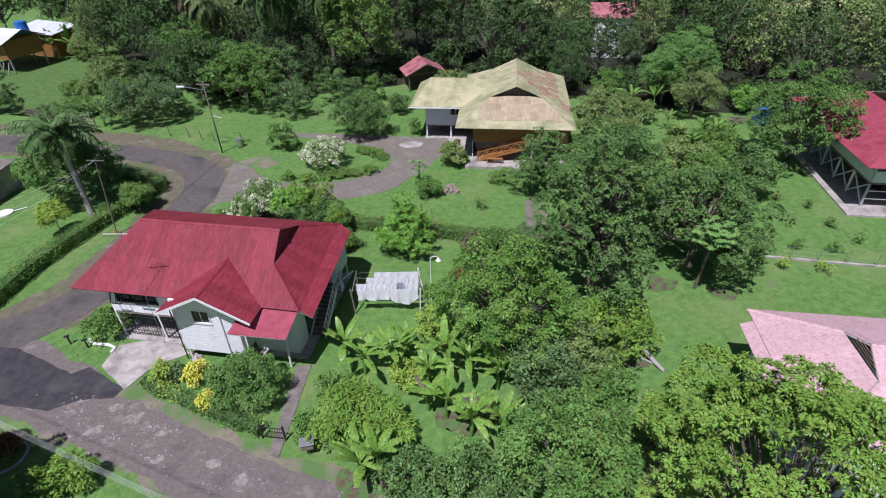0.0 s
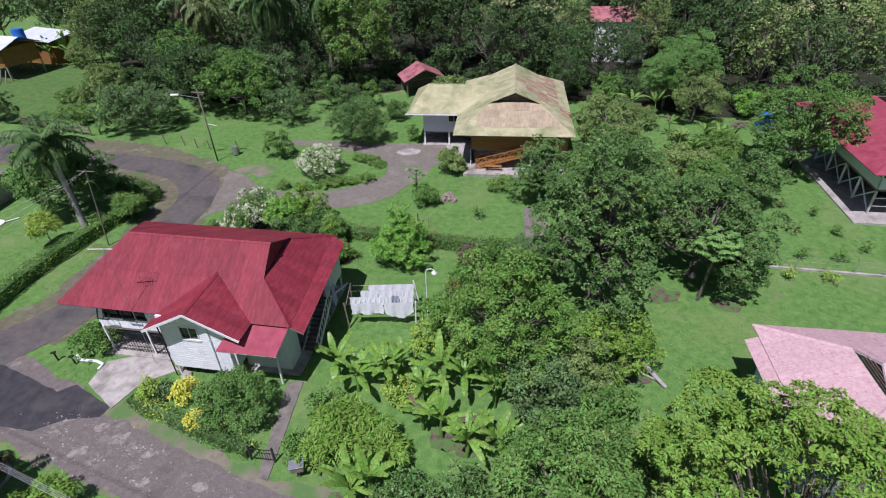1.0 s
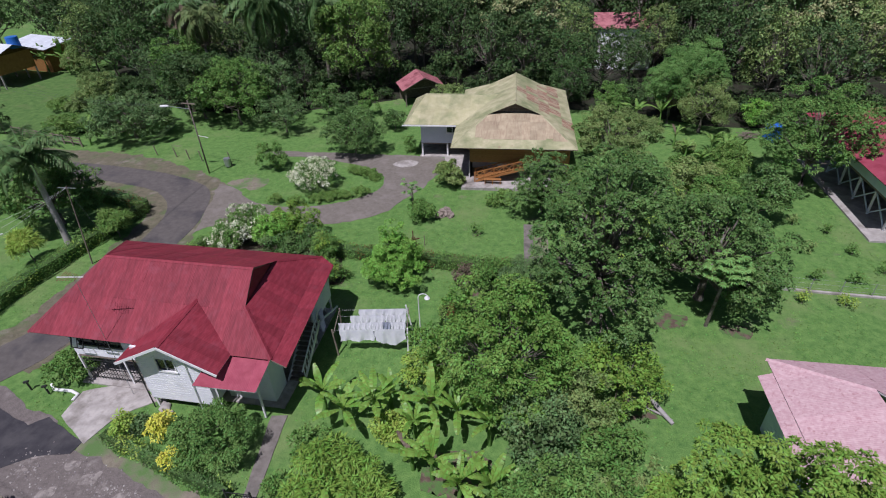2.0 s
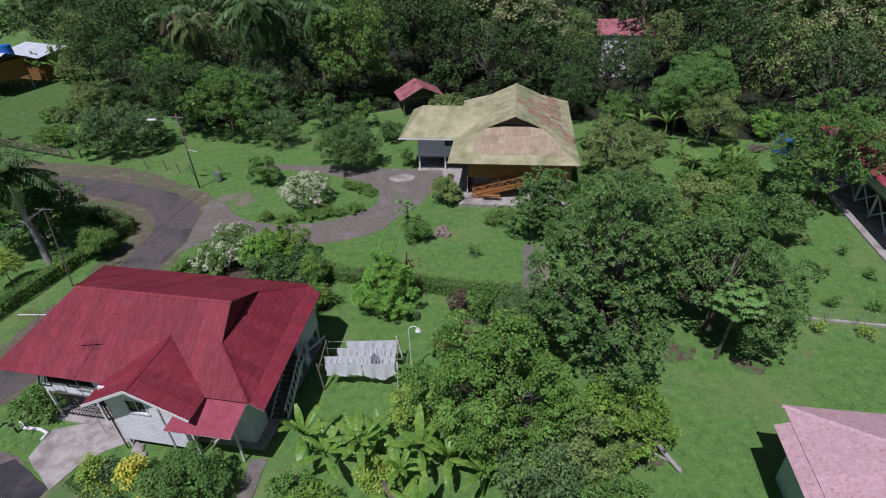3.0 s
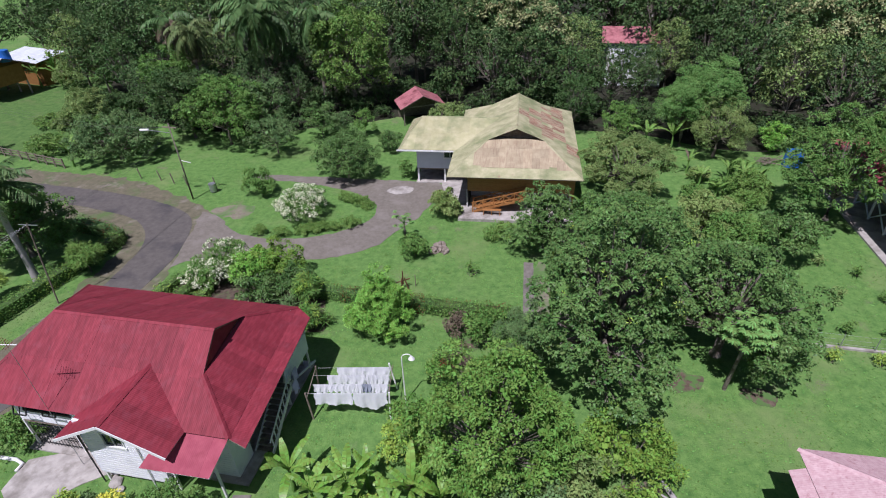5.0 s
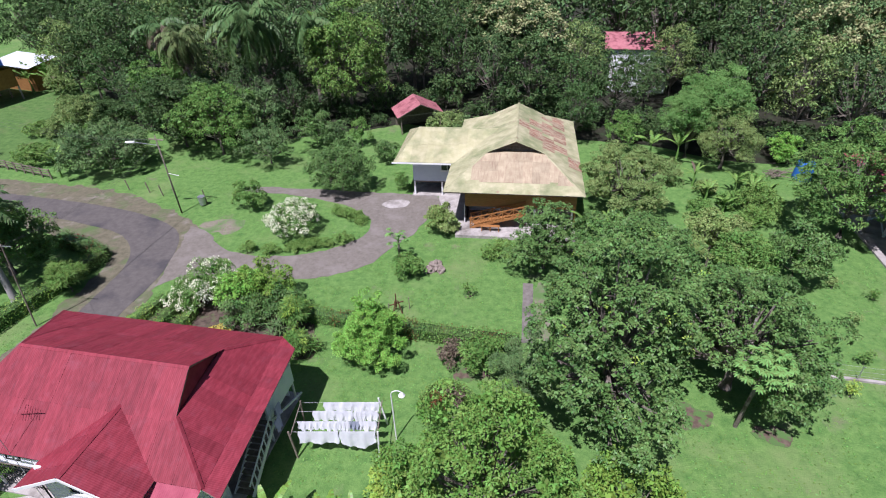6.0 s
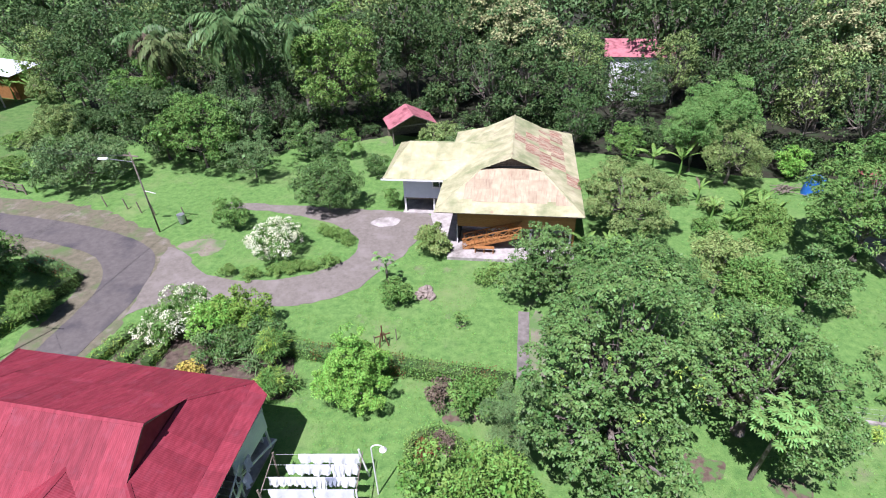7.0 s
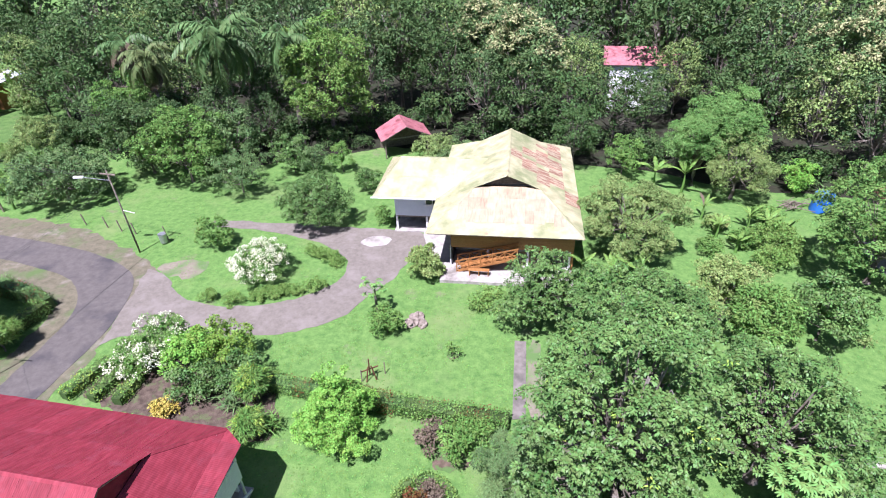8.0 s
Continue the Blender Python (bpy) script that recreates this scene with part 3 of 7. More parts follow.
def blade_strip(base, heading, length, width, rise, droop, n=7, fold=0.18, shred=0.0, g=None, shape=None):
    """A long arched leaf with a midrib: a strip of quads either side."""
    vs, fs = [], []
    hd = Vector((math.cos(heading), math.sin(heading), 0))
    sd = Vector((-hd.y, hd.x, 0))
    p, a = Vector(base), rise
    for i in range(n + 1):
        s = i / n
        w = width * (shape(s) if shape else math.sin(math.pi * min(0.97, 0.08 + s * 0.9)) ** 0.6) / 2
        if shred and g is not None and 0 < i < n:
            w *= 1 - shred * g.random()
        upv = hd * -math.sin(a) + Vector((0, 0, math.cos(a)))
        vs += [p - sd * w + upv * w * fold * 2, p.copy(), p + sd * w + upv * w * fold * 2]
        p = p + (hd * math.cos(a) + Vector((0, 0, math.sin(a)))) * (length / n)
        a -= droop / n
    for i in range(n):
        for k in (0, 1):
            fs.append((3 * i + k, 3 * i + k + 1, 3 * i + 4 + k, 3 * i + 3 + k))
    return vs, fs


def split_leaf(base, heading, length, width, rise, droop, g, n=16):
    """A banana leaf: a midrib and a blade torn into strips, some of them hanging."""
    hd = Vector((math.cos(heading), math.sin(heading), 0))
    sd = Vector((-hd.y, hd.x, 0))
    p, a, pts = Vector(base), rise, []
    for i in range(n + 1):
        pts.append((p.copy(), hd * math.cos(a) + Vector((0, 0, math.sin(a))), hd * -math.sin(a) + Vector((0, 0, math.cos(a)))))
        p = p + pts[-1][1] * (length / n)
        a -= droop / n
    vs, fs = [], []
    for k in (-1, 1):
        hang = g.uniform(-0.1, 0.25)
        for i in range(2, n):
            (q0, f0, u0), (q1, f1, u1) = pts[i], pts[i + 1]
            w0, w1 = (width / 2 * math.sin(math.pi * min(0.98, (j - 1.2) / n * 0.93 + 0.06)) ** 0.8 for j in (i, i + 1))
            if g.random() < 0.28:
                hang = g.uniform(-0.15, 0.6)
            cut = g.uniform(0.0, 0.25) if g.random() < 0.4 else 0.02
            o0, o1 = q0 + sd * k * w0 - u0 * w0 * hang + f0 * w0 * 0.3, q1 + sd * k * w1 * (1 - cut * 0.5) - u1 * w1 * hang + f1 * w1 * (0.3 - cut)
            vs += [q0, q1, o1, o0]
            fs.append(tuple(range(len(vs) - 4, len(vs))))
    rv, rf = tube_mesh("r", [q for q, _, _ in pts[::4]], [0.035, 0.03, 0.022, 0.015, 0.006], None, 4)
    m = len(vs)
    return vs + rv, fs + [tuple(j + m for j in r) for r in rf]


def banana(x, y, h, seed, leaves=8, size=2.2, label="banana plant with broad arching split green leaves", rot=0, material="leaf_banana"):
    g = np.random.default_rng(seed)
    t = thing("banana_plant", x, y, 0, rot, label, "banana plant", "banana plants in the garden")
    part("stem", from_np("stem", *tube_mesh("s", [(0, 0, -0.05), (0.05, 0, h * 0.5), (0.02, 0.03, h)], [0.16, 0.13, 0.07], None, 8), M["leaf_mid"], True), None, t, "yellow-green stem")
    for i in range(leaves):
        a = 2.4 * i + g.uniform(-0.3, 0.3)
        s = split_leaf((0, 0, h * g.uniform(0.88, 1.0)), a, size * g.uniform(0.75, 1.15), size * 0.21 * g.uniform(0.85, 1.15), g.uniform(0.6, 1.5), g.uniform(0.4, 1.5), g)
        part("leaf", from_np("leaf", *s, M["leaf_dead"] if i == leaves - 1 and seed % 5 == 0 else M[material]), None, t)
    return t


def frond(g, length, droop, leaflet, rise, heading, base, dense=26, hang=0.5):
    """A feather palm frond: an arched rib with leaflets on both sides."""
    hd = Vector((math.cos(heading), math.sin(heading), 0))
    sd = Vector((-hd.y, hd.x, 0))
    p, a, pts = Vector(base), rise, []
    for i in range(dense + 1):
        pts.append((p.copy(), a))
        p = p + (hd * math.cos(a) + Vector((0, 0, math.sin(a)))) * (length / dense)
        a -= droop / dense
    P, D, N, Ln = [], [], [], []
    for i in range(2, dense + 1):
        q, a = pts[i]
        s = i / dense
        ll = leaflet * (0.55 + 0.9 * math.sin(math.pi * min(1, 0.15 + s * 0.85)) * 0.6)
        fw = hd * math.cos(a) + Vector((0, 0, math.sin(a)))
        for k in (-1, 1):
            for _ in range(2):
                d = (sd * k + fw * (0.5 + g.uniform(-0.15, 0.15)) + Vector((0, 0, -hang * g.uniform(0.5, 1.4)))).normalized()
                P.append(q + fw * g.uniform(-0.5, 0.5) * length / dense)
                D.append(d)
                N.append((Vector((0, 0, 1)) + sd * k * 0.3).normalized())
                Ln.append(ll * g.uniform(0.8, 1.1))
    v, f = leaf_quads(np.array(P), np.array(D), np.array(N), np.array(Ln), np.array(Ln) * 0.15, 0.03)
    rv, rf = tube_mesh("r", [q for q, _ in pts[::5]], [0.045 * (1 - i / (dense / 5 + 1)) + 0.008 for i in range(len(pts[::5]))], None, 5)
    n = len(v)
    return np.concatenate([v, np.array([tuple(q) for q in rv])]), np.concatenate([f, np.array(rf) + n])


def palm(x, y, h, seed, label, fronds=16, length=3.2, leaflet=0.75, lean=(0, 0), r=0.2, hang=0.5, material="leaf_palm", rise=(0.1, 1.2), droop=(1.2, 2.0), dead=0, bark="palm_bark"):
    g = np.random.default_rng(seed)
    t = thing("palm_tree", x, y, 0, 0, label, "palm tree")
    pts = [(lean[0] * s ** 1.4, lean[1] * s ** 1.4, h * s) for s in np.linspace(0, 1, 9)]
    pts[0] = (0, 0, -0.1)
    part("trunk", from_np("trunk", *tube_mesh("t", pts, [r * k for k in (1.5, 1.15, 1.05, 1, 0.98, 0.95, 0.9, 0.85, 0.7)], None, 10), M[bark], True), None, t)
    for i in range(fronds):
        s = i / max(1, fronds - 1)
        v, f = frond(g, length * g.uniform(0.85, 1.1), g.uniform(*droop), leaflet, rise[1] + (rise[0] - rise[1]) * s, 2.4 * i + g.uniform(-0.2, 0.2), pts[-1], hang=hang)
        part("frond", from_np("frond", v, f, M["leaf_dead"] if i >= fronds - dead else M[material]), None, t)
    return t


# ---- building helpers ----
def roof_plane(parent, pts, material, sheet=0.82, wave=0.1, amp=0.0035, seed=0, lap=2.6, name="roof_sheet", other=None):
    """Lays corrugated sheets side by side (and lapped in courses) on a flat polygon whose first edge is the eave."""
    g = np.random.default_rng(seed)
    P = [Vector(p) for p in pts]
    s = (P[1] - P[0]).normalized()
    n = Vector((0, 0, 0))
    for i in range(1, len(P) - 1):
        n += (P[i] - P[0]).cross(P[i + 1] - P[0])
    n.normalize()
    if n.z < 0:
        n = -n
    r = n.cross(s)
    if r.z < 0:
        r, s = -r, -s
    o = P[0]
    Q = [((p - o).dot(s), (p - o).dot(r)) for p in P]
    s0, s1 = min(q[0] for q in Q), max(q[0] for q in Q)

    def span(x):
        hit = []
        for (ax, ay), (bx, by) in zip(Q, Q[1:] + Q[:1]):
            if abs(bx - ax) > 1e-6 and min(ax, bx) - 1e-6 <= x <= max(ax, bx) + 1e-6:
                hit.append(ay + (by - ay) * (x - ax) / (bx - ax))
        return (min(hit), max(hit)) if hit else (0, 0)

    count = max(1, round((s1 - s0) / sheet))
    wid = (s1 - s0) / count
    for k in range(count):
        a, b = s0 + k * wid, min(s1 - 1e-4, s0 + (k + 1) * wid + 0.05)
        a = max(a, s0 + 1e-4)
        xs = np.arange(a, b, wave / 4)
        lo_hi = [span(x) for x in xs]
        rmin, rmax = min(q[0] for q in lo_hi), max(q[1] for q in lo_hi)
        courses = max(1, round((rmax - rmin) / lap)) if lap else 1
        for c in range(courses):
            c0, c1 = rmin + (rmax - rmin) * c / courses, rmin + (rmax - rmin) * (c + 1) / courses + (0.08 if c < courses - 1 else 0)
            vs, fs = [], []
            lift = 0.016 + 0.006 * (k % 2) + (0.012 * (c % 2)) + g.uniform(0, 0.008)
            tilt = g.uniform(-0.006, 0.006)
            for i, x in enumerate(xs):
                lo, hi = max(lo_hi[i][0], c0), min(lo_hi[i][1], c1)
                hi = max(hi, lo)
                z = amp * math.sin(2 * math.pi * (x - s0) / wave) + lift + tilt * (x - a)
                vs += [o + s * x + r * lo + n * (z + 0.004), o + s * x + r * hi + n * z]
                if i and (hi - lo > 0.01 or vs[-4] != vs[-3]):
                    fs.append((2 * i - 2, 2 * i, 2 * i + 1, 2 * i - 1))
            if fs:
                part(name, from_np(name, [tuple(v) for v in vs], fs, other(k, c) if other else material, True), None, parent)


def deck(name, planes, material, parent, thick=0.07, label=""):
    """The boarding under the sheets, one mesh with real thickness."""
    bm = bmesh.new()
    for pts in planes:
        P = [Vector(p) for p in pts]
        n = sum(((P[i] - P[0]).cross(P[i + 1] - P[0]) for i in range(1, len(P) - 1)), Vector((0, 0, 0))).normalized()
        if n.z < 0:
            P.reverse()
            n = -n
        top = [bm.verts.new(p - n * 0.004) for p in P]
        low = [bm.verts.new(p - n * thick) for p in P]
        bm.faces.new(top)
        bm.faces.new(list(reversed(low)))
        for i in range(len(P)):
            j = (i + 1) % len(P)
            bm.faces.new((top[i], low[i], low[j], top[j]))
    return part(name, bm, material, parent, label)


def ridge_cap(a, b, material, parent, w=0.28, name="ridge_cap"):
    a, b = Vector(a), Vector(b)
    d = (b - a).normalized()
    s = Vector((-d.y, d.x, 0)).normalized()
    bm = bmesh.new()
    rows = []
    for q in (a, b):
        rows.append([bm.verts.new(q + s * x + Vector((0, 0, z))) for x, z in ((-w / 2, -0.015), (-w / 6, 0.05), (0, 0.075), (w / 6, 0.05), (w / 2, -0.015))])
    for i in range(4):
        bm.faces.new((rows[0][i], rows[0][i + 1], rows[1][i + 1], rows[1][i]))
    return part(name, bm, material, parent)


def wall(name, a, b, z0, z1, material, parent, openings=(), thick=0.12, boards=True, label="", step=0.2):
    """An upright wall from a to b with openings (s0, s1, z0, z1) right through it and lapped boards on its outer side (left of a->b is inside)."""
    A, B = Vector((a[0], a[1], 0)), Vector((b[0], b[1], 0))
    L = (B - A).length
    d = (B - A) / L
    n = Vector((d.y, -d.x, 0))
    ss = sorted({0, L, *[o[0] for o in openings], *[o[1] for o in openings]})
    zs = sorted({z0, z1, *[o[2] for o in openings], *[o[3] for o in openings]})
    bm = bmesh.new()
    m = Matrix(((d.x, n.x, 0, A.x), (d.y, n.y, 0, A.y), (0, 0, 1, 0), (0, 0, 0, 1)))

    def cell(into, x0, x1, y0, y1, c0, c1):
        bmesh.ops.create_cube(into, size=1, matrix=m @ Matrix.Translation(((x0 + x1) / 2, (y0 + y1) / 2, (c0 + c1) / 2)) @ Matrix.Diagonal((x1 - x0, y1 - y0, c1 - c0, 1)))
        return into

    def solid(x0, x1, c0, c1):
        return not any(o[0] - 1e-6 <= x0 and x1 <= o[1] + 1e-6 and o[2] - 1e-6 <= c0 and c1 <= o[3] + 1e-6 for o in openings)

    # joined bands of the grid keep the wall in as few blocks as its openings allow
    for c0, c1 in zip(zs, zs[1:]):
        run = None
        for x0, x1 in zip(ss, ss[1:]):
            if solid(x0, x1, c0, c1):
                run = (run[0] if run else x0, x1)
            elif run:
                cell(bm, run[0], run[1], -thick, 0, c0, c1)
                run = None
        if run:
            cell(bm, run[0], run[1], -thick, 0, c0, c1)
    ob = part(name, bm, material, parent, label)
    if boards:
        z = z0
        while z < z1 - 0.03:
            top = min(z + step * 0.9, z1)
            cuts = [(0, L)]
            for o in openings:
                if o[2] < top and o[3] > z:
                    cuts = [q for s0, s1 in cuts for q in ((s0, min(s1, o[0])), (max(s0, o[1]), s1)) if q[1] - q[0] > 0.05]
            for s0, s1 in cuts:
                part("board", cell(bmesh.new(), s0, s1, -0.002, 0.012, z, top), material, ob)
            z += step
    return ob


def window(a, b, s0, s1, z0, z1, parent, frame_mat, bars=1, name="window", open_leaf=False):
    """Frame, sill and panes set in an opening of the wall from a to b."""
    A, B = Vector((a[0], a[1], 0)), Vector((b[0], b[1], 0))
    d = (B - A).normalized()
    n = Vector((d.y, -d.x, 0))
    P = lambda s, o, z: A + d * s + n * o + Vector((0, 0, z))
    bm = bmesh.new()
    w = 0.07
    for q, r in (((s0, z0), (s1, z0)), ((s0, z1), (s1, z1)), ((s0, z0), (s0, z1)), ((s1, z0), (s1, z1))):
        beam(bm, P(q[0], 0.02, q[1]), P(r[0], 0.02, r[1]), w, w)
    win = part(name, bm, frame_mat, parent, "window with a painted frame")
    step = (s1 - s0) / (bars + 1)
    for i in range(bars):
        part("mullion", beam(bmesh.new(), P(s0 + step * (i + 1), 0.0, z0), P(s0 + step * (i + 1), 0.0, z1), 0.05), frame_mat, win)
    for i in range(bars + 1):
        bm = bmesh.new()
        c = (P(s0 + step * i, -0.05, z0) + P(s0 + step * (i + 1), -0.05, z1)) / 2
        m = Matrix(((d.x, n.x, 0, c.x), (d.y, n.y, 0, c.y), (0, 0, 1, c.z), (0, 0, 0, 1)))
        bmesh.ops.create_cube(bm, size=1, matrix=m @ Matrix.Diagonal((step - 0.03, 0.01, z1 - z0 - 0.03, 1)))
        part("pane", bm, M["glass"], win)
    part("sill", beam(bmesh.new(), P(s0 - 0.08, 0.05, z0 - 0.05), P(s1 + 0.08, 0.05, z0 - 0.05), 0.05, 0.14), frame_mat, win)
    return win


# ---- the house with the red roof ----
red = thing("house", -17.5, 31.0, 0, -10, "two-storey white timber house under a red corrugated hip roof", "house")
EV, UL, ULB, UR, URB, VF, VB, RV, RZ = 4.75, -7.6, -8.25, 8.45, 7.6, -5.0, 5.25, -0.45, 7.62
RL, RR, GZ = -4.45, 5.78, 6.3
GV = VF + (GZ - EV) * (RV - VF) / (RZ - EV)
GB = VB - (GZ - EV) * (VB - RV) / (RZ - EV)
HR = 6.0
HB = HR - (UR - URB) * (GB - GV) / (VB - VF)
front = [(UL, VF, EV), (UR, VF, EV), (HR, GV, GZ), (RR, RV, RZ), (RL, RV, RZ)]
back = [(URB, VB, EV), (ULB, VB, EV), (RL, RV, RZ), (RR, RV, RZ), (HB, GB, GZ)]
right = [(UR, VF, EV), (URB, VB, EV), (HB, GB, GZ), (HR, GV, GZ)]
left = [(ULB, VB, EV), (UL, VF, EV), (RL, RV, RZ)]
apron_roof = [(9.4, -5.2, 4.52), (8.68, 4.6, 4.52), (URB, VB, EV - 0.01), (UR, VF, EV - 0.01)]
rdeck = deck("roof", [front, back, right, left, apron_roof], M["old_wood"], red, label="red-painted corrugated metal roof")
for i, pl in enumerate((front, back, right, left, apron_roof)):
    roof_plane(rdeck, pl, M["red_roof"], seed=i, amp=0.0038)
gab = bmesh.new()
gab.faces.new([gab.verts.new(p) for p in ((HR - 0.04, GV + 0.1, GZ), (HB - 0.04, GB - 0.1, GZ), (RR - 0.1, RV, RZ - 0.06))])
part("gablet", gab, M["red_roof"], rdeck)
for a, b in (((RL, RV, RZ), (RR + 0.05, RV, RZ)), ((HR, GV, GZ), (UR, VF, EV)), ((HB, GB, GZ), (URB, VB, EV)), ((RL, RV, RZ), (UL, VF, EV)), ((RL, RV, RZ), (ULB, VB, EV))):
    ridge_cap(a, b, M["red_roof"], rdeck)
# projecting front gable
AU, AL, AR, AV, AZ, AE = 2.78, -0.4, 5.95, -6.55, 6.4, 4.75
JV = VF + (AZ - EV) * (RV - VF) / (RZ - EV)
gl = [(AL, AV, AE), (AL, VF + 0.1, AE), (AU, JV, AZ), (AU, AV, AZ)]
gr = [(AR, VF + 0.1, AE), (AR, AV, AE), (AU, AV, AZ), (AU, JV, AZ)]
gdeck = deck("gable_roof", [gl, gr], M["white_paint"], red, label="red gable roof with white barge boards")
for i, pl in enumerate((gl, gr)):
    roof_plane(gdeck, [pl[1], pl[0], pl[3], pl[2]] if i == 0 else pl, M["red_roof"], seed=10 + i, amp=0.0038)
ridge_cap((AU, AV, AZ), (AU, JV, AZ), M["red_roof"], gdeck)
for a, b in (((AL, AV - 0.02, AE - 0.05), (AU, AV - 0.02, AZ - 0.05)), ((AU, AV - 0.02, AZ - 0.05), (AR, AV - 0.02, AE - 0.05))):
    bar("barge_board", a, b, 0.04, M["white_paint"], gdeck, 0.16)
# lean-to porch roof
pr = [(4.35, -6.78, 3.93), (8.15, -6.72, 3.93), (8.3, -4.8, 4.6), (4.75, -4.8, 4.6)]
pdeck = deck("porch_roof", [pr], M["white_paint"], red, label="faded red lean-to porch roof")
roof_plane(pdeck, pr, M["porch_roof"], seed=20, lap=0)
# walls
W0, W1, V0, V1, FL = -5.95, 7.4, -4.15, 4.7, 2.35
wall("front_wall", (W0, V0), (0.0, V0), FL, EV + 0.2, M["white_wall"], red, [(0.7, 3.7, 3.35, 4.55)])
window((W0, V0), (0.0, V0), 0.7, 3.7, 3.35, 4.55, red, M["black_metal"], 2)
wall("bay_wall", (0.0, -5.6), (4.3, -5.6), 0.9, 5.2, M["white_wall"], red, [(1.35, 2.55, 3.5, 4.5)])
window((0.0, -5.6), (4.3, -5.6), 1.35, 2.55, 3.5, 4.5, red, M["white_paint"], 1)
g3 = bmesh.new()
g3.faces.new([g3.verts.new(p) for p in ((0.0, -5.6, 5.2), (4.3, -5.6, 5.2), (4.3, -5.6, 5.45), (2.78, -5.6, 6.25), (0.0, -5.6, 4.95))])
part("gable_wall", g3, M["white_wall"], red)
wall("bay_side", (0.0, -4.15), (0.0, -5.6), 0.9, 4.8, M["white_wall"], red)
wall("bay_side", (4.3, -5.6), (4.3, -4.15), 0.9, 4.8, M["white_wall"], red)
wall("front_wall", (4.3, V0), (W1, V0), 0.0, EV + 0.2, M["white_wall"], red)
wall("side_wall", (W1, V0), (W1, -2.6), 0.0, EV + 0.2, M["white_wall"], red)
wall("veranda_panel", (8.1, 1.2), (8.1, 4.5), 1.8, 3.3, M["white_wall"], red)
wall("side_wall", (7.5, 1.0), (7.5, V1), FL, EV + 0.1, M["white_wall"], red, [(0.5, 3.2, 3.5, 4.5)])
window((7.5, 1.0), (7.5, V1), 0.5, 3.2, 3.5, 4.5, red, M["white_paint"], 2)
bar("brace", (8.15, 1.3, 1.8), (8.5, 4.4, 0.9), 0.1, M["white_paint"], red)
bar("brace", (8.15, 4.4, 3.3), (8.15, 4.4, 4.5), 0.1, M["white_paint"], red)
bar("brace", (8.15, 1.3, 3.3), (8.15, 1.3, 4.5), 0.1, M["white_paint"], red)
# near-black wall paints the shade under the eave by the stair
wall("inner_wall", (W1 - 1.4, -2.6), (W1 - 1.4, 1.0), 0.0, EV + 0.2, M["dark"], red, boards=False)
wall("back_wall", (W1, V1), (W0, V1), 0.0, EV + 0.2, M["white_wall"], red)
wall("side_wall", (W0, V1), (W0, V0), FL, EV + 0.2, M["white_wall"], red, [(4.6, 7.6, 3.35, 4.5)])
window((W0, V1), (W0, V0), 4.6, 7.6, 3.35, 4.5, red, M["black_metal"], 2)
slab("floor_slab", W0, W1, V0, V1, FL - 0.2, FL, M["old_wood"], red)
slab("plinth", W0 - 0.3, W1 + 0.7, V0 - 0.4, V1 + 0.3, -0.05, 0.12, M["concrete"], red, "concrete base slab")
# garage depth: its shade is painted on as a near-black wall
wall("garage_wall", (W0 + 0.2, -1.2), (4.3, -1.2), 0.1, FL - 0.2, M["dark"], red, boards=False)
for u, v in ((W0 + 0.1, V0), (-2.6, V0), (0.1, V0), (W0 + 0.1, 0), (W0 + 0.1, V1), (8.0, 1.2), (8.0, 4.4), (0.15, -5.5), (4.2, -5.5), (7.25, -5.35), (4.5, -5.35)):
    bar("post", (u, v, 0.05), (u, v, FL if v > -5.2 or u < 4.4 else 4.1), 0.11, M["white_paint"], red)
# garage grille
for k in range(26):
    u = W0 + 0.3 + k * (5.6 / 25)
    bar("grille_bar", (u, V0 + 0.02, 0.15), (u, V0 + 0.02, FL - 0.25), 0.03, M["black_metal"], red, sides=6)
for z in (0.35, 1.1, 1.9):
    bar("grille_rail", (W0 + 0.3, V0 + 0.02, z), (-0.05, V0 + 0.02, z), 0.04, M["black_metal"], red)
bar("drainpipe", (-0.08, -5.68, 4.7), (-0.08, -5.68, 0.05), 0.08, M["black_metal"], red, sides=8)
bar("drainpipe", (3.3, -5.68, 4.9), (3.3, -5.68, 0.05), 0.08, M["white_paint"], red, sides=8)
# top-hung window leaves pushed open
for u, tip in ((W0 + 0.95, 0.5), (W0 + 2.75, 0.35)):
    leaf_bm = bmesh.new()
    c = [(u - 0.42, V0 - 0.03, 4.5), (u + 0.42, V0 - 0.03, 4.5), (u + 0.42, V0 - tip, 3.45), (u - 0.42, V0 - tip, 3.45)]
    for p_, q_ in zip(c, c[1:] + c[:1]):
        beam(leaf_bm, p_, q_, 0.06)
    beam(leaf_bm, (u, V0 - 0.03, 4.5), (u, V0 - tip, 3.45), 0.04)
    part("window_leaf", leaf_bm, M["black_metal"], red, "dark top-hung window leaf standing open")
# stair on the side under the wide eave
for k in range(12):
    slab("stair_tread", W1 + 0.1, W1 + 1.1, 1.0 - k * 0.28 - 0.28, 1.0 - k * 0.28, 2.2 - k * 0.185, 2.24 - k * 0.185, M["old_wood"], red, bevel=0)
for x in (W1 + 0.05, W1 + 1.15):
    bar("stringer", (x, 1.1, 2.2), (x, -2.4, 0.1), 0.06, M["white_paint"], red, 0.28)
bar("stair_rail", (W1 + 1.15, 1.1, 3.15), (W1 + 1.15, -2.4, 1.05), 0.06, M["white_paint"], red, 0.1)
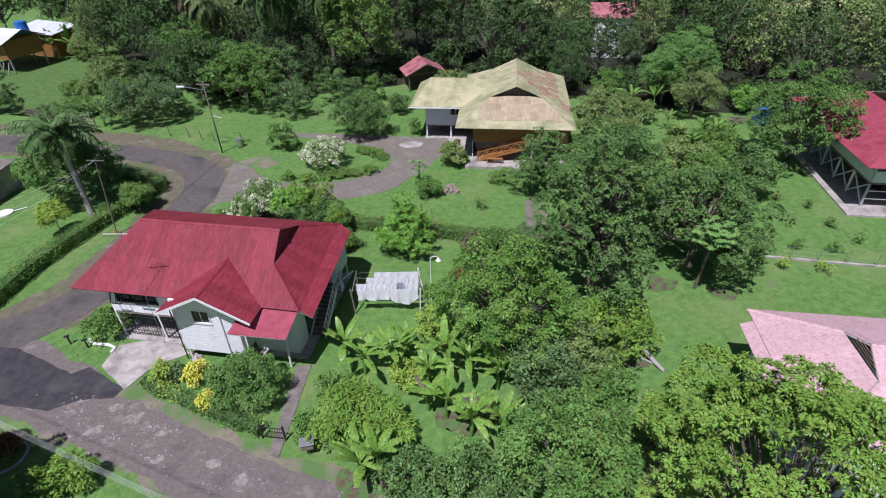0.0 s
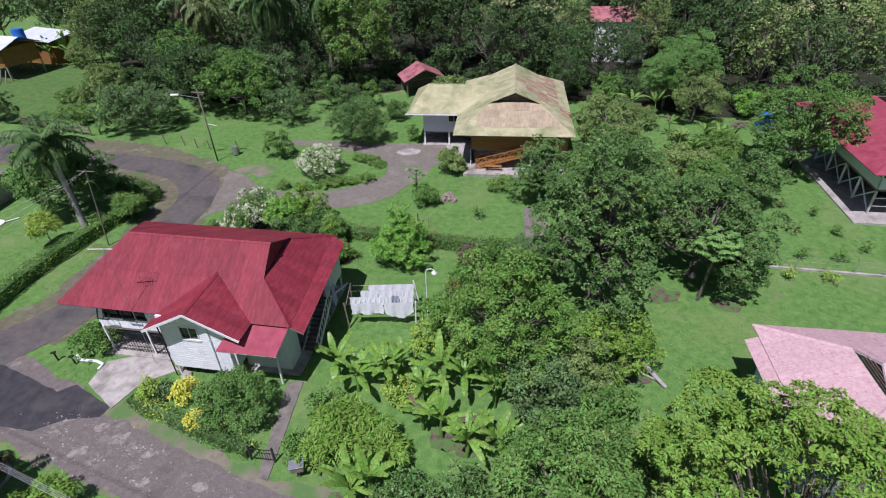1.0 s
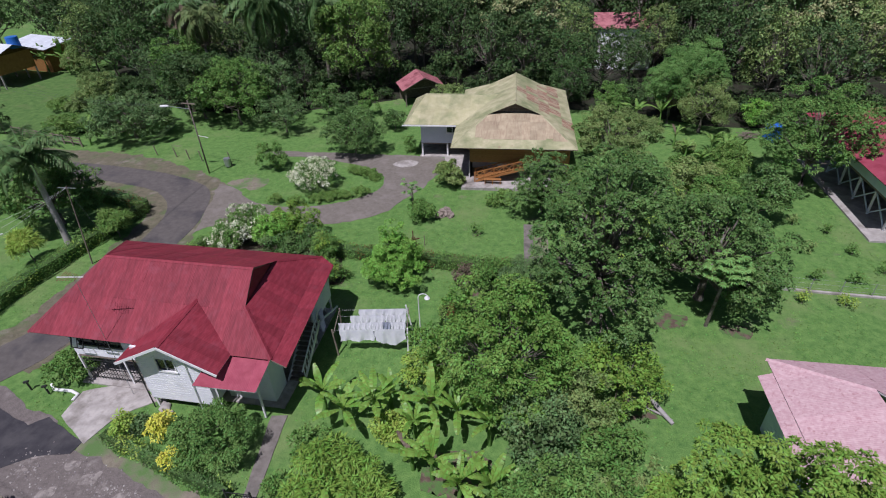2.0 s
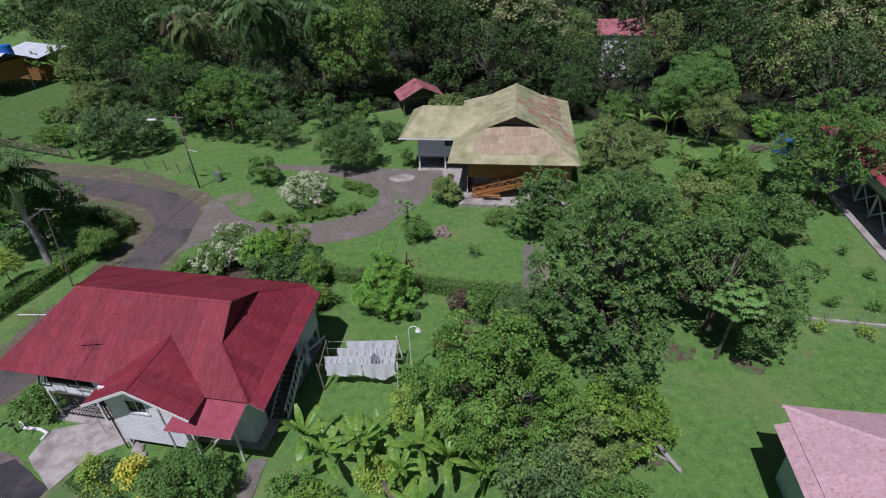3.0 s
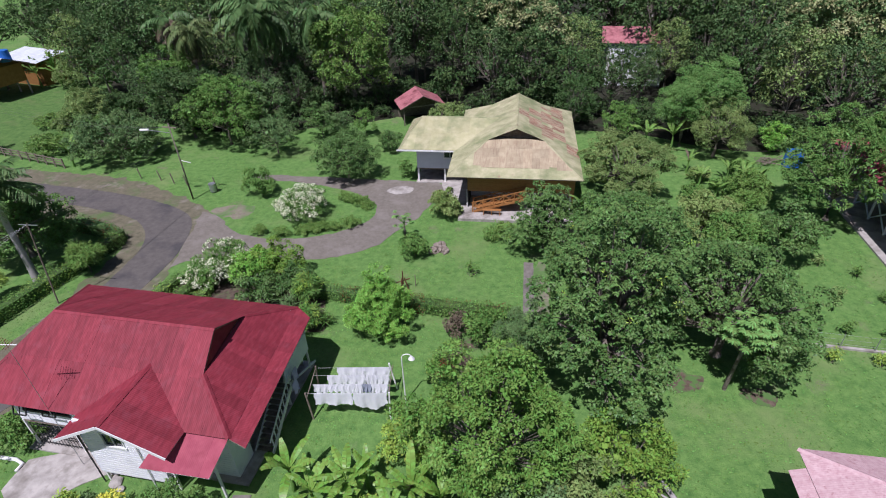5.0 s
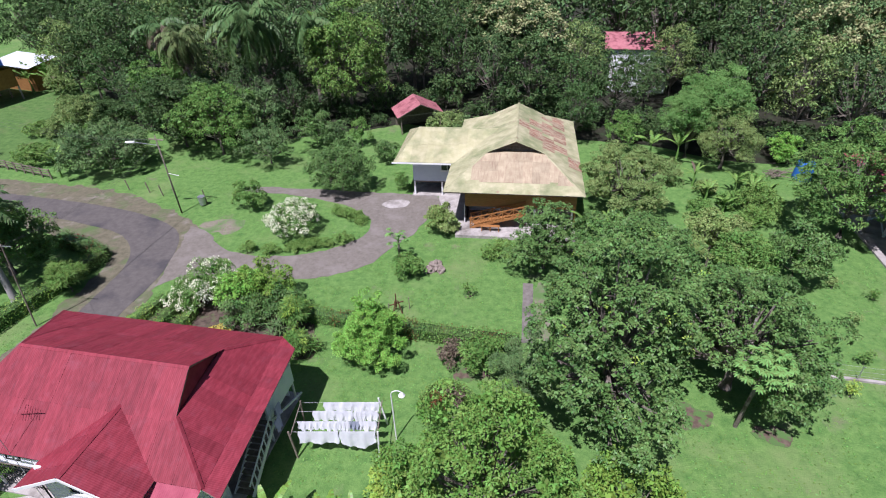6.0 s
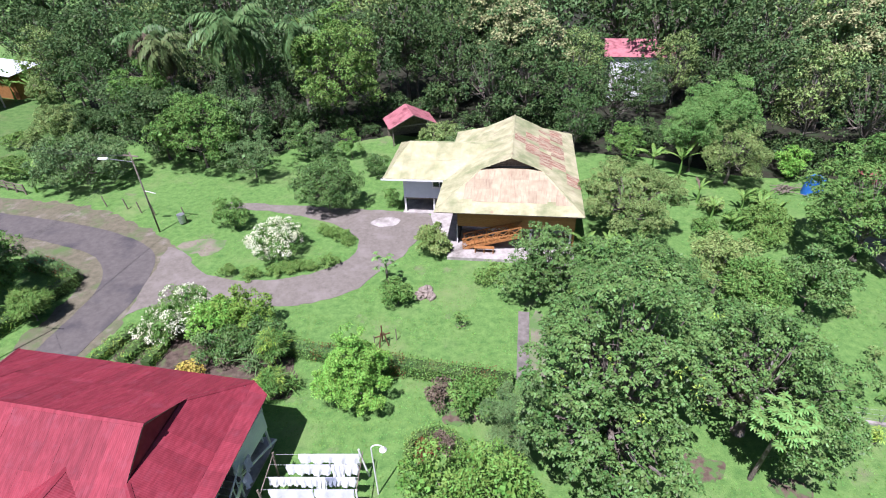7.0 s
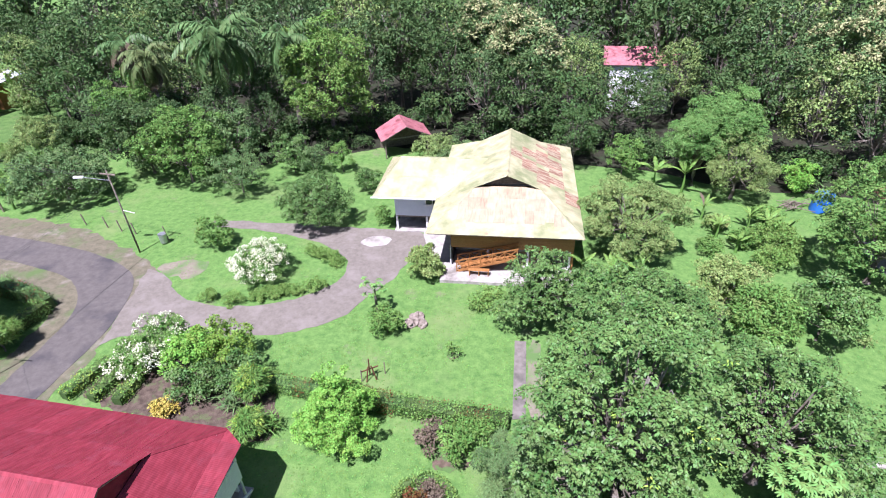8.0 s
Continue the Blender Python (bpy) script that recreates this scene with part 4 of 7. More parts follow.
for k in range(9):
    y = 0.9 - k * 0.38
    z = 2.1 - (0.9 - y) * 0.62
    bar("baluster", (W1 + 1.15, y, z), (W1 + 1.15, y, z + 0.9), 0.05, M["white_paint"], red)

# ---- the house with the mossy roof ----
yel = thing("house", 0.43, 55.44, 0, -6.5, "raised timber house under a mossy rusting corrugated roof", "house")
E2, RZ2, GZ2 = 4.35, 7.3, 6.05
U0, U1, VF2, VB2 = -0.05, 12.75, -0.9, 17.75
RU, RF, RB = 6.4, 4.35, 15.45
GK = (RZ2 - GZ2) / (RZ2 - E2)
gvl = (RU + (U0 - RU) * GK, 4.65, GZ2)
gvr = (RU + (U1 - RU) * GK, 4.65, GZ2)
gbl = (gvl[0], 15.1, GZ2)
gbr = (gvr[0], 15.1, GZ2)
yfront = [(U0, VF2, E2), (U1, VF2, E2), gvr, gvl]
yright = [(U1, VF2, E2), (U1, VB2, E2), gbr, (RU, RB, RZ2), (RU, RF, RZ2), gvr]
yleft = [(U0, VB2, E2), (U0, VF2, E2), gvl, (RU, RF, RZ2), (RU, RB, RZ2), gbl]
yback = [(U1, VB2, E2), (U0, VB2, E2), gbl, gbr]
ydeck = deck("roof", [yfront, yright, yleft, yback], M["old_wood"], yel, label="pale green mossy corrugated roof with rusty sheets")
roof_plane(ydeck, yfront, M["rust_roof"], seed=31, lap=1.5, other=lambda k, c: M["moss_roof"] if c == 0 or k in (0, 1, 2) else M["rust_roof"])
RUSTY = {0: (6, 8), 1: (9, 20), 2: (8, 18), 3: (10, 15), 4: (12, 14)}
roof_plane(ydeck, yright, M["moss_roof"], seed=32, lap=1.3, other=lambda k, c: M["rusted_sheet"] if c in RUSTY and RUSTY[c][0] <= k <= RUSTY[c][1] and (k * 7 + c * 3) % 5 else M["moss_roof"])
roof_plane(ydeck, yleft, M["moss_roof"], seed=33)
roof_plane(ydeck, yback, M["moss_roof"], seed=34)
for a, b in (((RU, RF, RZ2), (RU, RB, RZ2)), ((U0, VF2, E2), gvl), (gvl, (RU, RF, RZ2)), ((U1, VF2, E2), gvr), (gvr, (RU, RF, RZ2)), (gbr, (U1, VB2, E2)), (gbl, (U0, VB2, E2))):
    ridge_cap(a, b, M["moss_roof"], ydeck)
vg = bmesh.new()
vg.faces.new([vg.verts.new(p) for p in ((gvl[0] + 0.2, 4.95, GZ2), (gvr[0] - 0.2, 4.95, GZ2), (RU, 4.95, RZ2 - 0.1))])
part("gablet", vg, M["old_wood"], ydeck)
vb = bmesh.new()
vb.faces.new([vb.verts.new(p) for p in ((gvl[0] + 0.2, 15.0, GZ2), (gvr[0] - 0.2, 15.0, GZ2), (RU, 15.0, RZ2 - 0.1))])
part("gablet", vb, M["old_wood"], ydeck)
for k in range(6):
    bar("louvre", (gvl[0] + 0.5 + k * 0.34, 4.9, GZ2 + 0.07 + k * 0.17), (gvr[0] - 0.5 - k * 0.34, 4.9, GZ2 + 0.07 + k * 0.17), 0.03, M["old_wood"], ydeck, 0.1)
# left wing
WE, WZ, WL, WV = 4.45, 6.45, -5.95, 9.7
wf = [(WL, 5.1, WE), (0.2, 5.1, WE), (4.5, WV, WZ), (-4.0, WV, WZ)]
wb = [(0.2, 14.2, WE), (WL, 14.2, WE), (-4.0, WV, WZ), (4.5, WV, WZ)]
wl = [(WL, 14.2, WE), (WL, 5.1, WE), (-4.0, WV, WZ)]
wdeck = deck("wing_roof", [wf, wb, wl], M["white_paint"], yel, label="yellow-green weathered corrugated wing roof")
for i, pl in enumerate((wf, wb, wl)):
    roof_plane(wdeck, pl, M["wing_roof"], seed=40 + i)
ridge_cap((-4.0, WV, WZ), (4.4, WV, WZ), M["moss_roof"], wdeck)
ridge_cap((-4.0, WV, WZ), (WL, 5.1, WE), M["moss_roof"], wdeck)
bar("gutter", (WL - 0.2, 5.04, WE - 0.08), (-0.05, 5.04, WE - 0.08), 0.1, M["white_paint"], yel, 0.12)
wall("wing_wall", (-4.3, 6.5), (1.8, 6.5), 1.75, 4.5, M["grey_wall"], yel, [(3.0, 4.3, 3.0, 4.1)])
window((-4.3, 6.5), (1.8, 6.5), 3.0, 4.3, 3.0, 4.1, yel, M["white_paint"], 1)
wall("wing_side", (-4.3, 13.4), (-4.3, 6.5), 1.75, 4.5, M["grey_wall"], yel)
# near-black sheet for the shade at the back of the carport
wall("wing_back", (-4.2, 11.0), (1.8, 11.0), 0.1, 1.8, M["dark"], yel, boards=False)
slab("wing_floor", -4.3, 1.8, 6.5, 13.4, 1.6, 1.76, M["old_wood"], yel)
for u, v in ((-4.2, 6.55), (-1.25, 6.55), (-4.2, 10.0), (-4.2, 13.3)):
    bar("post", (u, v, 0), (u, v, 1.7), 0.18, M["white_paint"], yel)
slab("carport_slab", -4.5, 1.8, 6.3, 12, -0.03, 0.14, M["concrete"], yel, "concrete carport slab")
slab("terrace", 1.08, 12.2, -1.7, 6.28, -0.05, 0.3, M["concrete"], yel, "concrete terrace slab")
wk = bmesh.new()
wtop = [wk.verts.new((u, v, 0.16)) for u, v in ((-1.55, 6.25), (-1.5, 5.6), (0.25, 0.15), (1.05, 0.15), (1.05, 6.25))]
wlow = [wk.verts.new((v.co.x, v.co.y, -0.04)) for v in wtop]
wk.faces.new(wtop)
for k in range(5):
    wk.faces.new((wtop[k], wlow[k], wlow[(k + 1) % 5], wtop[(k + 1) % 5]))
part("walkway", wk, M["concrete"], yel, "concrete walkway")
wall("front_wall", (1.8, 0.7), (12.2, 0.7), 2.2, 4.4, M["wood"], yel, label="golden varnished board wall")
# this side is coloured near-black for the shade beside the carport
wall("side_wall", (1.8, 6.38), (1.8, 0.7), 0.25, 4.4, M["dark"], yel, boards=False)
wall("side_wall", (12.2, 0.7), (12.2, 16.5), 0.25, 4.4, M["wood"], yel)
wall("back_wall", (12.2, 16.5), (0.4, 16.5), 0.25, 4.4, M["wood"], yel)
wall("lower_wall", (1.8, 3.2), (12.2, 3.2), 0.25, 2.3, M["white_wall"], yel, boards=False)
slab("upper_floor", 1.8, 12.2, 0.7, 16.5, 2.1, 2.24, M["wood"], yel)
for u in (1.8, 5.0, 8.4, 11.9):
    bar("post", (u, 0.8, 0.25), (u, 0.8, 2.2), 0.18, M["white_paint"], yel)
# outer stair with a crossed timber rail
for k in range(13):
    slab("stair_tread", 2.7 + k * 0.36, 3.08 + k * 0.36, -0.3, 0.6, 0.42 + k * 0.115, 0.47 + k * 0.115, M["rail_wood"], yel, bevel=0)
for v in (-0.35, 0.62):
    bar("stringer", (2.5, v, 0.38), (7.4, v, 1.85), 0.06, M["rail_wood"], yel, 0.22)
    bar("handrail", (2.3, v, 1.35), (7.6, v, 2.85), 0.07, M["rail_wood"], yel, 0.1)
    for k in range(6):
        u = 2.4 + k * 1.02
        z = 0.4 + k * 0.29
        bar("rail_post", (u, v, max(0.3, z - 0.1)), (u, v, z + 1.02), 0.09, M["rail_wood"], yel)
        if k < 5:
            bar("cross_brace", (u, v, z + 0.15), (u + 1.02, v, z + 1.2), 0.06, M["rail_wood"], yel)
            bar("cross_brace", (u, v, z + 0.95), (u + 1.02, v, z + 0.45), 0.06, M["rail_wood"], yel)
# trestle bench beside the stair
bench = thing("bench", 4.65, 54.25, 0.3, -6.5, "plain orange-brown wooden bench on the terrace", "bench")
slab("seat", -0.9, 0.9, -0.2, 0.2, 0.5, 0.56, M["rail_wood"], bench)
for u in (-0.8, 0.0, 0.8):
    for v in (-0.15, 0.15):
        bar("leg", (u, v, 0), (u, v, 0.5), 0.07, M["rail_wood"], bench)

# ---- open shed with a red roof at the edge of the wood ----
shed = thing("shed", -3.85, 82.1, 0, 17, "small open garden shed under a faded red gable roof", "shed")
s1_ = [(-3.2, -1.7, 2.4), (-3.2, 2.8, 2.4), (0, 2.8, 4.05), (0, -2.05, 4.05)]
s2_ = [(3.2, 2.8, 2.4), (3.2, -1.7, 2.4), (0, -2.05, 4.05), (0, 2.8, 4.05)]
sdeck = deck("roof", [s1_, s2_], M["old_wood"], shed)
roof_plane(sdeck, s1_, M["shed_roof"], seed=50)
roof_plane(sdeck, s2_, M["shed_roof"], seed=51)
for u in (-2.7, 2.7):
    for v in (-1.4, 2.4):
        bar("post", (u, v, 0), (u, v, 2.6), 0.14, M["old_wood"], shed)
wall("back_wall", (2.7, 2.4), (-2.7, 2.4), 0, 2.45, M["old_wood"], shed, boards=False)
bar("tie_beam", (-2.7, -1.4, 2.5), (2.7, -1.4, 2.5), 0.1, M["old_wood"], shed)

# ---- the house with the pink roof ----
pink = thing("house", 17.2, 23.7, 0, -8, "low white house under a faded pink corrugated roof", "house")
PE, PR, PG, PV, PB, PF = 4.85, 7.0, 6.2, -4.6, 0.2, -9.4
PGB, PGF = PV + (PR - PG) * (PB - PV) / (PR - PE), PV - (PR - PG) * (PV - PF) / (PR - PE)
main_p = [(0.0, PF, PE), (14, PF, PE), (14, PV, PR), (3.75, PV, PR), (3.6, PGF, PG)]
back_p = [(14, PB, PE), (0.0, PB, PE), (3.55, PGB, PG), (3.75, PV, PR), (14, PV, PR)]
left_p = [(0.0, PB, PE), (0.0, PF, PE), (3.6, PGF, PG), (3.55, PGB, PG)]
kdeck = deck("roof", [main_p, back_p, left_p], M["white_paint"], pink)
for i, pl in enumerate((main_p, back_p, left_p)):
    roof_plane(kdeck, pl, M["pink_roof"], seed=60 + i)
for a, b in (((3.75, PV, PR), (14, PV, PR)), ((3.55, PGB, PG), (0.0, PB, PE)), ((3.6, PGF, PG), (0.0, PF, PE))):
    ridge_cap(a, b, M["pink_roof"], kdeck)
dg = bmesh.new()
dg.faces.new([dg.verts.new(p) for p in ((3.7, PGB - 0.1, PG), (3.72, PGF + 0.1, PG), (3.86, PV, PR - 0.08))])
part("gablet", dg, mat("rusty_vent", (0.045, 0.022, 0.02), (0.09, 0.045, 0.04), 4.0, rough=0.8), kdeck, "dark rusty gable vent")
for k in range(4):
    q = 0.12 + k * 0.2
    bar("louvre", (3.66, PGB + (PV - PGB) * q, PG + (PR - PG) * q), (3.66, PGF + (PV - PGF) * q, PG + (PR - PG) * q), 0.03, M["old_wood"], kdeck)
lean = [(-0.65, -8.9, 4.5), (-0.65, -0.8, 4.5), (0.02, -0.8, 4.8), (0.02, -8.9, 4.8)]
ldeck = deck("eave_roof", [lean], M["white_paint"], pink, 0.05)
roof_plane(ldeck, [lean[1], lean[0], lean[3], lean[2]], M["pink_roof"], seed=64)
wall("front_wall", (0.8, -8.6), (13.2, -8.6), 0, 4.9, M["white_wall"], pink)
wall("back_wall", (13.2, -0.5), (0.8, -0.5), 0, 4.9, M["white_wall"], pink)
wall("side_wall", (0.8, -0.5), (0.8, -8.6), 0, 4.9, M["blue_wall"], pink)

# ---- the raised house with the red roof beyond the fence ----
rh = thing("house", 38.2, 43.5, 0, -9, "raised pale blue house on posts under a red roof", "house")
r1 = [(-1.8, 16.5, 4.9), (-1.8, -1.8, 4.9), (3.6, 3.6, 7.25), (3.6, 12.2, 7.25)]
r2 = [(-1.8, -1.8, 4.9), (14.0, -1.8, 4.9), (9.0, 3.6, 7.25), (3.6, 3.6, 7.25)]
hdeck = deck("roof", [r1, r2, [(14.0, 16.5, 4.9), (-1.8, 16.5, 4.9), (3.6, 12.2, 7.25), (9.0, 12.2, 7.25)], [(14, -1.8, 4.9), (14, 16.5, 4.9), (9, 12.2, 7.25), (9, 3.6, 7.25)]], M["old_wood"], rh)
roof_plane(hdeck, r1, M["porch_roof"], seed=70)
roof_plane(hdeck, r2, M["porch_roof"], seed=71)
ridge_cap((-1.8, -1.8, 4.9), (3.6, 3.6, 7.25), M["porch_roof"], hdeck)
for a, b in (((0, 14), (0, 0)), ((0, 0), (12, 0)), ((12, 0), (12, 14)), ((12, 14), (0, 14))):
    wall("upper_wall", a, b, 2.7, 3.8, M["blue_wall"], rh, boards=False)
    wall("window_band", a, b, 3.8, 4.9, M["glass"], rh, boards=False, thick=0.06)
for k in range(9):
    bar("mullion", (-0.03, 12 - k * 1.5, 3.8), (-0.03, 12 - k * 1.5, 4.9), 0.09, M["white_paint"], rh)
    bar("mullion", (k * 1.5, -0.03, 3.8), (k * 1.5, -0.03, 4.9), 0.09, M["white_paint"], rh)
slab("floor_slab", 0, 12, 0, 14, 2.5, 2.7, M["old_wood"], rh)
slab("plinth", -1.75, 12.5, -1.75, 15.0, -0.05, 0.18, M["concrete"], rh, "concrete base slab")
for k in range(5):
    v = 0.1 + k * 2.95
    bar("post", (0.1, v, 0.1), (0.1, v, 2.6), 0.16, M["white_paint"], rh)
    bar("post", (v, 0.1, 0.1), (v, 0.1, 2.6), 0.16, M["white_paint"], rh)
    if k < 4:
        for a, b in ((0.3, 2.5), (2.5, 0.3)):
            bar("cross_brace", (0.1, v, a), (0.1, v + 2.95, b), 0.1, M["blue_wall"], rh)
for z in (1.0, 1.8):
    bar("rail", (0.1, 0.05, z), (11.9, 0.05, z), 0.08, M["white_paint"], rh)
# near-black walls put in for the shade under the raised floor
wall("lower_wall", (3, 3), (12, 3), 0.15, 2.6, M["dark"], rh, boards=False)
wall("lower_wall", (3, 12), (3, 3), 0.15, 2.6, M["dark"], rh, boards=False)


# ---- planting: the garden trees ----
MANGO = "dense dark green mango tree with a broad rounded crown"
tree("tree", 10.3, 32.6, many((0.3, 0.4, 3.7, 4.0, 12.8, 20, 1), (-2.4, -1.6, 2.5, 2.2, 10.2, 14, 101), (0.4, -3.4, 2.6, 1.0, 8.2, 14, 102), (-1.6, 2.6, 2.6, 2.5, 10.6, 14, 103), (2.6, 2.4, 2.6, 2.5, 11.6, 14, 104)), "leaf_mango", MANGO, 1, 1650, 32, 0.3, 0.2, 0.5, 0.35, rosette=True, second=("leaf_gold", 0.05, 8, 0.4, 0.22, 0.4))
tree("tree", 18.9, 35.0, many((0, 0, 3.4, 1.4, 8.6, 20, 2), (-3.2, 1.2, 2.3, 0.8, 7.0, 14, 111), (3.0, -0.6, 2.5, 0.6, 6.2, 14, 112), (0.4, 3.6, 2.2, 1.0, 6.6, 12, 113), (1.4, -3.2, 2.2, 0.6, 5.4, 12, 114)), "leaf_mango", MANGO, 2, 1500, 32, 0.3, 0.2, 0.5, 0.35, rosette=True)
tree("tree", 14.6, 42.6, many((0, 0, 3.3, 1.8, 7.8, 20, 3), (-2.6, -2.0, 2.2, 1.0, 6.6, 12, 121), (2.8, 0.4, 2.1, 1.0, 6.4, 12, 122), (-1.2, 3.0, 2.1, 1.0, 6.6, 12, 123)), "leaf_mango", "spreading green mango tree with bare pale twigs", 3, 1150, 32, 0.3, 0.2, 0.5, 0.3, rosette=True, second=("leaf_mid", 0.25, 10, 0.4, 0.22, 0.45))
tree("tree", 8.9, 48.5, many((0, 0, 2.6, 0.4, 6.3, 16, 4), (-1.4, -1.2, 1.7, 0.2, 4.8, 10, 131), (2.2, -1.0, 2.0, 0.4, 5.2, 12, 132)), "leaf_mango", "dark green leafy fruit tree beside the house", 4, 750, 32, 0.3, 0.19, 0.5, 0.2, rosette=True)
tree("tree", 17.8, 57.2, lobes_for(4.4, 0.3, 7.0, 30, 5, size=0.3), "leaf_olive", "olive green fine-leaved tree", 5, 1150, 30, 0.42, 0.19, 0.4, 0.2)
tree("tree", 2.9, 25.8, lobes_for(4.3, 0.4, 7.8, 36, 6, size=0.25), "leaf_fruit", "dense round fruit tree with light green leaves", 6, 1250, 28, 0.42, 0.2, 0.5, 0.2)
tree("tree", 24.0, 45.6, lobes_for(2.4, 0.6, 4.6, 12, 7), "leaf_mid", "leafy young fruit tree behind the mangoes", 7, 420, 26, 0.5, 0.26, 0.45, 0.15)
tree("tree", 28.4, 46.0, lobes_for(2.3, 0.6, 5.0, 10, 71), "leaf_mango", "small dark green tree by the far lawn", 71, 350, 26, 0.5, 0.26, 0.45, 0.12)
tree("tree", 22.6, 48.4, lobes_for(2.7, 0.8, 5.0, 12, 72, 0.55), "leaf_pale", "small tree with pale yellowish leaves", 72, 300, 24, 0.5, 0.22, 0.45, 0.12)
tree("tree", 12.2, 10.2, lobes_for(5.4, 4.2, 11.5, 34, 8, 0.45, 0.27) + [(2.6, -0.6, 9.2, 1.5, 0.8), (4.0, -1.2, 8.4, 1.5, 0.8), (3.4, 0.6, 8.6, 1.4, 0.8), (2.0, -2.2, 8.8, 1.4, 0.8), (4.4, -2.6, 7.6, 1.4, 0.8), (1.5, 1.4, 9.0, 1.4, 0.8), (2.7, 1.9, 8.6, 1.4, 0.8), (0.5, 1.6, 8.8, 1.3, 0.8), (3.6, 2.6, 8.0, 1.4, 0.8)], "leaf_whorl", "tall tree with layered bright green leaf whorls", 8, 1900, 44, 0.34, 0.2, 0.4, 0.3, rosette=True, up=1.0, inner=0.08)
tree("tree", 36.0, 52.6, lobes_for(5.0, 0.8, 9.8, 22, 9), "leaf_glossy", "dense rounded tree with drooping green leaves", 9, 1150, 30, 0.35, 0.30, 0.36, 0.25, rosette=True)
tree("tree", -4.15, 38.2, many((0, 0.1, 1.05, 2.8, 5.5, 9, 10), (0, 0, 1.8, 1.4, 4.3, 16, 141), (-0.2, -0.3, 2.45, 0.4, 3.0, 20, 142)), "leaf_lime", "small bright lime-green tree on the lawn", 10, 1500, 30, 0.26, 0.135, 0.45, 0.12)
tree("tree", -11.2, 63.8, lobes_for(3.5, 0.1, 5.2, 36, 11, size=0.25), "leaf_mango", "low rounded dark green tree by the driveway", 11, 1150, 30, 0.36, 0.17, 0.45, 0.15)
tree("tree", -38.3, 48.6, lobes_for(4.3, 0.4, 6.6, 26, 12, size=0.3), "leaf_glossy", "broad dark green tree behind the palm", 12, 1000, 26, 0.45, 0.28, 0.45, 0.25, inner=0.2)
tree("tree", -41.5, 70.8, lobes_for(5.2, 0.2, 5.4, 30, 13, size=0.28), "leaf_grey", "wide low tree by the lane", 13, 1000, 26, 0.5, 0.27, 0.45, 0.2)
tree("tree", -28.6, 74.6, lobes_for(4.8, 0.8, 8.6, 20, 91), "leaf_mid", "spreading green tree at the lawn's edge", 91, 850, 24, 0.5, 0.28, 0.45, 0.2)
tree("tree", -34.6, 77.4, lobes_for(4.8, 0.6, 9.4, 20, 92), "leaf_dark", "dense dark green tree at the lawn's edge", 92, 750, 22, 0.55, 0.32, 0.45, 0.2)
tree("tree", -38.0, 84.0, lobes_for(4.6, 0.8, 10.0, 20, 93), "leaf_mid", "feathery bright green tree at the meadow", 93, 700, 24, 0.5, 0.3, 0.4, 0.2)
tree("tree", -24.2, 77.6, lobes_for(3.2, 0.6, 7.4, 14, 94), "leaf_grey", "slender grey-green tree at the lawn's edge", 94, 420, 22, 0.5, 0.28, 0.45, 0.14)
tree("tree", 28.5, 70.8, lobes_for(3.2, 2.4, 7.8, 24, 14, 0.6), "leaf_papaya", "layered feathery tree at the edge of the wood", 14, 1500, 30, 0.4, 0.17, 0.4, 0.22, up=1.2)
tree("tree", 31.3, 67.4, lobes_for(3.1, 0.2, 6.7, 26, 15, size=0.28), "leaf_olive", "grey-green feathery tree at the edge of the wood", 15, 650, 26, 0.5, 0.2, 0.35, 0.2)
tree("tree", 31.4, 72.2, lobes_for(3.9, 3.2, 9.8, 26, 16, 0.6), "leaf_papaya", "tall layered feathery tree", 16, 1700, 30, 0.42, 0.18, 0.4, 0.22, up=1.2)
tree("tree", 5.3, 15.3, lobes_for(3.5, 0.4, 5.8, 18, 17), "leaf_mid", "loose olive green garden tree", 17, 700, 24, 0.48, 0.22, 0.42, 0.15, inner=0.05)
tree("tree", -21.5, 71.5, lobes_for(3.3, 0.8, 4.6, 12, 18), "leaf_grey", "thin young tree on the lawn", 18, 330, 22, 0.5, 0.2, 0.4, 0.12, inner=0.05)
tree("tree", 5.8, 33.4, lobes_for(1.9, 0.2, 5.4, 16, 19, size=0.3), "leaf_grey", "feathery conifer-like young tree", 19, 900, 28, 0.3, 0.2, 0.14, 0.1)
tree("bush", -13.45, 22.0, lobes_for(1.95, 0.05, 3.0, 22, 20, size=0.28), "leaf_glossy", "rounded dark glossy bush in front of the house", 20, 700, 26, 0.36, 0.16, 0.45, 0.1, category="bush")
tree("tree", -14.3, 55.1, lobes_for(2.6, 0.3, 2.8, 18, 21, size=0.3), "leaf_mid", "white-blossoming shrub tree on the lawn island", 21, 380, 16, 0.35, 0.17, 0.45, 0.1, second=("flower_white", 1.7, 13, 0.34, 0.125, 0.9))
for i, (x, y, r, h) in enumerate(((-18.4, 44.6, 2.4, 3.2), (-19.8, 43.6, 1.7, 2.2))):
    tree("flowering_shrub", x, y, lobes_for(r, 0.2, h, 12, 30 + i), "leaf_mid", "garden shrub covered with white blossom", 30 + i, 330, 20, 0.35, 0.18, 0.45, 0.08, category="shrub", second=("flower_white", 0.75, 11, 0.34, 0.13, 0.9))
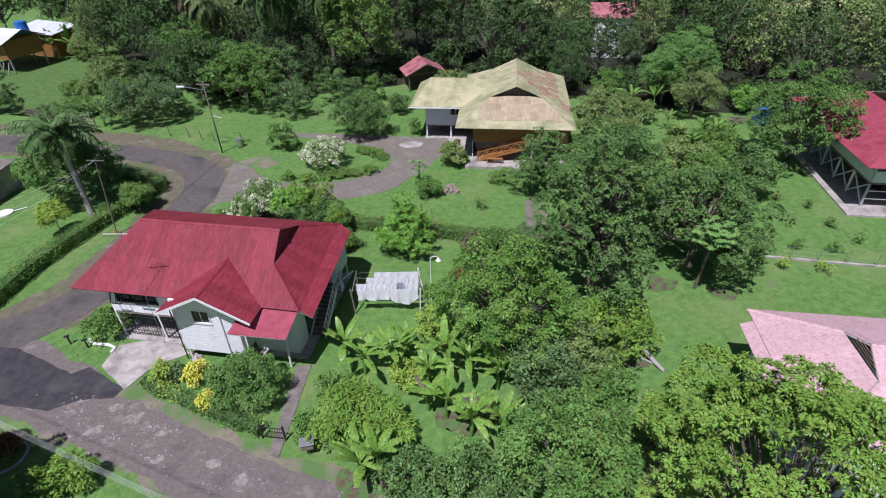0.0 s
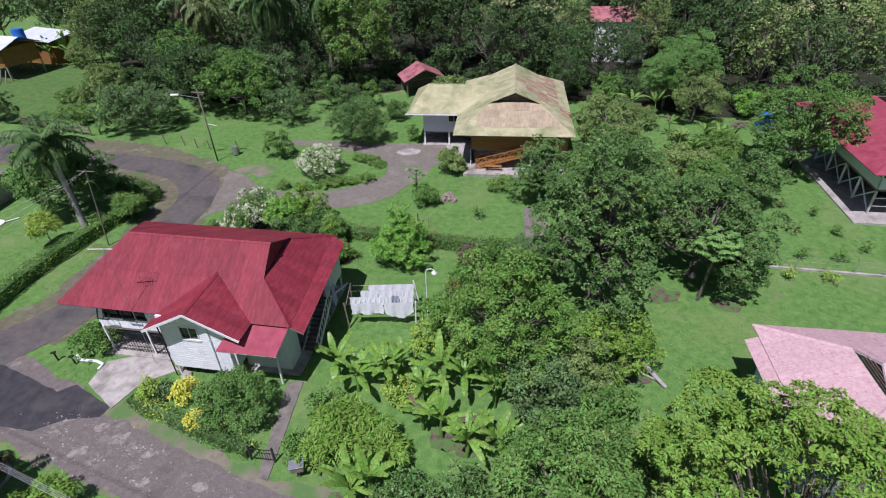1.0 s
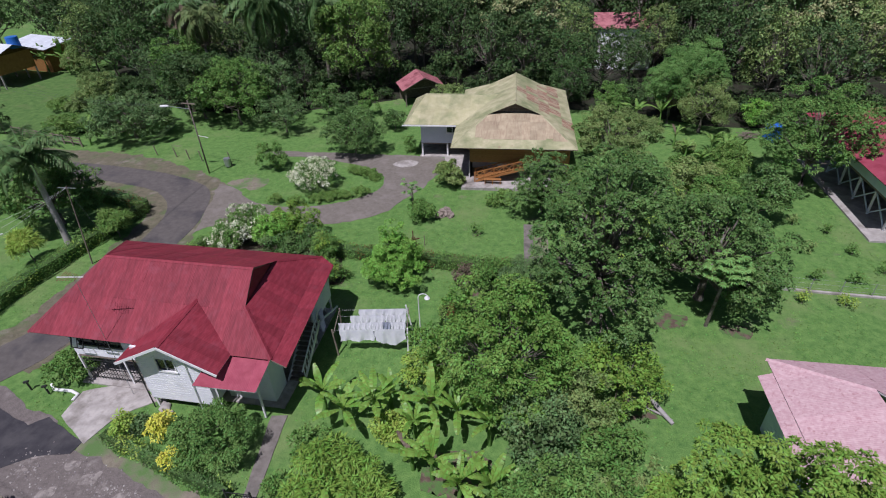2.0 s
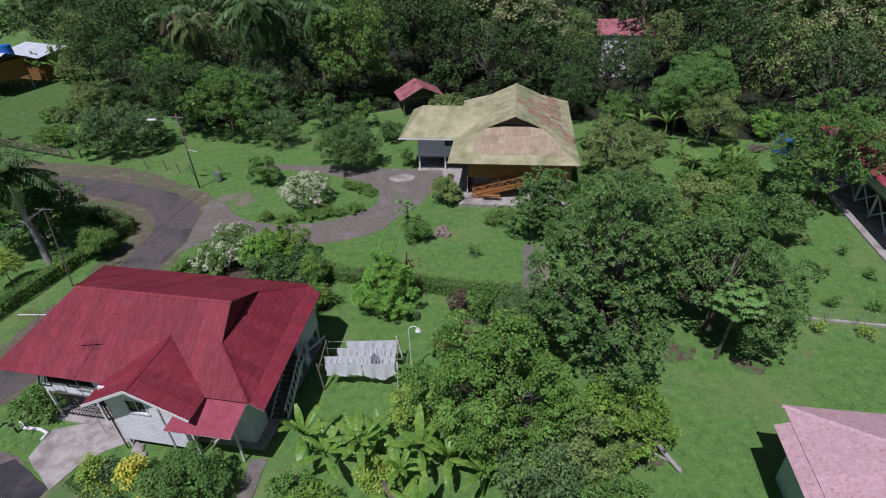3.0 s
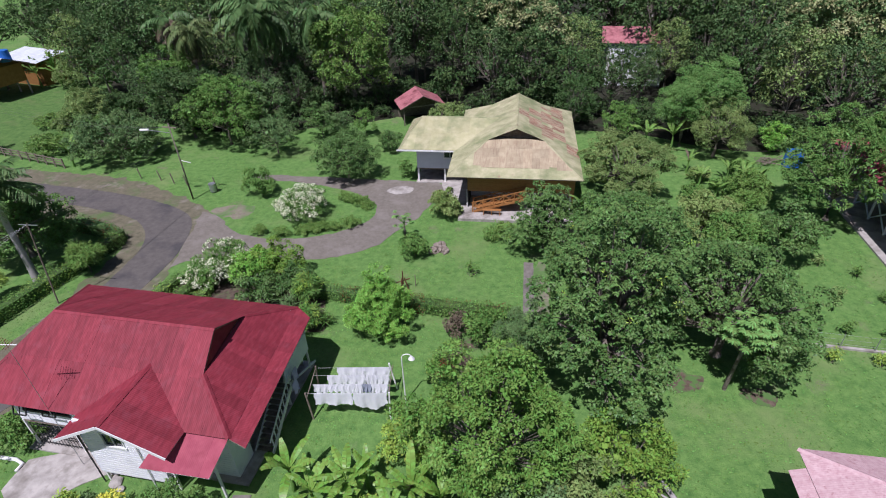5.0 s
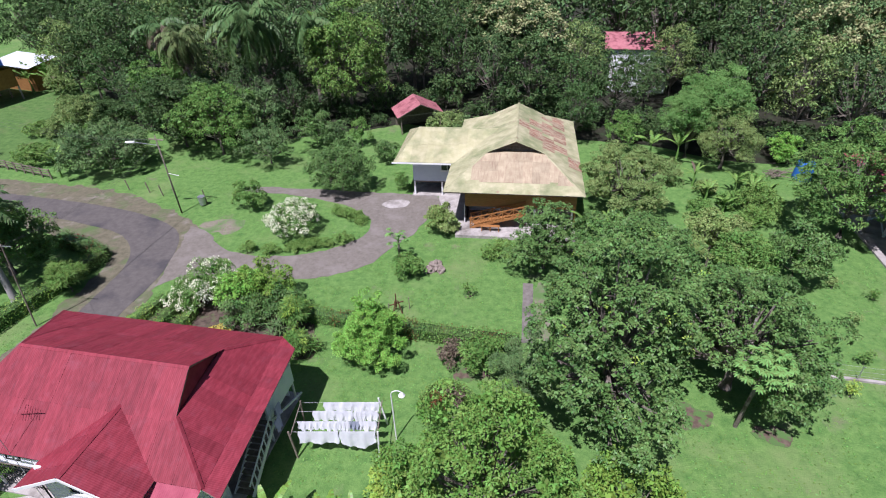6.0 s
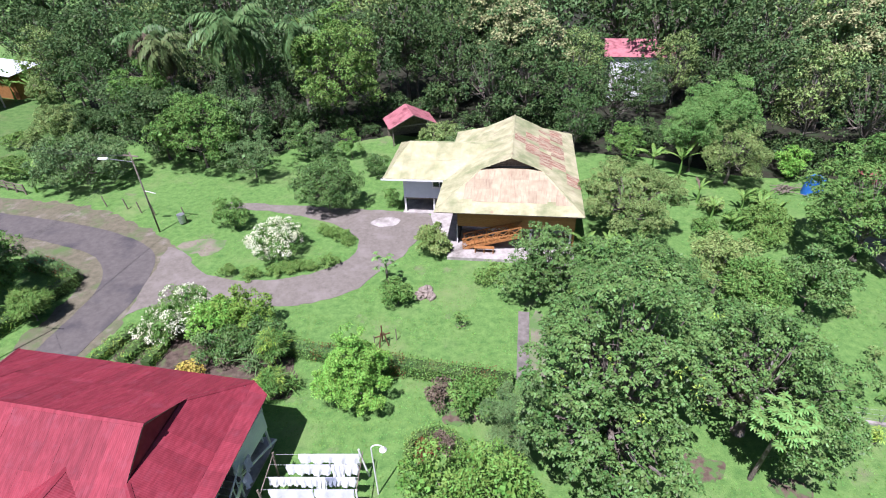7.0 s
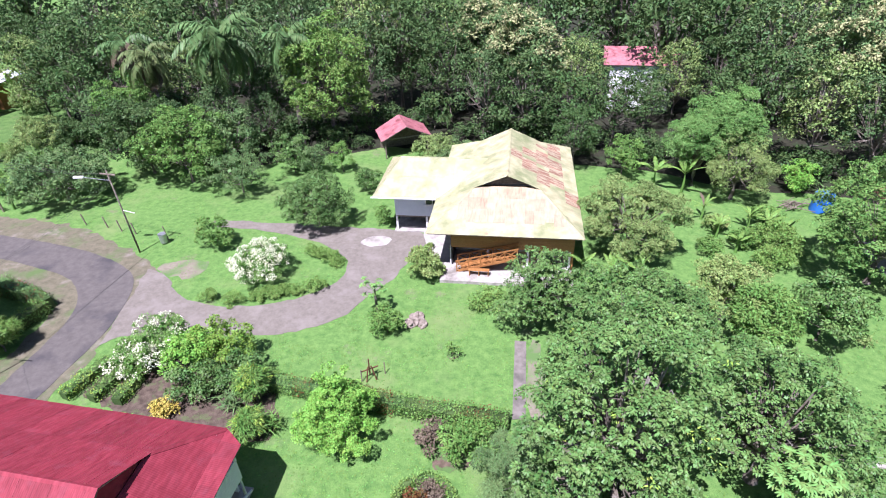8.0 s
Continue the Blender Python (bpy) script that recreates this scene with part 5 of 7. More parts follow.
for i, (x, y, r, h, m, lb) in enumerate((
        (-15.6, 43.6, 2.0, 3.3, "leaf_lime", "bright green garden shrub"), (-13.6, 44.3, 1.9, 3.6, "leaf_whorl", "tall green garden shrub with yellow tips"),
        (-14.4, 41.5, 1.6, 2.4, "leaf_mango", "dark garden shrub in the bed"), (-12.0, 42.2, 1.6, 2.6, "leaf_mango", "dark garden shrub in the bed"),
        (-16.2, 39.8, 0.75, 0.9, "leaf_ochre", "orange-yellow croton in the bed"), (-20.6, 44.6, 0.9, 1.4, "leaf_gold", "yellow-leaved croton in the bed"),
        (-20.1, 60.0, 1.7, 2.9, "leaf_mid", "rounded green bush by the driveway"), (-16.8, 76.5, 2.3, 4.6, "leaf_mango", "dark upright bush on the lawn"), (-14.0, 76.0, 1.8, 3.4, "leaf_grey", "grey-green bush at the wood's edge"),
        (-10.9, 76.5, 1.3, 3.6, "leaf_mid", "slender young tree on the lawn"), (-7.0, 71.4, 1.6, 2.6, "leaf_mango", "small dark bush near the carport"), (-4.6, 63.7, 0.65, 1.8, "leaf_mid", "bush beside the carport"),
        (-2.5, 47.4, 1.25, 1.8, "leaf_mid", "low bush beside a rock"), (1.4, 37.2, 0.8, 2.0, "leaf_dead", "brownish thin shrub beside the hedge"), (3.4, 36.6, 1.5, 2.6, "leaf_mid", "green shrub beside the hedge"),
        (5.2, 50.4, 1.2, 1.3, "leaf_bright", "low lime shrub under the trees"), (-25.2, 28.0, 1.3, 1.9, "leaf_mid", "rounded bush beside the garage"),
        (-17.0, 23.4, 0.72, 1.5, "leaf_yellow", "bright yellow croton before the house"), (-19.3, 23.3, 0.6, 1.5, "leaf_gold", "yellow and green croton bush"), (-18.4, 23.6, 0.5, 1.0, "leaf_grey", "small green shrub by the apron"), (-15.5, 21.3, 0.55, 1.05, "leaf_yellow", "yellow and green croton bush"),
        (4.9, 21.6, 2.3, 3.8, "leaf_grey", "grey-green fine shrub beside bananas"), (10.3, 25.7, 2.8, 3.5, "leaf_whorl", "broad green shrub beside a log"), (7.6, 23.6, 2.0, 3.4, "leaf_olive", "twiggy olive shrub with bare stems"), (8.4, 20.6, 1.7, 2.6, "leaf_mid", "green shrub below the fruit tree"),
        (0.2, 14.4, 2.4, 3.2, "leaf_mango", "dense dark shrub by the road"), (-2.6, 14.9, 1.9, 2.7, "leaf_mango", "dense dark shrub by the road"), (2.4, 12.4, 2.6, 3.4, "leaf_mango", "dense dark shrub by the road"),
        (-6.7, 19.7, 1.6, 2.2, "leaf_whorl", "shrub with narrow bright leaves"), (-4.6, 18.9, 1.3, 1.8, "leaf_whorl", "shrub with narrow bright leaves"), (-8.9, 19.3, 0.9, 1.1, "leaf_mid", "small shrub by the gate"),
        (-3.5, 23.0, 1.1, 1.5, "leaf_gold", "yellow-green shrub among bananas"), (-1.7, 27.3, 1.4, 2.0, "leaf_gold", "yellow-green shrub under the fruit tree"), (-7.8, 22.0, 1.2, 1.3, "leaf_mid", "low shrub under bananas"),
        (9.5, 17.0, 2.2, 4.2, "leaf_olive", "loose olive shrub under the tall tree"), (9.6, 13.6, 2.2, 4.6, "leaf_olive", "loose olive shrub under the tall tree"),
        (-21.5, 16.0, 1.4, 1.7, "leaf_whorl", "loose yellow-green bush across the road"), (-26.3, 18.2, 0.9, 1.2, "leaf_red", "dark red-leaved bush across the road"), (-23.2, 14.6, 1.3, 1.4, "leaf_mid", "low bush across the road"),
        (31.0, 57.5, 2.0, 2.4, "leaf_bright", "low bright shrub in the far garden"), (38.3, 68.5, 1.7, 3.4, "leaf_lime", "small bright tree at the wood's edge"), (0.4, 78.0, 3.0, 3.4, "leaf_olive", "pale twiggy shrub behind the house"), (3.2, 76.5, 2.6, 3.2, "leaf_grey", "pale shrub behind the house"),
        (21.6, 73.6, 2.2, 5.0, "leaf_mid", "upright green shrub at the wood's edge"), (-53.5, 85.5, 3.8, 4.4, "leaf_olive", "dry brownish thicket by the meadow"), (-50.0, 86.0, 3.0, 4.0, "leaf_dark", "dark thicket by the meadow"), (-66.0, 104.0, 4.0, 4.6, "leaf_olive", "dry brownish thicket by the far house"), (-52.0, 73.0, 2.4, 2.4, "leaf_bright", "bright low thicket by the meadow"), (-46.5, 76.0, 3.0, 3.6, "leaf_mid", "green thicket by the far meadow"), (-58.6, 83.2, 1.9, 1.5, "leaf_bright", "low light green thicket in the meadow"), (-55.6, 82.0, 1.6, 1.4, "leaf_olive", "low light green thicket in the meadow"), (-64.6, 75.0, 2.0, 3.4, "leaf_mango", "dark rounded bush by the lane"), (-61.2, 73.6, 1.1, 5.8, "leaf_dark", "dark slender cypress-like tree by the lane"),
        (38.0, 30.5, 1.8, 2.4, "leaf_mango", "dark shrub by the far fence"), (29.0, 58.6, 1.2, 1.5, "leaf_mid", "low shrub in the far garden"), (27.4, 61.6, 1.0, 1.2, "leaf_pale", "low pale shrub in the far garden"), (32.6, 62.6, 1.3, 1.5, "leaf_mid", "low shrub in the far garden"), (25.2, 57.4, 1.0, 1.3, "leaf_mid", "low shrub in the far garden"), (29.6, 55.0, 1.4, 1.8, "leaf_bright", "low shrub in the far garden"), (24.4, 53.6, 1.2, 1.6, "leaf_pale", "low pale shrub in the far garden"))):
    big = r > 1.7
    tree("bush", x, y, lobes_for(r, 0.05, h, 14 if big else 9, 300 + i, size=0.34), m, lb, 300 + i, int(80 * r * r + 50) if r < 2.2 else int(60 * r * r), 15, 0.34, 0.42 if "narrow" in lb else 0.22, 0.2 if "narrow" in lb else 0.46, 0.06, "bush", rosette="narrow" in lb)
tree("bush", 0.0, 54.9, lobes_for(1.5, 0.1, 2.5, 12, 390), "leaf_pale", "variegated pale green shrub before the terrace", 390, 280, 22, 0.3, 0.26, 0.4, 0.06, "bush")


def spiky(x, y, h, r, m, label, seed, n=70, trunk=0.0):
    """A shrub of long arching strap leaves."""
    g = np.random.default_rng(seed)
    t = thing("strap_leaf_shrub", x, y, 0, 0, label, "shrub")
    segs = []
    for i in range(n):
        b = (g.normal() * r * 0.25, g.normal() * r * 0.25, trunk + h * g.uniform(0.15, 0.75))
        segs.append(blade_strip(b, g.uniform(0, 6.28), r * g.uniform(0.6, 1.05), 0.09, g.uniform(0.3, 1.3), g.uniform(0.8, 1.8), 4, 0.1, shape=lambda s: 1 - s * 0.85))
    part("leaves", from_np("leaves", *merge(segs), M[m]), None, t)
    part("stem", from_np("stem", *tube_mesh("s", [(0, 0, -0.05), (0, 0, trunk + h * 0.6)], [0.07, 0.04], None, 6), M["bark"], True), None, t)
    return t


tree("shrub", -36.6, 41.6, lobes_for(0.95, 1.2, 3.1, 14, 801, size=0.4), "leaf_gold", "rounded yellow-green strap-leaved shrub on a stem", 801, 330, 22, 0.4, 0.5, 0.14, 0.08, "shrub")
tree("shrub", -31.2, 45.9, lobes_for(1.15, 0.4, 2.8, 14, 802, size=0.4), "leaf_bright", "bright green strap-leaved shrub by the hedge", 802, 330, 22, 0.4, 0.5, 0.14, 0.08, "shrub")
tree("shrub", -10.4, 40.9, lobes_for(0.85, 0.6, 2.7, 10, 803, size=0.4), "leaf_mid", "yellow-tipped dracaena by the hedge", 803, 200, 20, 0.34, 0.42, 0.14, 0.07, "shrub", second=("leaf_gold", 0.3, 16, 0.3, 0.4, 0.14))
tree("shrub", -9.9, 38.0, lobes_for(0.8, 0.3, 2.1, 10, 804, size=0.4), "leaf_mid", "yellow-tipped dracaena by the house", 804, 190, 20, 0.34, 0.42, 0.14, 0.07, "shrub", second=("leaf_gold", 0.3, 16, 0.3, 0.4, 0.14))
spiky(-8.7, 38.6, 1.2, 1.0, "leaf_mid", "green strap-leaved clump in the bed", 5, 70)
spiky(-11.8, 40.2, 1.5, 1.2, "leaf_grey", "green strap-leaved clump in the bed", 6, 80)
for i, (x, y) in enumerate(((-36.3, 38.3), (-40.0, 35.5))):
    spiky(x, y, 0.5, 1.0, "leaf_grey", "low strap-leaved plant on the lawn", 8 + i, 40)
ISLAND = ((-17.8, 51.8, 0.8, 0.85), (-15.7, 51.4, 0.85, 0.8), (-13.7, 51.85, 0.75, 0.75), (-12.7, 52.1, 0.8, 0.85), (-11.6, 52.35, 0.8, 0.8), (-10.8, 52.55, 0.65, 0.7), (-9.2, 53.0, 0.9, 0.85), (-10.7, 58.5, 0.75, 0.7), (-9.7, 58.0, 0.75, 0.75), (-8.7, 57.2, 0.8, 0.8), (-8.0, 56.6, 0.6, 0.65))
for i, (x, y, r, h) in enumerate(ISLAND):
    tree("border_bush", x, y, lobes_for(r, 0.0, h, 7, 400 + i), "leaf_bright", "low clipped bush edging the lawn island", 400 + i, 120, 20, 0.2, 0.12, 0.5, 0.04, "bush", group="bushes round the island")
hedge("hedge", [(-12.9, 43.3), (-9.6, 42.0), (-6.5, 41.25), (-2.6, 40.4), (-0.4, 39.85), (2.6, 39.25), (5.9, 38.55)], 1.1, 1.1, "leaf_mid", "clipped garden hedge with reddish new leaves", 1, 120, ("leaf_red", 0.4))
hedge("hedge", [(-36.4, 28.5), (-36.1, 31.4), (-35.8, 35.4), (-34.8, 39.6), (-33.3, 43.9), (-32.0, 47.5), (-30.9, 50.6)], 1.2, 1.2, "leaf_mid", "long clipped green hedge beside the lane", 2, 100, ("leaf_gold", 0.3))
hedge("hedge", [(-30.9, 50.7), (-33.5, 52.2), (-37.0, 53.6)], 1.3, 1.2, "leaf_mango", "clipped hedge at the bend", 3, 90, ("leaf_red", 0.3))
hedge("hedge", [(-20.5, 23.1), (-18.7, 22.3), (-15.9, 20.9), (-13.5, 20.0), (-11.9, 19.2)], 0.7, 0.8, "leaf_mango", "low clipped hedge with yellow leaves along the road", 4, 110, ("leaf_gold", 0.6))
for i, (a, b) in enumerate((((-23.6, 41.1), (-22.3, 44.5)), ((-21.6, 40.9), (-20.6, 43.6)), ((-19.7, 40.6), (-19.3, 42.9)))):
    hedge("hedge", [a, b], 0.9, 0.8, "leaf_mid", "short clipped hedge in the flower bed", 5 + i, 110, ("leaf_gold", 0.3))
ring = [(1.0 + 1.55 * math.cos(a), 33.5 + 1.45 * math.sin(a)) for a in np.linspace(0, 2 * math.pi, 13)]
hedge("hedge", ring, 0.55, 0.6, "leaf_bright", "round clipped hedge ring about a flower bed", 12, 150)
for i, (x, y, r, h) in enumerate(((0.6, 33.3, 0.7, 1.2), (1.5, 33.7, 0.6, 1.0), (1.0, 34.1, 0.55, 0.9))):
    tree("bush", x, y, lobes_for(r, 0.05, h, 8, 480 + i), "leaf_dead" if i else "leaf_red", "dry reddish-brown shrub inside the hedge ring", 480 + i, 60, 12, 0.3, 0.16, 0.45, 0.04, "bush")
# banana plants and palms
for i, (x, y, h, sz) in enumerate(((-7.7, 24.9, 2.0, 2.0), (-6.3, 23.8, 1.8, 1.8), (-4.5, 24.3, 2.0, 1.9), (-3.6, 25.0, 1.7, 1.6), (-1.1, 23.8, 2.1, 2.0), (-2.1, 22.9, 1.6, 1.6), (0.4, 23.4, 1.9, 1.8), (2.2, 22.3, 2.1, 1.8), (-1.0, 20.2, 1.8, 1.9), (-2.1, 20.8, 1.5, 1.6), (0.4, 18.9, 1.8, 1.9), (2.0, 18.8, 1.9, 1.9), (-4.7, 16.5, 1.9, 2.1), (-5.6, 16.2, 1.6, 1.9))):
    banana(x, y, h * 0.9, i + 1, 8 + i % 3, sz * 1.1, rot=i * 67)
for i, (x, y, h, sz) in enumerate(((26.8, 69.0, 2.4, 2.6), (24.2, 70.4, 2.0, 2.3), (-46.4, 68.6, 2.2, 2.0), (15.3, 52.6, 1.8, 2.0), (17.4, 52.2, 2.0, 2.0), (13.2, 53.5, 1.6, 1.8), (31.4, 60.3, 1.5, 1.6), (32.2, 58.6, 1.3, 1.6), (30.2, 61.2, 1.4, 1.6), (26.8, 63.4, 1.5, 1.4), (26.9, 60.0, 1.4, 1.4), (27.6, 57.4, 1.2, 1.4), (-73.4, 103.6, 2.6, 3.6), (-71.2, 105.4, 3.0, 3.6), (-69.6, 103.6, 2.4, 3.4), (-74.6, 106.0, 2.8, 3.4))):
    banana(x, y, h, i + 31, 7, sz, "banana plant at the edge of the garden", rot=i * 41, material="leaf_bright")


def papaya(x, y, h, r, seed, lean, label, n=16):
    g = np.random.default_rng(seed)
    t = thing("papaya_tree", x, y, 0, 0, label, "papaya tree")
    pts = [(lean[0] * s, lean[1] * s, h * s - 0.05) for s in (0, 0.33, 0.66, 1)]
    part("trunk", from_np("trunk", *tube_mesh("t", pts, [0.13, 0.11, 0.1, 0.07], None, 8), M["bark"], True), None, t)
    top = Vector(pts[-1])
    for i in range(n):
        a, e = 2.4 * i, g.uniform(-0.25, 1.35)
        d = Vector((math.cos(a) * math.cos(e), math.sin(a) * math.cos(e), math.sin(e)))
        tip = top + d * r * g.uniform(0.3, 0.78)
        segs = [tube_mesh("s", [top, tip], [0.02, 0.012], None, 4)]
        for k in range(9):
            b = a + (k - 4) * 0.55
            segs.append(blade_strip(tip, b, r * 0.19 * g.uniform(0.8, 1.1), r * 0.05, g.uniform(-0.1, 0.3), 0.8, 4, 0.06))
        part("leaf", from_np("leaf", *merge(segs), M["leaf_papaya"]), None, t)
    return t


papaya(18.25, 31.9, 5.0, 1.95, 1, (0.1, -0.4), "papaya tree with a leaning trunk and pale lobed leaves", 84)
papaya(-3.55, 49.8, 2.2, 1.8, 2, (0, 0), "young papaya with yellow fruit on the lawn", 16)
palm(-35.3, 44.7, 8.7, 1, "grey-trunked royal palm beside the hedge", 24, 3.9, 1.0, (-0.4, 0.4), 0.25, 0.8, rise=(-0.1, 1.35), droop=(0.8, 1.7))
palm(-35.4, 85.0, 12.4, 2, "tall coconut palm at the edge of the wood", 28, 4.3, 0.9, (0.8, -1.6), 0.2, 1.2, "leaf_coco", (-0.9, 1.45), (1.7, 2.6), dead=4)
palm(-25.6, 84.5, 14.2, 3, "tall royal palm above the wood", 30, 6.4, 1.4, (0.4, -0.8), 0.32, 1.0, "leaf_palm", (-0.6, 1.45), (1.5, 2.5), bark="bark")
palm(-18.0, 86.0, 13.8, 4, "tall palm with hanging fronds", 18, 5.4, 1.1, (0.4, -0.5), 0.28, 1.2, "leaf_palm", (-0.9, 1.2), (1.6, 2.4), bark="bark")
palm(-38.8, 87.0, 13.6, 5, "tall palm with dead hanging fronds", 18, 4.0, 1.0, (0.6, -0.8), 0.28, 1.2, "leaf_palm", (-1.3, 1.0), (1.2, 2.0), dead=13, bark="bark")
palm(-47.0, 57.0, 3.0, 6, "feathery young palm by the lane", 12, 2.6, 0.6, (0, 0), 0.15)
palm(-27.2, 14.3, 6.4, 7, "garden palm across the road", 22, 3.2, 0.9, (0, 0), 0.18)
palm(-25.4, 12.6, 5.4, 8, "garden palm across the road", 22, 3.2, 0.9, (0, 0), 0.18)

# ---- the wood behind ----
# litter coloured near-black: the shade under the trees is put into its colour
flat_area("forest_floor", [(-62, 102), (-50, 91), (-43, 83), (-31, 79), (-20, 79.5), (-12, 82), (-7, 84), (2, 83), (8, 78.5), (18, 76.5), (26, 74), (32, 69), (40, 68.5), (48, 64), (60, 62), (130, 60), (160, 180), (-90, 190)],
          0.016, mat("shade_dark_litter", (0.018, 0.018, 0.010), (0.035, 0.035, 0.02), 1.5, stain=(0.03, 0.055, 0.018), stain_scale=0.6, rough=0.95, bump=0.5, bump_scale=8, bump_dist=0.1),
          "leaf litter under the wood, painted near-black for the trees' shade", "forest floor", 0.6, 21, step=1.5)
KINDS = [("leaf_dark", 0.44, 0.5, 0.9), ("leaf_wood", 0.42, 0.5, 0.8), ("leaf_shade", 0.38, 0.5, 0.8), ("leaf_dark", 0.5, 0.42, 0.8), ("leaf_olive", 0.36, 0.5, 0.7), ("leaf_dark", 0.4, 0.45, 1.0)]
near_p, far_p = [], []
for i, (lm, ln, wd, sq) in enumerate(KINDS):
    lob = lobes_for(4.6, 1.6, 13.0, 26, 500 + i, sq, 0.29)
    near_p.append(tree("forest_tree", -62 + i * 9, 150, lob, lm, "tall dense rainforest tree", 520 + i, 390, 11, 0.75, ln, wd, 0.26, "tree", group="trees of the wood"))
    far_p.append(tree("forest_tree", -62 + i * 9, 160, lob, lm, "tall dense rainforest tree", 540 + i, 280, 6, 0.85, ln * 1.5, wd, 0.26, "tree", group="trees of the wood"))
cream = tree("forest_tree", 62, 118, lobes_for(5.0, 4, 15.0, 18, 560, 0.8, 0.34), "leaf_grey", "rainforest tree with cream flower heads", 560, 560, 12, 0.8, 0.42, 0.5, 0.28, "tree", group="trees of the wood", second=("leaf_cream", 0.55, 20, 0.8, 0.45, 0.6))
lime = tree("forest_tree", -13.8, 86.4, lobes_for(5.8, 0.8, 15.6, 34, 561, 0.9, 0.28), "leaf_bright", "tall bright green rainforest tree", 561, 1100, 22, 0.7, 0.34, 0.5, 0.3, "tree", group="trees of the wood")
fr = np.random.default_rng(5)


def plant(proto, x, y, s, stretch=1.0):
    copy_thing(proto, pose(x, y, 0, 0, 0, fr.uniform(0, 360)) @ Matrix.Diagonal((s, s, s * stretch, 1)))


for x, y, k, s, st in ((-57, 97, 0, 0.9, 1), (-62, 107, 0, 0.9, 1), (-67, 113, 5, 1.0, 1), (-75, 118, 0, 1.0, 1), (-83, 121, 5, 1.1, 1), (-92, 119, 0, 1.1, 1), (-100, 117, 5, 1.1, 1), (16.4, 75.6, 1, 0.55, 1.1),  (-49, 90, 1, 0.85, 1), (-43, 85, 2, 0.75, 0.9), (-37.5, 80.5, 1, 0.75, 0.9), (-31, 78.5, 2, 0.72, 0.9), (-26.5, 81.5, 2, 0.72, 1), (-32, 88, 3, 0.8, 1), (-22, 88, 0, 0.8, 1), (-21.5, 83.5, 2, 0.5, 1.2),
                       (-5.5, 99, 0, 1.1, 1.2), (2.0, 93, 5, 0.95, 1.1), (6.5, 86, 2, 0.9, 1.0), (11.5, 83.5, 3, 0.9, 0.95), (17, 82, 1, 0.85, 0.85), (22.5, 82, 0, 0.85, 0.9), (36.5, 76, 0, 1.0, 1.1), (41.5, 73, 4, 0.95, 1.0), (46, 70, 2, 0.95, 1.0), (51, 72, 4, 1, 1), (57, 70, 2, 1.0, 1.1), (63, 68, 0, 1, 1), (70, 70, 3, 1, 1), (19.0, 91, 4, 0.85, 1.0), (32.5, 90, 4, 0.8, 1.0), (20.6, 97.5, 0, 0.62, 1.0), (33.6, 94.5, 0, 0.66, 1.0), (30.0, 91.5, 1, 0.5, 1.0), (27.8, 87, 2, 0.64, 1.0)):
    plant(near_p[k], x, y, s, st)
for x, y, s in ((12.2, 92, 1.0), (48.2, 82, 1.0), (8.0, 97, 1.05), (56, 84, 1.1)):
    plant(cream, x, y, s, 1.0)
for row, (y0, hs, pr_) in enumerate(((97, 1.0, near_p), (105, 1.1, far_p), (115, 1.2, far_p), (127, 1.4, far_p))):
    for k in range(23):
        x = -84 + k * 8.0 + fr.uniform(-2.2, 2.2) + (row % 2) * 3.5
        y = y0 + fr.uniform(-3, 3) - (7 if x > 25 else 0)
        if (x < -62 and y < 116) or (19 < x < 36 and y < 97) or (-16 < x < -5 and 104 < y < 122):
            continue
        s = hs * fr.uniform(0.72, 1.25)
        plant(pr_[fr.integers(len(pr_))], x, y, s, fr.uniform(0.9, 1.15))
under = tree("undergrowth", -20, 84.5, lobes_for(2.6, 0.0, 3.6, 12, 570), "leaf_dark", "dark undergrowth bush in the wood", 570, 110, 11, 0.65, 0.4, 0.45, 0.08, "bush", group="undergrowth of the wood")
for k in range(30):
    x = -54 + k * 3.9 + fr.uniform(-1, 1)
    y = np.interp(x, [-60, -42, -30, -12, 2, 18, 32, 48, 60], [90, 83, 81, 86, 87, 81, 74, 69, 67]) + fr.uniform(-0.5, 2.5)
    if -8 < x < 2:
        y += 3
    plant(under, x, y, fr.uniform(0.7, 1.2), fr.uniform(0.8, 1.3))
for x, y in ((5, 77.5), (9.5, 77), (14, 76.2), (18.5, 77.6), (22.5, 76), (25, 73.8), (-9.5, 81.5), (-13.5, 82.5), (40, 67.5), (45, 65.5), (36.5, 72)):
    plant(under, x, y + 2.2, fr.uniform(0.5, 0.8), fr.uniform(0.7, 1.1))


# ---- yard things ----
lamp = thing("yard_lamp", -2.05, 31.0, 0, 0, "white curved yard lamp post on the lawn", "lamp post")
part("post", beam(bmesh.new(), (0, 0, -0.05), (0, 0, 3.9), 0.09, 0.07, 10), M["white_paint"], lamp)
arc = [(0.32 - 0.32 * math.cos(a), 0, 3.9 + 0.3 * math.sin(a)) for a in np.linspace(0, 2.6, 8)]
part("arm", from_np("arm", *tube_mesh("a", arc, [0.03] * 8, None, 8), M["white_paint"], True), None, lamp)
sh = bmesh.new()
bmesh.ops.create_cone(sh, cap_ends=True, segments=16, radius1=0.2, radius2=0.07, depth=0.2, matrix=Matrix.Translation((0.6, 0, 3.92)))
part("shade", sh, M["white_paint"], lamp, "white bell-shaped lamp shade")

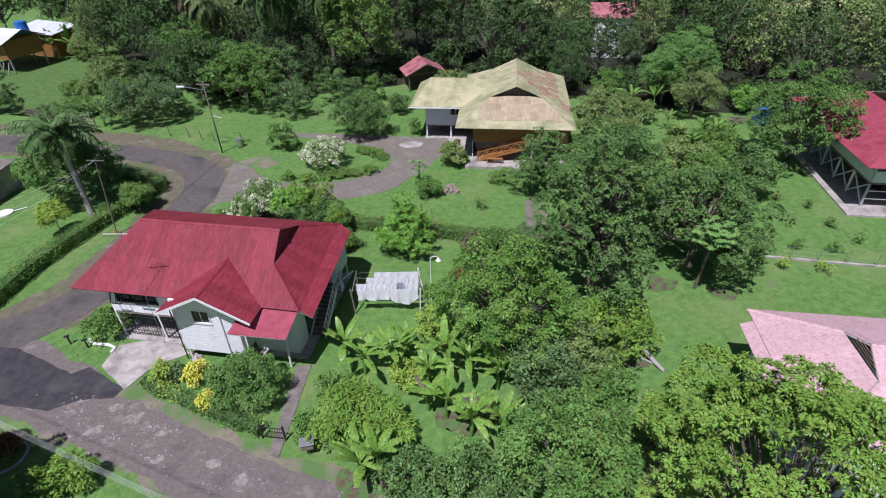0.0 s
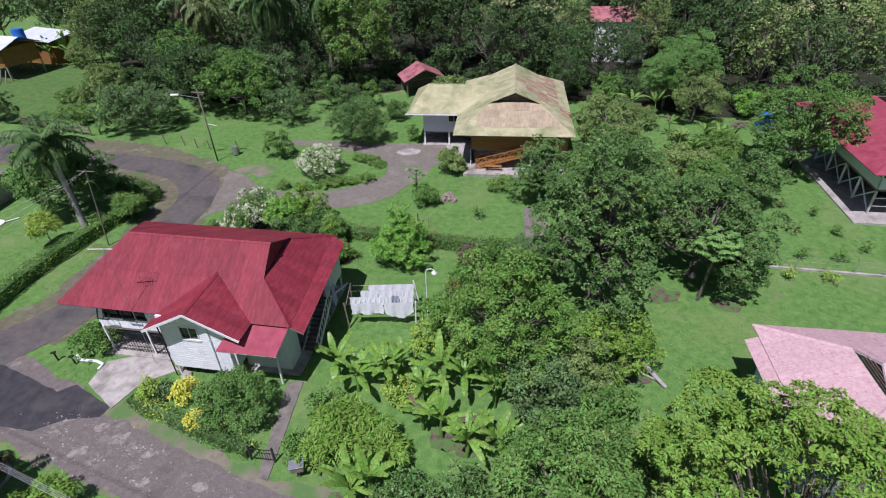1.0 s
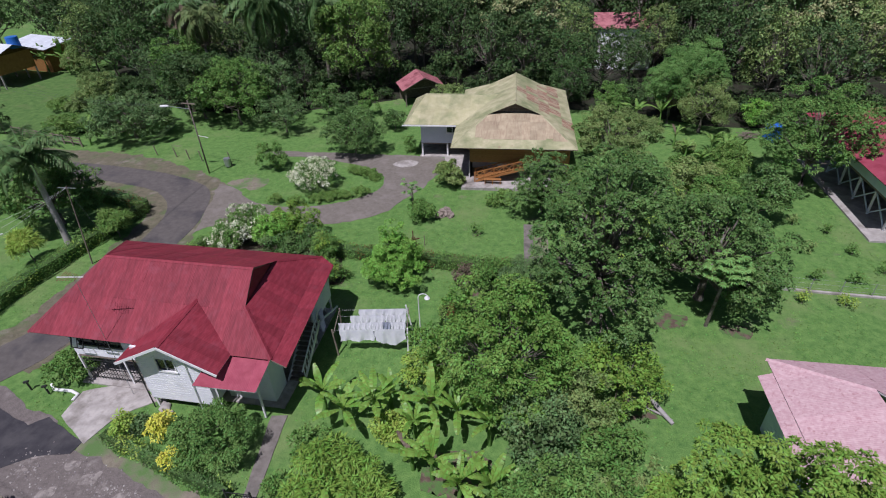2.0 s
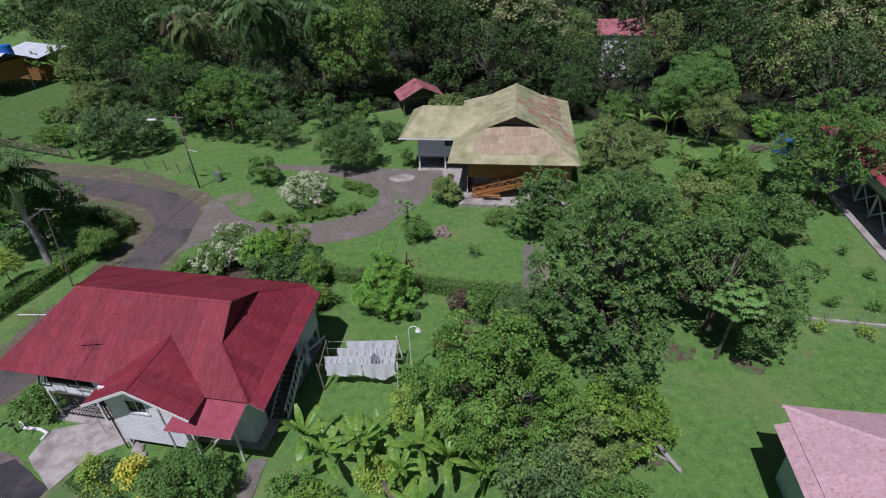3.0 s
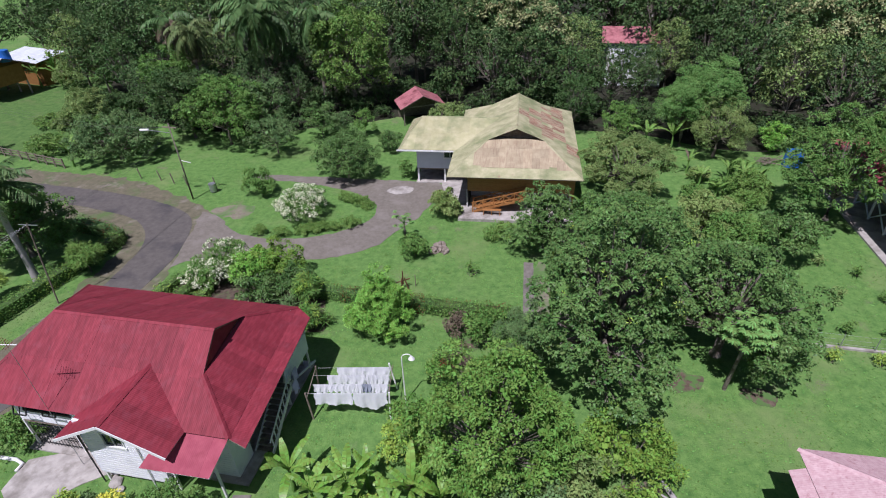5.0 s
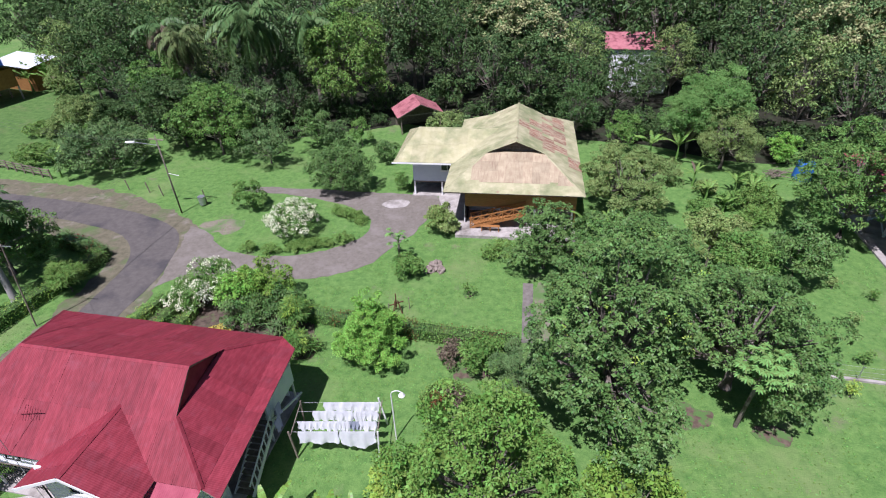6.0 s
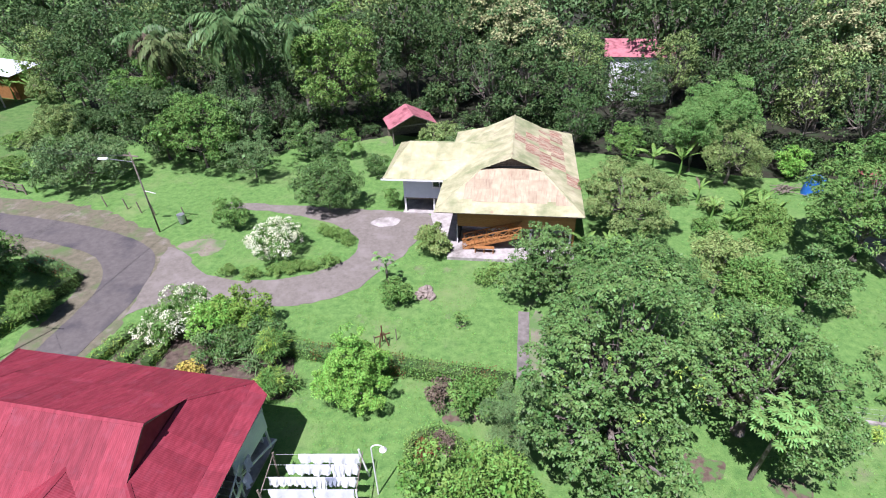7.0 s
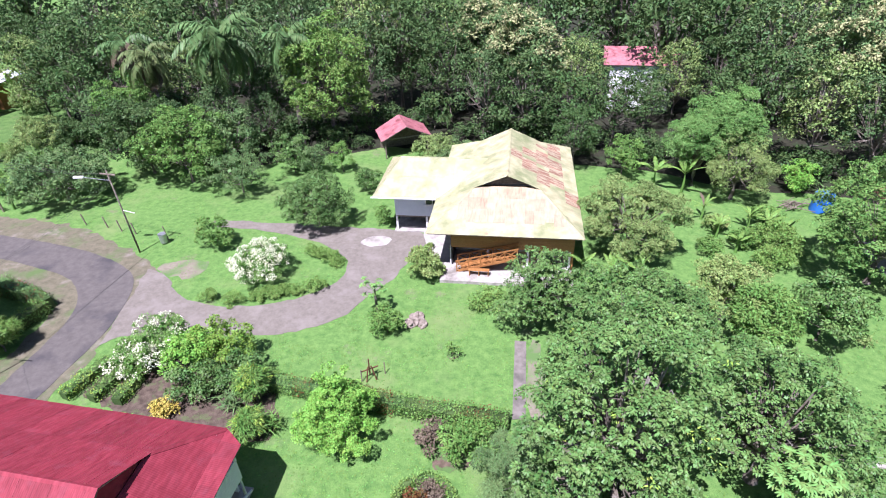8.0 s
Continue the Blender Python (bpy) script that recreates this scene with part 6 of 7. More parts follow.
# clothes lines and the washing on them
lines = thing("clothes_line", -5.2, 30.9, 0, 0, "wooden clothes-line frame with four wires", "clothes line")
for x, y, lx in ((2.3, -1.2, 0.1), (2.5, 1.2, -0.35), (-2.5, -1.2, -0.15), (-2.6, 1.0, 0.1)):
    bar("post", (x, y, -0.05), (x + lx, y, 2.35), 0.09, M["old_wood"] if x < 0 else M["white_paint"], lines)
for x in (-2.55, 2.35):
    bar("crossbar", (x, -1.25, 2.1), (x, 1.25, 2.1), 0.045, M["old_wood"], lines)
for y in (-1.0, -0.3, 0.45, 1.1):
    bar("wire", (-2.55, y, 2.08), (2.35, y, 2.08), 0.012, M["white_cable"], lines, sides=6)


def washing(x0, x1, y, drop, label, material, seed, sag=0.1, name="laundry"):
    """Cloth folded over a line, hanging in soft folds."""
    g = np.random.default_rng(seed)
    n, m = 26, 9
    vs, fs = [], []
    ph = g.uniform(0, 6)
    for side in (-1, 1):
        for i in range(n + 1):
            s = i / n
            for j in range(m + 1):
                h = j / m
                low = drop * (1 if side < 0 else 0.75) * (1 + sag * math.sin(math.pi * s) + 0.04 * math.sin(9 * s + ph))
                f = 0.05 * math.sin(14 * s + ph + h) * h + 0.03 * math.sin(31 * s + 2 * ph) * h
                vs.append((x0 + (x1 - x0) * s + 0.03 * math.sin(7 * h + ph), y + side * (0.02 + 0.06 * h) + f, 2.1 - low * h))
    w = m + 1
    for k in range(2):
        o = k * (n + 1) * w
        for i in range(n):
            for j in range(m):
                fs.append((o + i * w + j, o + (i + 1) * w + j, o + (i + 1) * w + j + 1, o + i * w + j + 1))
    ob = new(name, from_np(name, vs, fs, material, True))
    ob.matrix_world = pose(-5.2, 30.9, 0)
    return tagged(ob, label, "laundry", "washing on the line")


washing(-2.2, 0.1, -1.0, 0.9, "white bed sheet hanging over the line", M["cloth"], 1, 0.02)
washing(0.15, 2.2, -1.0, 0.85, "white bed sheet sagging on the line", M["cloth"], 2, 0.6)
for k, (a, b, d, mm) in enumerate(((-2.4, -1.5, 0.62, "cloth"), (-1.55, -0.75, 0.55, "cloth"), (-0.8, 0.1, 0.68, "cloth"), (0.05, 0.6, 0.95, "cloth"), (0.65, 1.2, 0.6, "grey_cloth"), (1.2, 2.2, 0.66, "cloth"))):
    washing(a, b, -0.3, d, "grey-blue garment drying on the line" if mm == "grey_cloth" else "white garment drying on the line", M[mm], 10 + k, 0.12)
for k, (a, b, d) in enumerate(((-1.7, -0.5, 0.66), (-0.55, 0.7, 0.75), (0.75, 1.4, 0.95), (1.3, 2.2, 0.7))):
    washing(a, b, 0.45, d, "white garment drying on the line", M["cloth"], 20 + k, 0.15)
for k, (a, b, d) in enumerate(((-1.2, 0.5, 0.6), (0.45, 2.15, 0.72))):
    washing(a, b, 1.1, d, "white cloth drying on the back line", M["cloth"], 30 + k, 0.2)
for k, (x, y) in enumerate(((-8.6, 30.3), (-8.9, 31.3))):
    ob = washing(-0.3, 0.3, 0, 0.8, "pale lilac garment hung beside the house", M["lilac_cloth"], 40 + k)
    ob.matrix_world = pose(x, y, 0.6, 0, 0, 80)

# utility pole with its lamp and cables
pole = thing("utility_pole", -27.5, 59.25, 0, 0, "weathered utility pole with a street lamp arm", "utility pole")
part("pole", beam(bmesh.new(), (0, 0, -0.1), (-0.1, 0, 8.6), 0.17, 0.12, 12), M["bark"], pole, smooth=True)
bar("lamp_arm", (-0.1, 0, 7.6), (-2.2, -0.3, 8.1), 0.06, M["metal"], pole, sides=8)
part("lamp_head", box(bmesh.new(), -3.0, -2.1, -0.42, -0.18, 8.02, 8.2, 0.04), M["white_paint"], pole, "pale street lamp head")
bar("crossarm", (-0.9, 0.2, 8.2), (0.7, -0.2, 8.2), 0.1, M["old_wood"], pole)
bar("bracket", (0, 0, 4.6), (1.1, -0.2, 4.4), 0.05, M["white_paint"], pole)
bin_ = thing("rubbish_bin", -25.8, 60.85, 0, 0, "grey metal rubbish bin held on a post", "bin")
bb = bmesh.new()
bmesh.ops.create_cone(bb, cap_ends=True, segments=16, radius1=0.34, radius2=0.4, depth=0.95, matrix=Matrix.Translation((0, 0, 0.62)))
part("drum", bb, M["metal"], bin_, smooth=False)
bar("stake", (0.45, 0.1, -0.05), (0.2, 0.2, 1.8), 0.07, M["old_wood"], bin_)
for h in (0.35, 0.9):
    bar("strap", (-0.38, -0.02, h), (0.4, 0.05, h), 0.05, M["black_metal"], bin_)


def cable(a, b, sag, material, label, r=0.012):
    a, b = Vector(a), Vector(b)
    pts = [a.lerp(b, s) - Vector((0, 0, 4 * sag * s * (1 - s))) for s in np.linspace(0, 1, 14)]
    ob = new("cable", from_np("cable", *tube_mesh("c", pts, [r] * 14, None, 5), material, True))
    return tagged(ob, label, "cable", "overhead cables")


for k in range(3):
    cable((-27.9 + 0.4 * k, 59.3, 8.2), (-60, 72 + k, 7.6), 1.2, M["cable"], "thin dark overhead power cable", 0.009)
for k in range(3):
    cable((-27.5, 59.2, 8.0 - 0.25 * k), (-30.8, 41.8, 7.35 - 0.05 * k), 0.8, M["cable"], "thin dark service cable", 0.008)
for k in range(4):
    cable((-45.0, 24.6 - 0.065 * k, 8.3 - 0.01 * k), (6.0, 3.2 - 0.065 * k, 8.3 - 0.01 * k), 0.35, M["white_cable"], "pale overhead power cable above the road", 0.0055)
mast2 = thing("service_pole", -31.44, 41.5, 0, 0, "slim service pole with cable brackets by the hedge", "utility pole")
part("pole", beam(bmesh.new(), (0, 0, -0.1), (0.7, 0.2, 7.5), 0.12, 0.09, 10), M["old_wood"], mast2)
bar("crossarm", (-0.1, 0.3, 7.35), (1.5, 0.1, 7.35), 0.05, M["metal"], mast2)
for k in range(3):
    cable((-30.8, 41.7, 7.37), (-40 - 2 * k, 33 + 2.5 * k, 3.4), 0.5, M["white_cable"], "pale service cable to the pole", 0.007)
cable((-30.8, 41.7, 7.3), (-22.0, 33.0, 5.8), 0.2, M["cable"], "thin service cable to the house", 0.006)
mast = thing("antenna_mast", -20.48, 26.5, 0, -11, "tall thin mast carrying a television antenna", "antenna")
part("mast", beam(bmesh.new(), (0, 0, -0.05), (0, 0, 9.7), 0.035, 0.025, 8), M["metal"], mast)
bar("boom", (-0.9, -0.2, 9.52), (0.5, 0.1, 9.47), 0.04, M["white_paint"], mast)
for k in range(7):
    x = -0.75 + k * 0.16
    bar("element", (x - 0.08, 0.4 - 0.03 * k, 9.5), (x + 0.08, -0.5 + 0.03 * k, 9.5), 0.025, M["red_roof"], mast, sides=6)

# gate, mailbox, bollards, kerbs before the house
gate = thing("garden_gate", -11.0, 18.85, 0, -8, "small black iron garden gate", "gate")
for x in (-0.75, 0.65):
    bar("gate_post", (x, 0, -0.05), (x, 0, 1.25), 0.09, M["black_metal"], gate)
for k in range(9):
    bar("gate_bar", (-0.62 + k * 0.15, 0, 0.15), (-0.62 + k * 0.15, 0, 1.05), 0.025, M["black_metal"], gate, sides=6)
for z in (0.2, 1.0):
    bar("gate_rail", (-0.7, 0, z), (0.62, 0, z), 0.04, M["black_metal"], gate)
mb = thing("mailbox", -8.8, 17.85, 0, 12, "dark weathered wooden letter box on a post", "mailbox")
bar("post", (0, 0, -0.05), (0, 0, 0.7), 0.12, M["old_wood"], mb)
part("box", box(bmesh.new(), -0.35, 0.35, -0.25, 0.25, 0.65, 1.1, 0.02), M["old_wood"], mb)
part("lid", box(bmesh.new(), -0.4, 0.4, -0.3, 0.3, 1.09, 1.14, 0.015), M["metal"], mb, "grey metal lid")
for k, (x, y) in enumerate(((-27.55, 27.05), (-26.1, 26.65))):
    bo = thing("bollard", x, y, 0, 15, "short black iron post on the grass", "bollard", "black posts by the lane")
    part("shaft", beam(bmesh.new(), (0, 0, -0.05), (-0.03, 0, 0.75), 0.12, 0.12, 10), M["black_metal"], bo)
    part("cap", beam(bmesh.new(), (-0.2, 0, 0.74), (0.12, 0, 0.79), 0.12), M["black_metal"], bo)
kb = thing("kerb", -24.2, 26.3, 0, 0, "low white-painted curved kerb by the apron", "kerb")
part("edging", from_np("edging", *tube_mesh("k", [(-2.2, 1.1, 0.08), (-1.7, 0.65, 0.1), (-0.5, 0.5, 0.1), (0.1, 0.2, 0.1), (0.0, -0.3, 0.08)], [0.11] * 5, None, 8), M["white_paint"], True), None, kb)
for k, (x, y, w) in enumerate(((-17.9, 25.3, 0.6), (-17.4, 24.9, 0.4), (-18.3, 25.8, 0.5))):
    bm = bmesh.new()
    bmesh.ops.create_icosphere(bm, subdivisions=2, radius=w * 0.6)
    for v in bm.verts:
        v.co *= 1 + 0.35 * noise.noise(v.co * 3 + Vector((k, 0, 0)))
        v.co.z *= 0.5
    tagged(part("stone", bm, M["concrete"], None, smooth=False), "pale broken concrete block beside the apron", "stone").matrix_world = pose(x, y, 0.1)


def rock(x, y, r, seed, label="reddish-brown lawn rock", m="rock"):
    bm = bmesh.new()
    bmesh.ops.create_icosphere(bm, subdivisions=3, radius=r)
    for v in bm.verts:
        v.co *= 1 + 0.6 * noise.noise(v.co * (1.8 / r) + Vector((seed, 0, 0))) + 0.3 * noise.noise(v.co * (4.5 / r))
        v.co.z = max(v.co.z * 0.75, -r * 0.4)
    ob = part("rock", bm, M[m], None)
    ob.matrix_world = pose(x, y, r * 0.25)
    return tagged(ob, label, "rock")


rock(-0.35, 48.75, 0.58, 1, "rough reddish-brown rock on the lawn")
rock(-0.9, 48.2, 0.42, 2, "rough reddish-brown rock on the lawn")
rock(0.1, 48.2, 0.42, 3, "rough reddish-brown rock on the lawn")
# wooden stand on the lawn
st = thing("plant_stand", -3.15, 42.8, 0, 20, "reddish wooden plant stand on the lawn", "plant stand")
for x, y in ((-0.35, -0.3), (0.35, -0.3), (0, 0.35)):
    bar("leg", (x, y, -0.03), (x * 0.3, y * 0.3, 1.2), 0.07, M["dark_rail"], st)
bar("bar", (-0.6, 0, 0.8), (0.6, 0.1, 0.85), 0.07, M["dark_rail"], st)
bar("upright", (0, 0, 0.5), (0, 0, 1.8), 0.08, M["dark_rail"], st)
for k, (x, y) in enumerate(((-3.7, 42.5), (-2.2, 43.2))):
    sk = thing("stake", x, y, 0, 0, "thin wooden garden stake", "stake", "garden stakes")
    part("shaft", beam(bmesh.new(), (0, 0, -0.05), (0, 0, 1.1), 0.06), M["old_wood"], sk)
# fallen log and brush
lg = thing("fallen_log", 12.3, 24.6, 0, 0, "pale bare fallen log on the grass", "log")
part("trunk", from_np("trunk", *tube_mesh("l", [(-0.6, 1.1, 0.9), (-0.2, 0.4, 0.55), (0.3, -0.5, 0.3), (0.7, -1.2, 0.15)], [0.09, 0.13, 0.15, 0.12], None, 8), M["palm_bark"], True), None, lg)
part("branch", from_np("branch", *tube_mesh("l", [(-0.7, 0.3, 0.1), (0.1, -0.4, 0.15), (0.8, -0.9, 0.1)], [0.05, 0.07, 0.04], None, 6), M["palm_bark"], True), None, lg)
SOILS = (((16.0, 32.6), 1.4, "reddish mulch under the mango"), ((20.2, 31.2), 1.1, "reddish mulch by the papaya"), ((11.2, 24.6), 1.2, "bare soil beside the log"), ((2.5, 36.2), 1.2, "bare soil bed by the shrubs"), ((2.5, 44.8), 0.45, "bare ring of soil round a seedling"), ((0.2, 20.6), 2.3, "bare brown soil under the bananas"), ((-5.6, 15.9), 1.6, "bare brown soil by the road"))
soil = mat("mulch", (0.085, 0.058, 0.042), (0.155, 0.115, 0.085), 2.5, stain=(0.085, 0.165, 0.045), stain_scale=1.9, stain_lo=0.44, stain_hi=0.54, rough=0.95, bump=0.5, bump_scale=12, bump_dist=0.06)
for k, ((x, y), r, lb) in enumerate(SOILS):
    flat_area("bare_soil", [(x + r * math.cos(a), y + 0.7 * r * math.sin(a)) for a in np.linspace(0, 6.28, 9)[:-1]], 0.018 + 0.0015 * k, soil, lb, "bare ground", r * 0.16, 60 + k, 2, step=0.3)
flat_area("flower_bed", [(-23.4, 41.4), (-22.0, 44.9), (-19.5, 46.2), (-14.0, 46.0), (-11.2, 43.0), (-8.6, 40.6), (-8.2, 38.0), (-10.4, 37.4), (-14.0, 38.8), (-18.6, 39.9)], 0.022,
          mat("bed_soil", (0.060, 0.042, 0.032), (0.125, 0.094, 0.070), 2.5, stain=(0.095, 0.115, 0.050), stain_scale=1.4, stain_lo=0.52, stain_hi=0.64, rough=0.95, bump=0.5, bump_scale=12, bump_dist=0.06),
          "dark brown soil of the flower bed under shrubs", "flower bed", 0.3, 90, 2, step=0.4)
# fence on the far lawn
fe = thing("wire_fence", 25.4, 35.9, 0, 0, "low wire fence on a concrete strip between lawns", "fence")
d = Vector((40, 33.0, 0)) - Vector((25.4, 35.9, 0))
part("strip", beam(bmesh.new(), (0, 0, 0.05), d + Vector((0, 0, 0.05)), 0.22, 0.2), M["concrete"], fe, "low concrete strip")
for k in range(8):
    q = d * (k / 7)
    bar("fence_post", q, q + Vector((0, 0, 1.25)), 0.06, M["metal"], fe, sides=8)
for z in (0.4, 0.8, 1.2):
    bar("wire", Vector((0, 0, z)), d + Vector((0, 0, z)), 0.012, M["metal"], fe, sides=5)
f2 = thing("rail_fence", -59.5, 73.0, 0, 0, "dark wooden rail fence by the lane", "fence")
d2 = Vector((12.2, -4.9, 0))
for k in range(9):
    q = d2 * (k / 8)
    bar("fence_post", q - Vector((0, 0, 0.05)), q + Vector((0, 0, 1.3)), 0.14, M["old_wood"], f2)
for z in (0.45, 0.8, 1.15):
    bar("rail", Vector((0, 0, z)), d2 + Vector((0, 0, z)), 0.06, M["old_wood"], f2, 0.12)
for k, (x, y) in enumerate(((-33.3, 64.1), (-29.6, 62.7), (-36.0, 64.8), (-31.4, 63.3))):
    sk = thing("fence_post", x, y, 0, 0, "leaning grey wooden fence post", "post", "loose fence posts")
    part("shaft", beam(bmesh.new(), (0, 0, -0.05), (-0.15, 0, 1.3), 0.09), M["old_wood"], sk)
# seedlings on the lawns
for k, (x, y, c) in enumerate(((30.4, 40.8, "leaf_olive"), (33.6, 40.3, "leaf_mid"), (26.2, 34.2, "leaf_gold"), (29.2, 33.7, "leaf_gold"), (28.7, 36.8, "leaf_mid"), (31.6, 36.4, "leaf_mid"), (31.2, 45.1, "leaf_olive"), (33.4, 43.6, "leaf_mid"), (2.5, 44.9, "leaf_mid"), (24.6, 34.9, "leaf_mid"), (34.5, 37.5, "leaf_mid"))):
    tree("seedling", x, y, lobes_for(0.5, 0.1, 0.95, 6, 700 + k), c, "small young plant set in the lawn", 700 + k, 22, 10, 0.25, 0.26, 0.3, 0.03, "plant", group="seedlings on the lawn")
# water tank and tarpaulin in the far garden, disc cover on the left lawn
tk = thing("barrel", 38.9, 64.6, 0, 0, "blue plastic water barrel at the wood's edge", "barrel")
bt_ = bmesh.new()
bmesh.ops.create_cone(bt_, cap_ends=True, segments=20, radius1=1.0, radius2=0.9, depth=1.9, matrix=Matrix.Translation((0, 0, 0.95)))
bmesh.ops.bevel(bt_, geom=bt_.edges[:], offset=0.05, segments=1, affect="EDGES")
part("body", bt_, M["blue_plastic"], tk)
part("lid", beam(bmesh.new(), (0, 0, 1.88), (0, 0, 2.05), 0.9, 0.7, 16), M["blue_plastic"], tk)
gb = np.random.default_rng(9)
br = thing("brush_pile", 36.6, 65.2, 0, 0, "pile of brown cut branches", "brush pile")
for k in range(30):
    p, q = gb.normal(size=3) * (0.9, 0.6, 0.2), gb.normal(size=3) * (0.9, 0.6, 0.3)
    bar("twig", (p[0], p[1], abs(p[2])), (q[0], q[1], abs(q[2]) + 0.3), 0.07, M["old_wood"], br, sides=5)
cv = thing("well_cover", -44.7, 45.7, 0, 0, "round white concrete cover on the lawn", "cover")
part("disc", beam(bmesh.new(), (0, 0, -0.02), (0, 0, 0.15), 1.5, 1.5, 24), M["white_paint"], cv)
bar("pipe", (0.7, 0.4, 0.1), (1.6, 1.1, 0.1), 0.12, M["white_paint"], cv, sides=8)
lw = thing("outbuilding", -50.0, 49.0, 0, -5, "pale rendered outbuilding at the lawn's edge", "building")
for a, b in (((-3, -2), (3, -2)), ((3, -2), (3, 3)), ((3, 3), (-3, 3)), ((-3, 3), (-3, -2))):
    wall("wall", a, b, 0, 2.6, M["concrete"], lw, boards=False)
deck("roof", [[(-3.5, -2.5, 2.62), (3.4, -2.5, 2.62), (3.4, 3.4, 3.0), (-3.5, 3.4, 3.0)]], M["old_concrete"], lw, 0.1)

# ---- orange houses with zinc roofs beyond the meadow ----
oh = thing("house", -78.6, 98.2, 0, -20, "orange timber houses on stilts under pale zinc roofs", "house")
o1 = [(-6, -3.5, 5.0), (5.5, -3.5, 5.0), (5.5, 1.0, 6.6), (-6, 1.0, 6.6)]
o2 = [(5.5, 5.0, 5.0), (-6, 5.0, 5.0), (-6, 1.0, 6.6), (5.5, 1.0, 6.6)]
od = deck("roof", [o1, o2], M["old_wood"], oh)
roof_plane(od, o1, M["zinc"], seed=80)
roof_plane(od, o2, M["zinc"], seed=81)
for a, b in (((-5, -2.5), (4.6, -2.5)), ((4.6, -2.5), (4.6, 4)), ((4.6, 4), (-5, 4)), ((-5, 4), (-5, -2.5))):
    wall("wall", a, b, 2.3, 5.2, M["orange_wall"], oh, boards=False)
for x in (-4.8, -1.6, 1.6, 4.5):
    for y in (-2.4, 3.9):
        bar("post", (x, y, -0.05), (x, y, 2.35), 0.2, M["concrete"], oh)
for k in range(8):
    bar("stake", (-4.4 + k * 1.25, -3.6, -0.05), (-3.5 + k * 1.25, -3.3, 2.1), 0.13, M["concrete"], oh)
ot = bmesh.new()
bmesh.ops.create_cone(ot, cap_ends=True, segments=18, radius1=1.0, radius2=0.95, depth=1.8, matrix=Matrix.Translation((3.6, 2.5, 6.6)))
part("water_tank", ot, M["blue_plastic"], oh, "blue plastic roof tank")
oh2 = thing("house", -76.4, 107.6, 0, -20, "brown timber house under a pale zinc roof", "house")
o3 = [(-5, -3, 4.6), (5.5, -3, 4.3), (5.5, 3, 5.0), (-5, 3, 5.3)]
od2 = deck("roof", [o3], M["old_wood"], oh2)
roof_plane(od2, o3, M["zinc"], seed=82)
for a, b in (((-4.4, -2), (4.4, -2)), ((4.4, -2), (4.4, 2.5)), ((4.4, 2.5), (-4.4, 2.5)), ((-4.4, 2.5), (-4.4, -2))):
    wall("wall", a, b, 0.0, 4.4, M["orange_wall"], oh2, boards=False)
# far house glimpsed between the trees
fh = thing("house", 29.4, 98.4, 0.0, -10, "white house with a red roof among the trees", "house")
f1 = [(-5, -3.4, 6.6), (6, -3.4, 6.6), (6, 1, 8.2), (-5, 1, 8.2)]
fd = deck("roof", [f1, [(6, 6, 6.2), (-5, 6, 6.2), (-5, 1, 8.2), (6, 1, 8.2)]], M["old_wood"], fh)
roof_plane(fd, f1, M["shed_roof"], seed=90)
for a, b in (((-4, -3), (5, -3)), ((5, -3), (5, 5)), ((5, 5), (-4, 5)), ((-4, 5), (-4, -3))):
    wall("wall", a, b, 0.0, 6.5, M["white_wall"], fh, boards=False)

# kerbed bed of the red bush across the road
bed = thing("bed_kerb", -26.3, 17.9, 0, 0, "pale curved concrete kerb round a garden bed", "kerb")
for k in range(9):
    a, b = (math.radians(-75 + 15 * j) for j in (k, k + 1))
    bar("kerb_stone", (1.3 * math.cos(a), 1.15 * math.sin(a), 0.06), (1.3 * math.cos(b), 1.15 * math.sin(b), 0.06), 0.14, M["concrete"], bed, 0.2)

# ---- loose stones and worn patches on the gravel road ----
sg = np.random.default_rng(11)
SPOTS = ((-24.0, 22.1, 0.55), (-20.0, 20.5, 0.60), (-22.0, 19.6, 0.60), (-21.6, 21.3, 0.50), (-17.8, 19.4, 0.55), (-18.8, 19.7, 0.40), (-17.4, 17.6, 0.40), (-12.0, 16.2, 0.70), (-24.1, 21.0, 0.35), (-20.9, 19.0, 0.25), (-14.0, 17.3, 0.45))
sv, sf = [], []
for k in range(1100):
    s = sg.random()
    c = np.array([-30 + 30 * s, 21.6 - 8.6 * s]) + sg.normal(size=2) * (1.2, 0.9)
    if k % 3:
        x, y, w = SPOTS[sg.integers(len(SPOTS))]
        c = np.array([x, y]) + sg.normal(size=2) * (w * 1.3, w * 0.8)
    r = 0.018 + 0.06 * sg.random() ** 3
    n0 = len(sv)
    ring = [(c[0] + r * math.cos(a) * sg.uniform(0.7, 1.2), c[1] + r * math.sin(a) * sg.uniform(0.7, 1.2), 0.02) for a in np.linspace(0, 6.28, 7)[:-1]]
    sv += ring + [(c[0] + (q[0] - c[0]) * 0.6, c[1] + (q[1] - c[1]) * 0.6, 0.03 + r * 0.5) for q in ring]
    for i in range(6):
        j = (i + 1) % 6
        sf.append((n0 + i, n0 + j, n0 + 6 + j, n0 + 6 + i))
    sf += [(n0 + 6, n0 + 7, n0 + 8, n0 + 9), (n0 + 6, n0 + 9, n0 + 10, n0 + 11)]
stones = new("stones", from_np("stones", sv, sf, mat("pale_stone", (0.17, 0.15, 0.14), (0.33, 0.305, 0.28), 3.0, rough=0.9, island=0.35)))
tagged(stones, "loose pale stones scattered on the gravel road", "stones", kind="stuff")
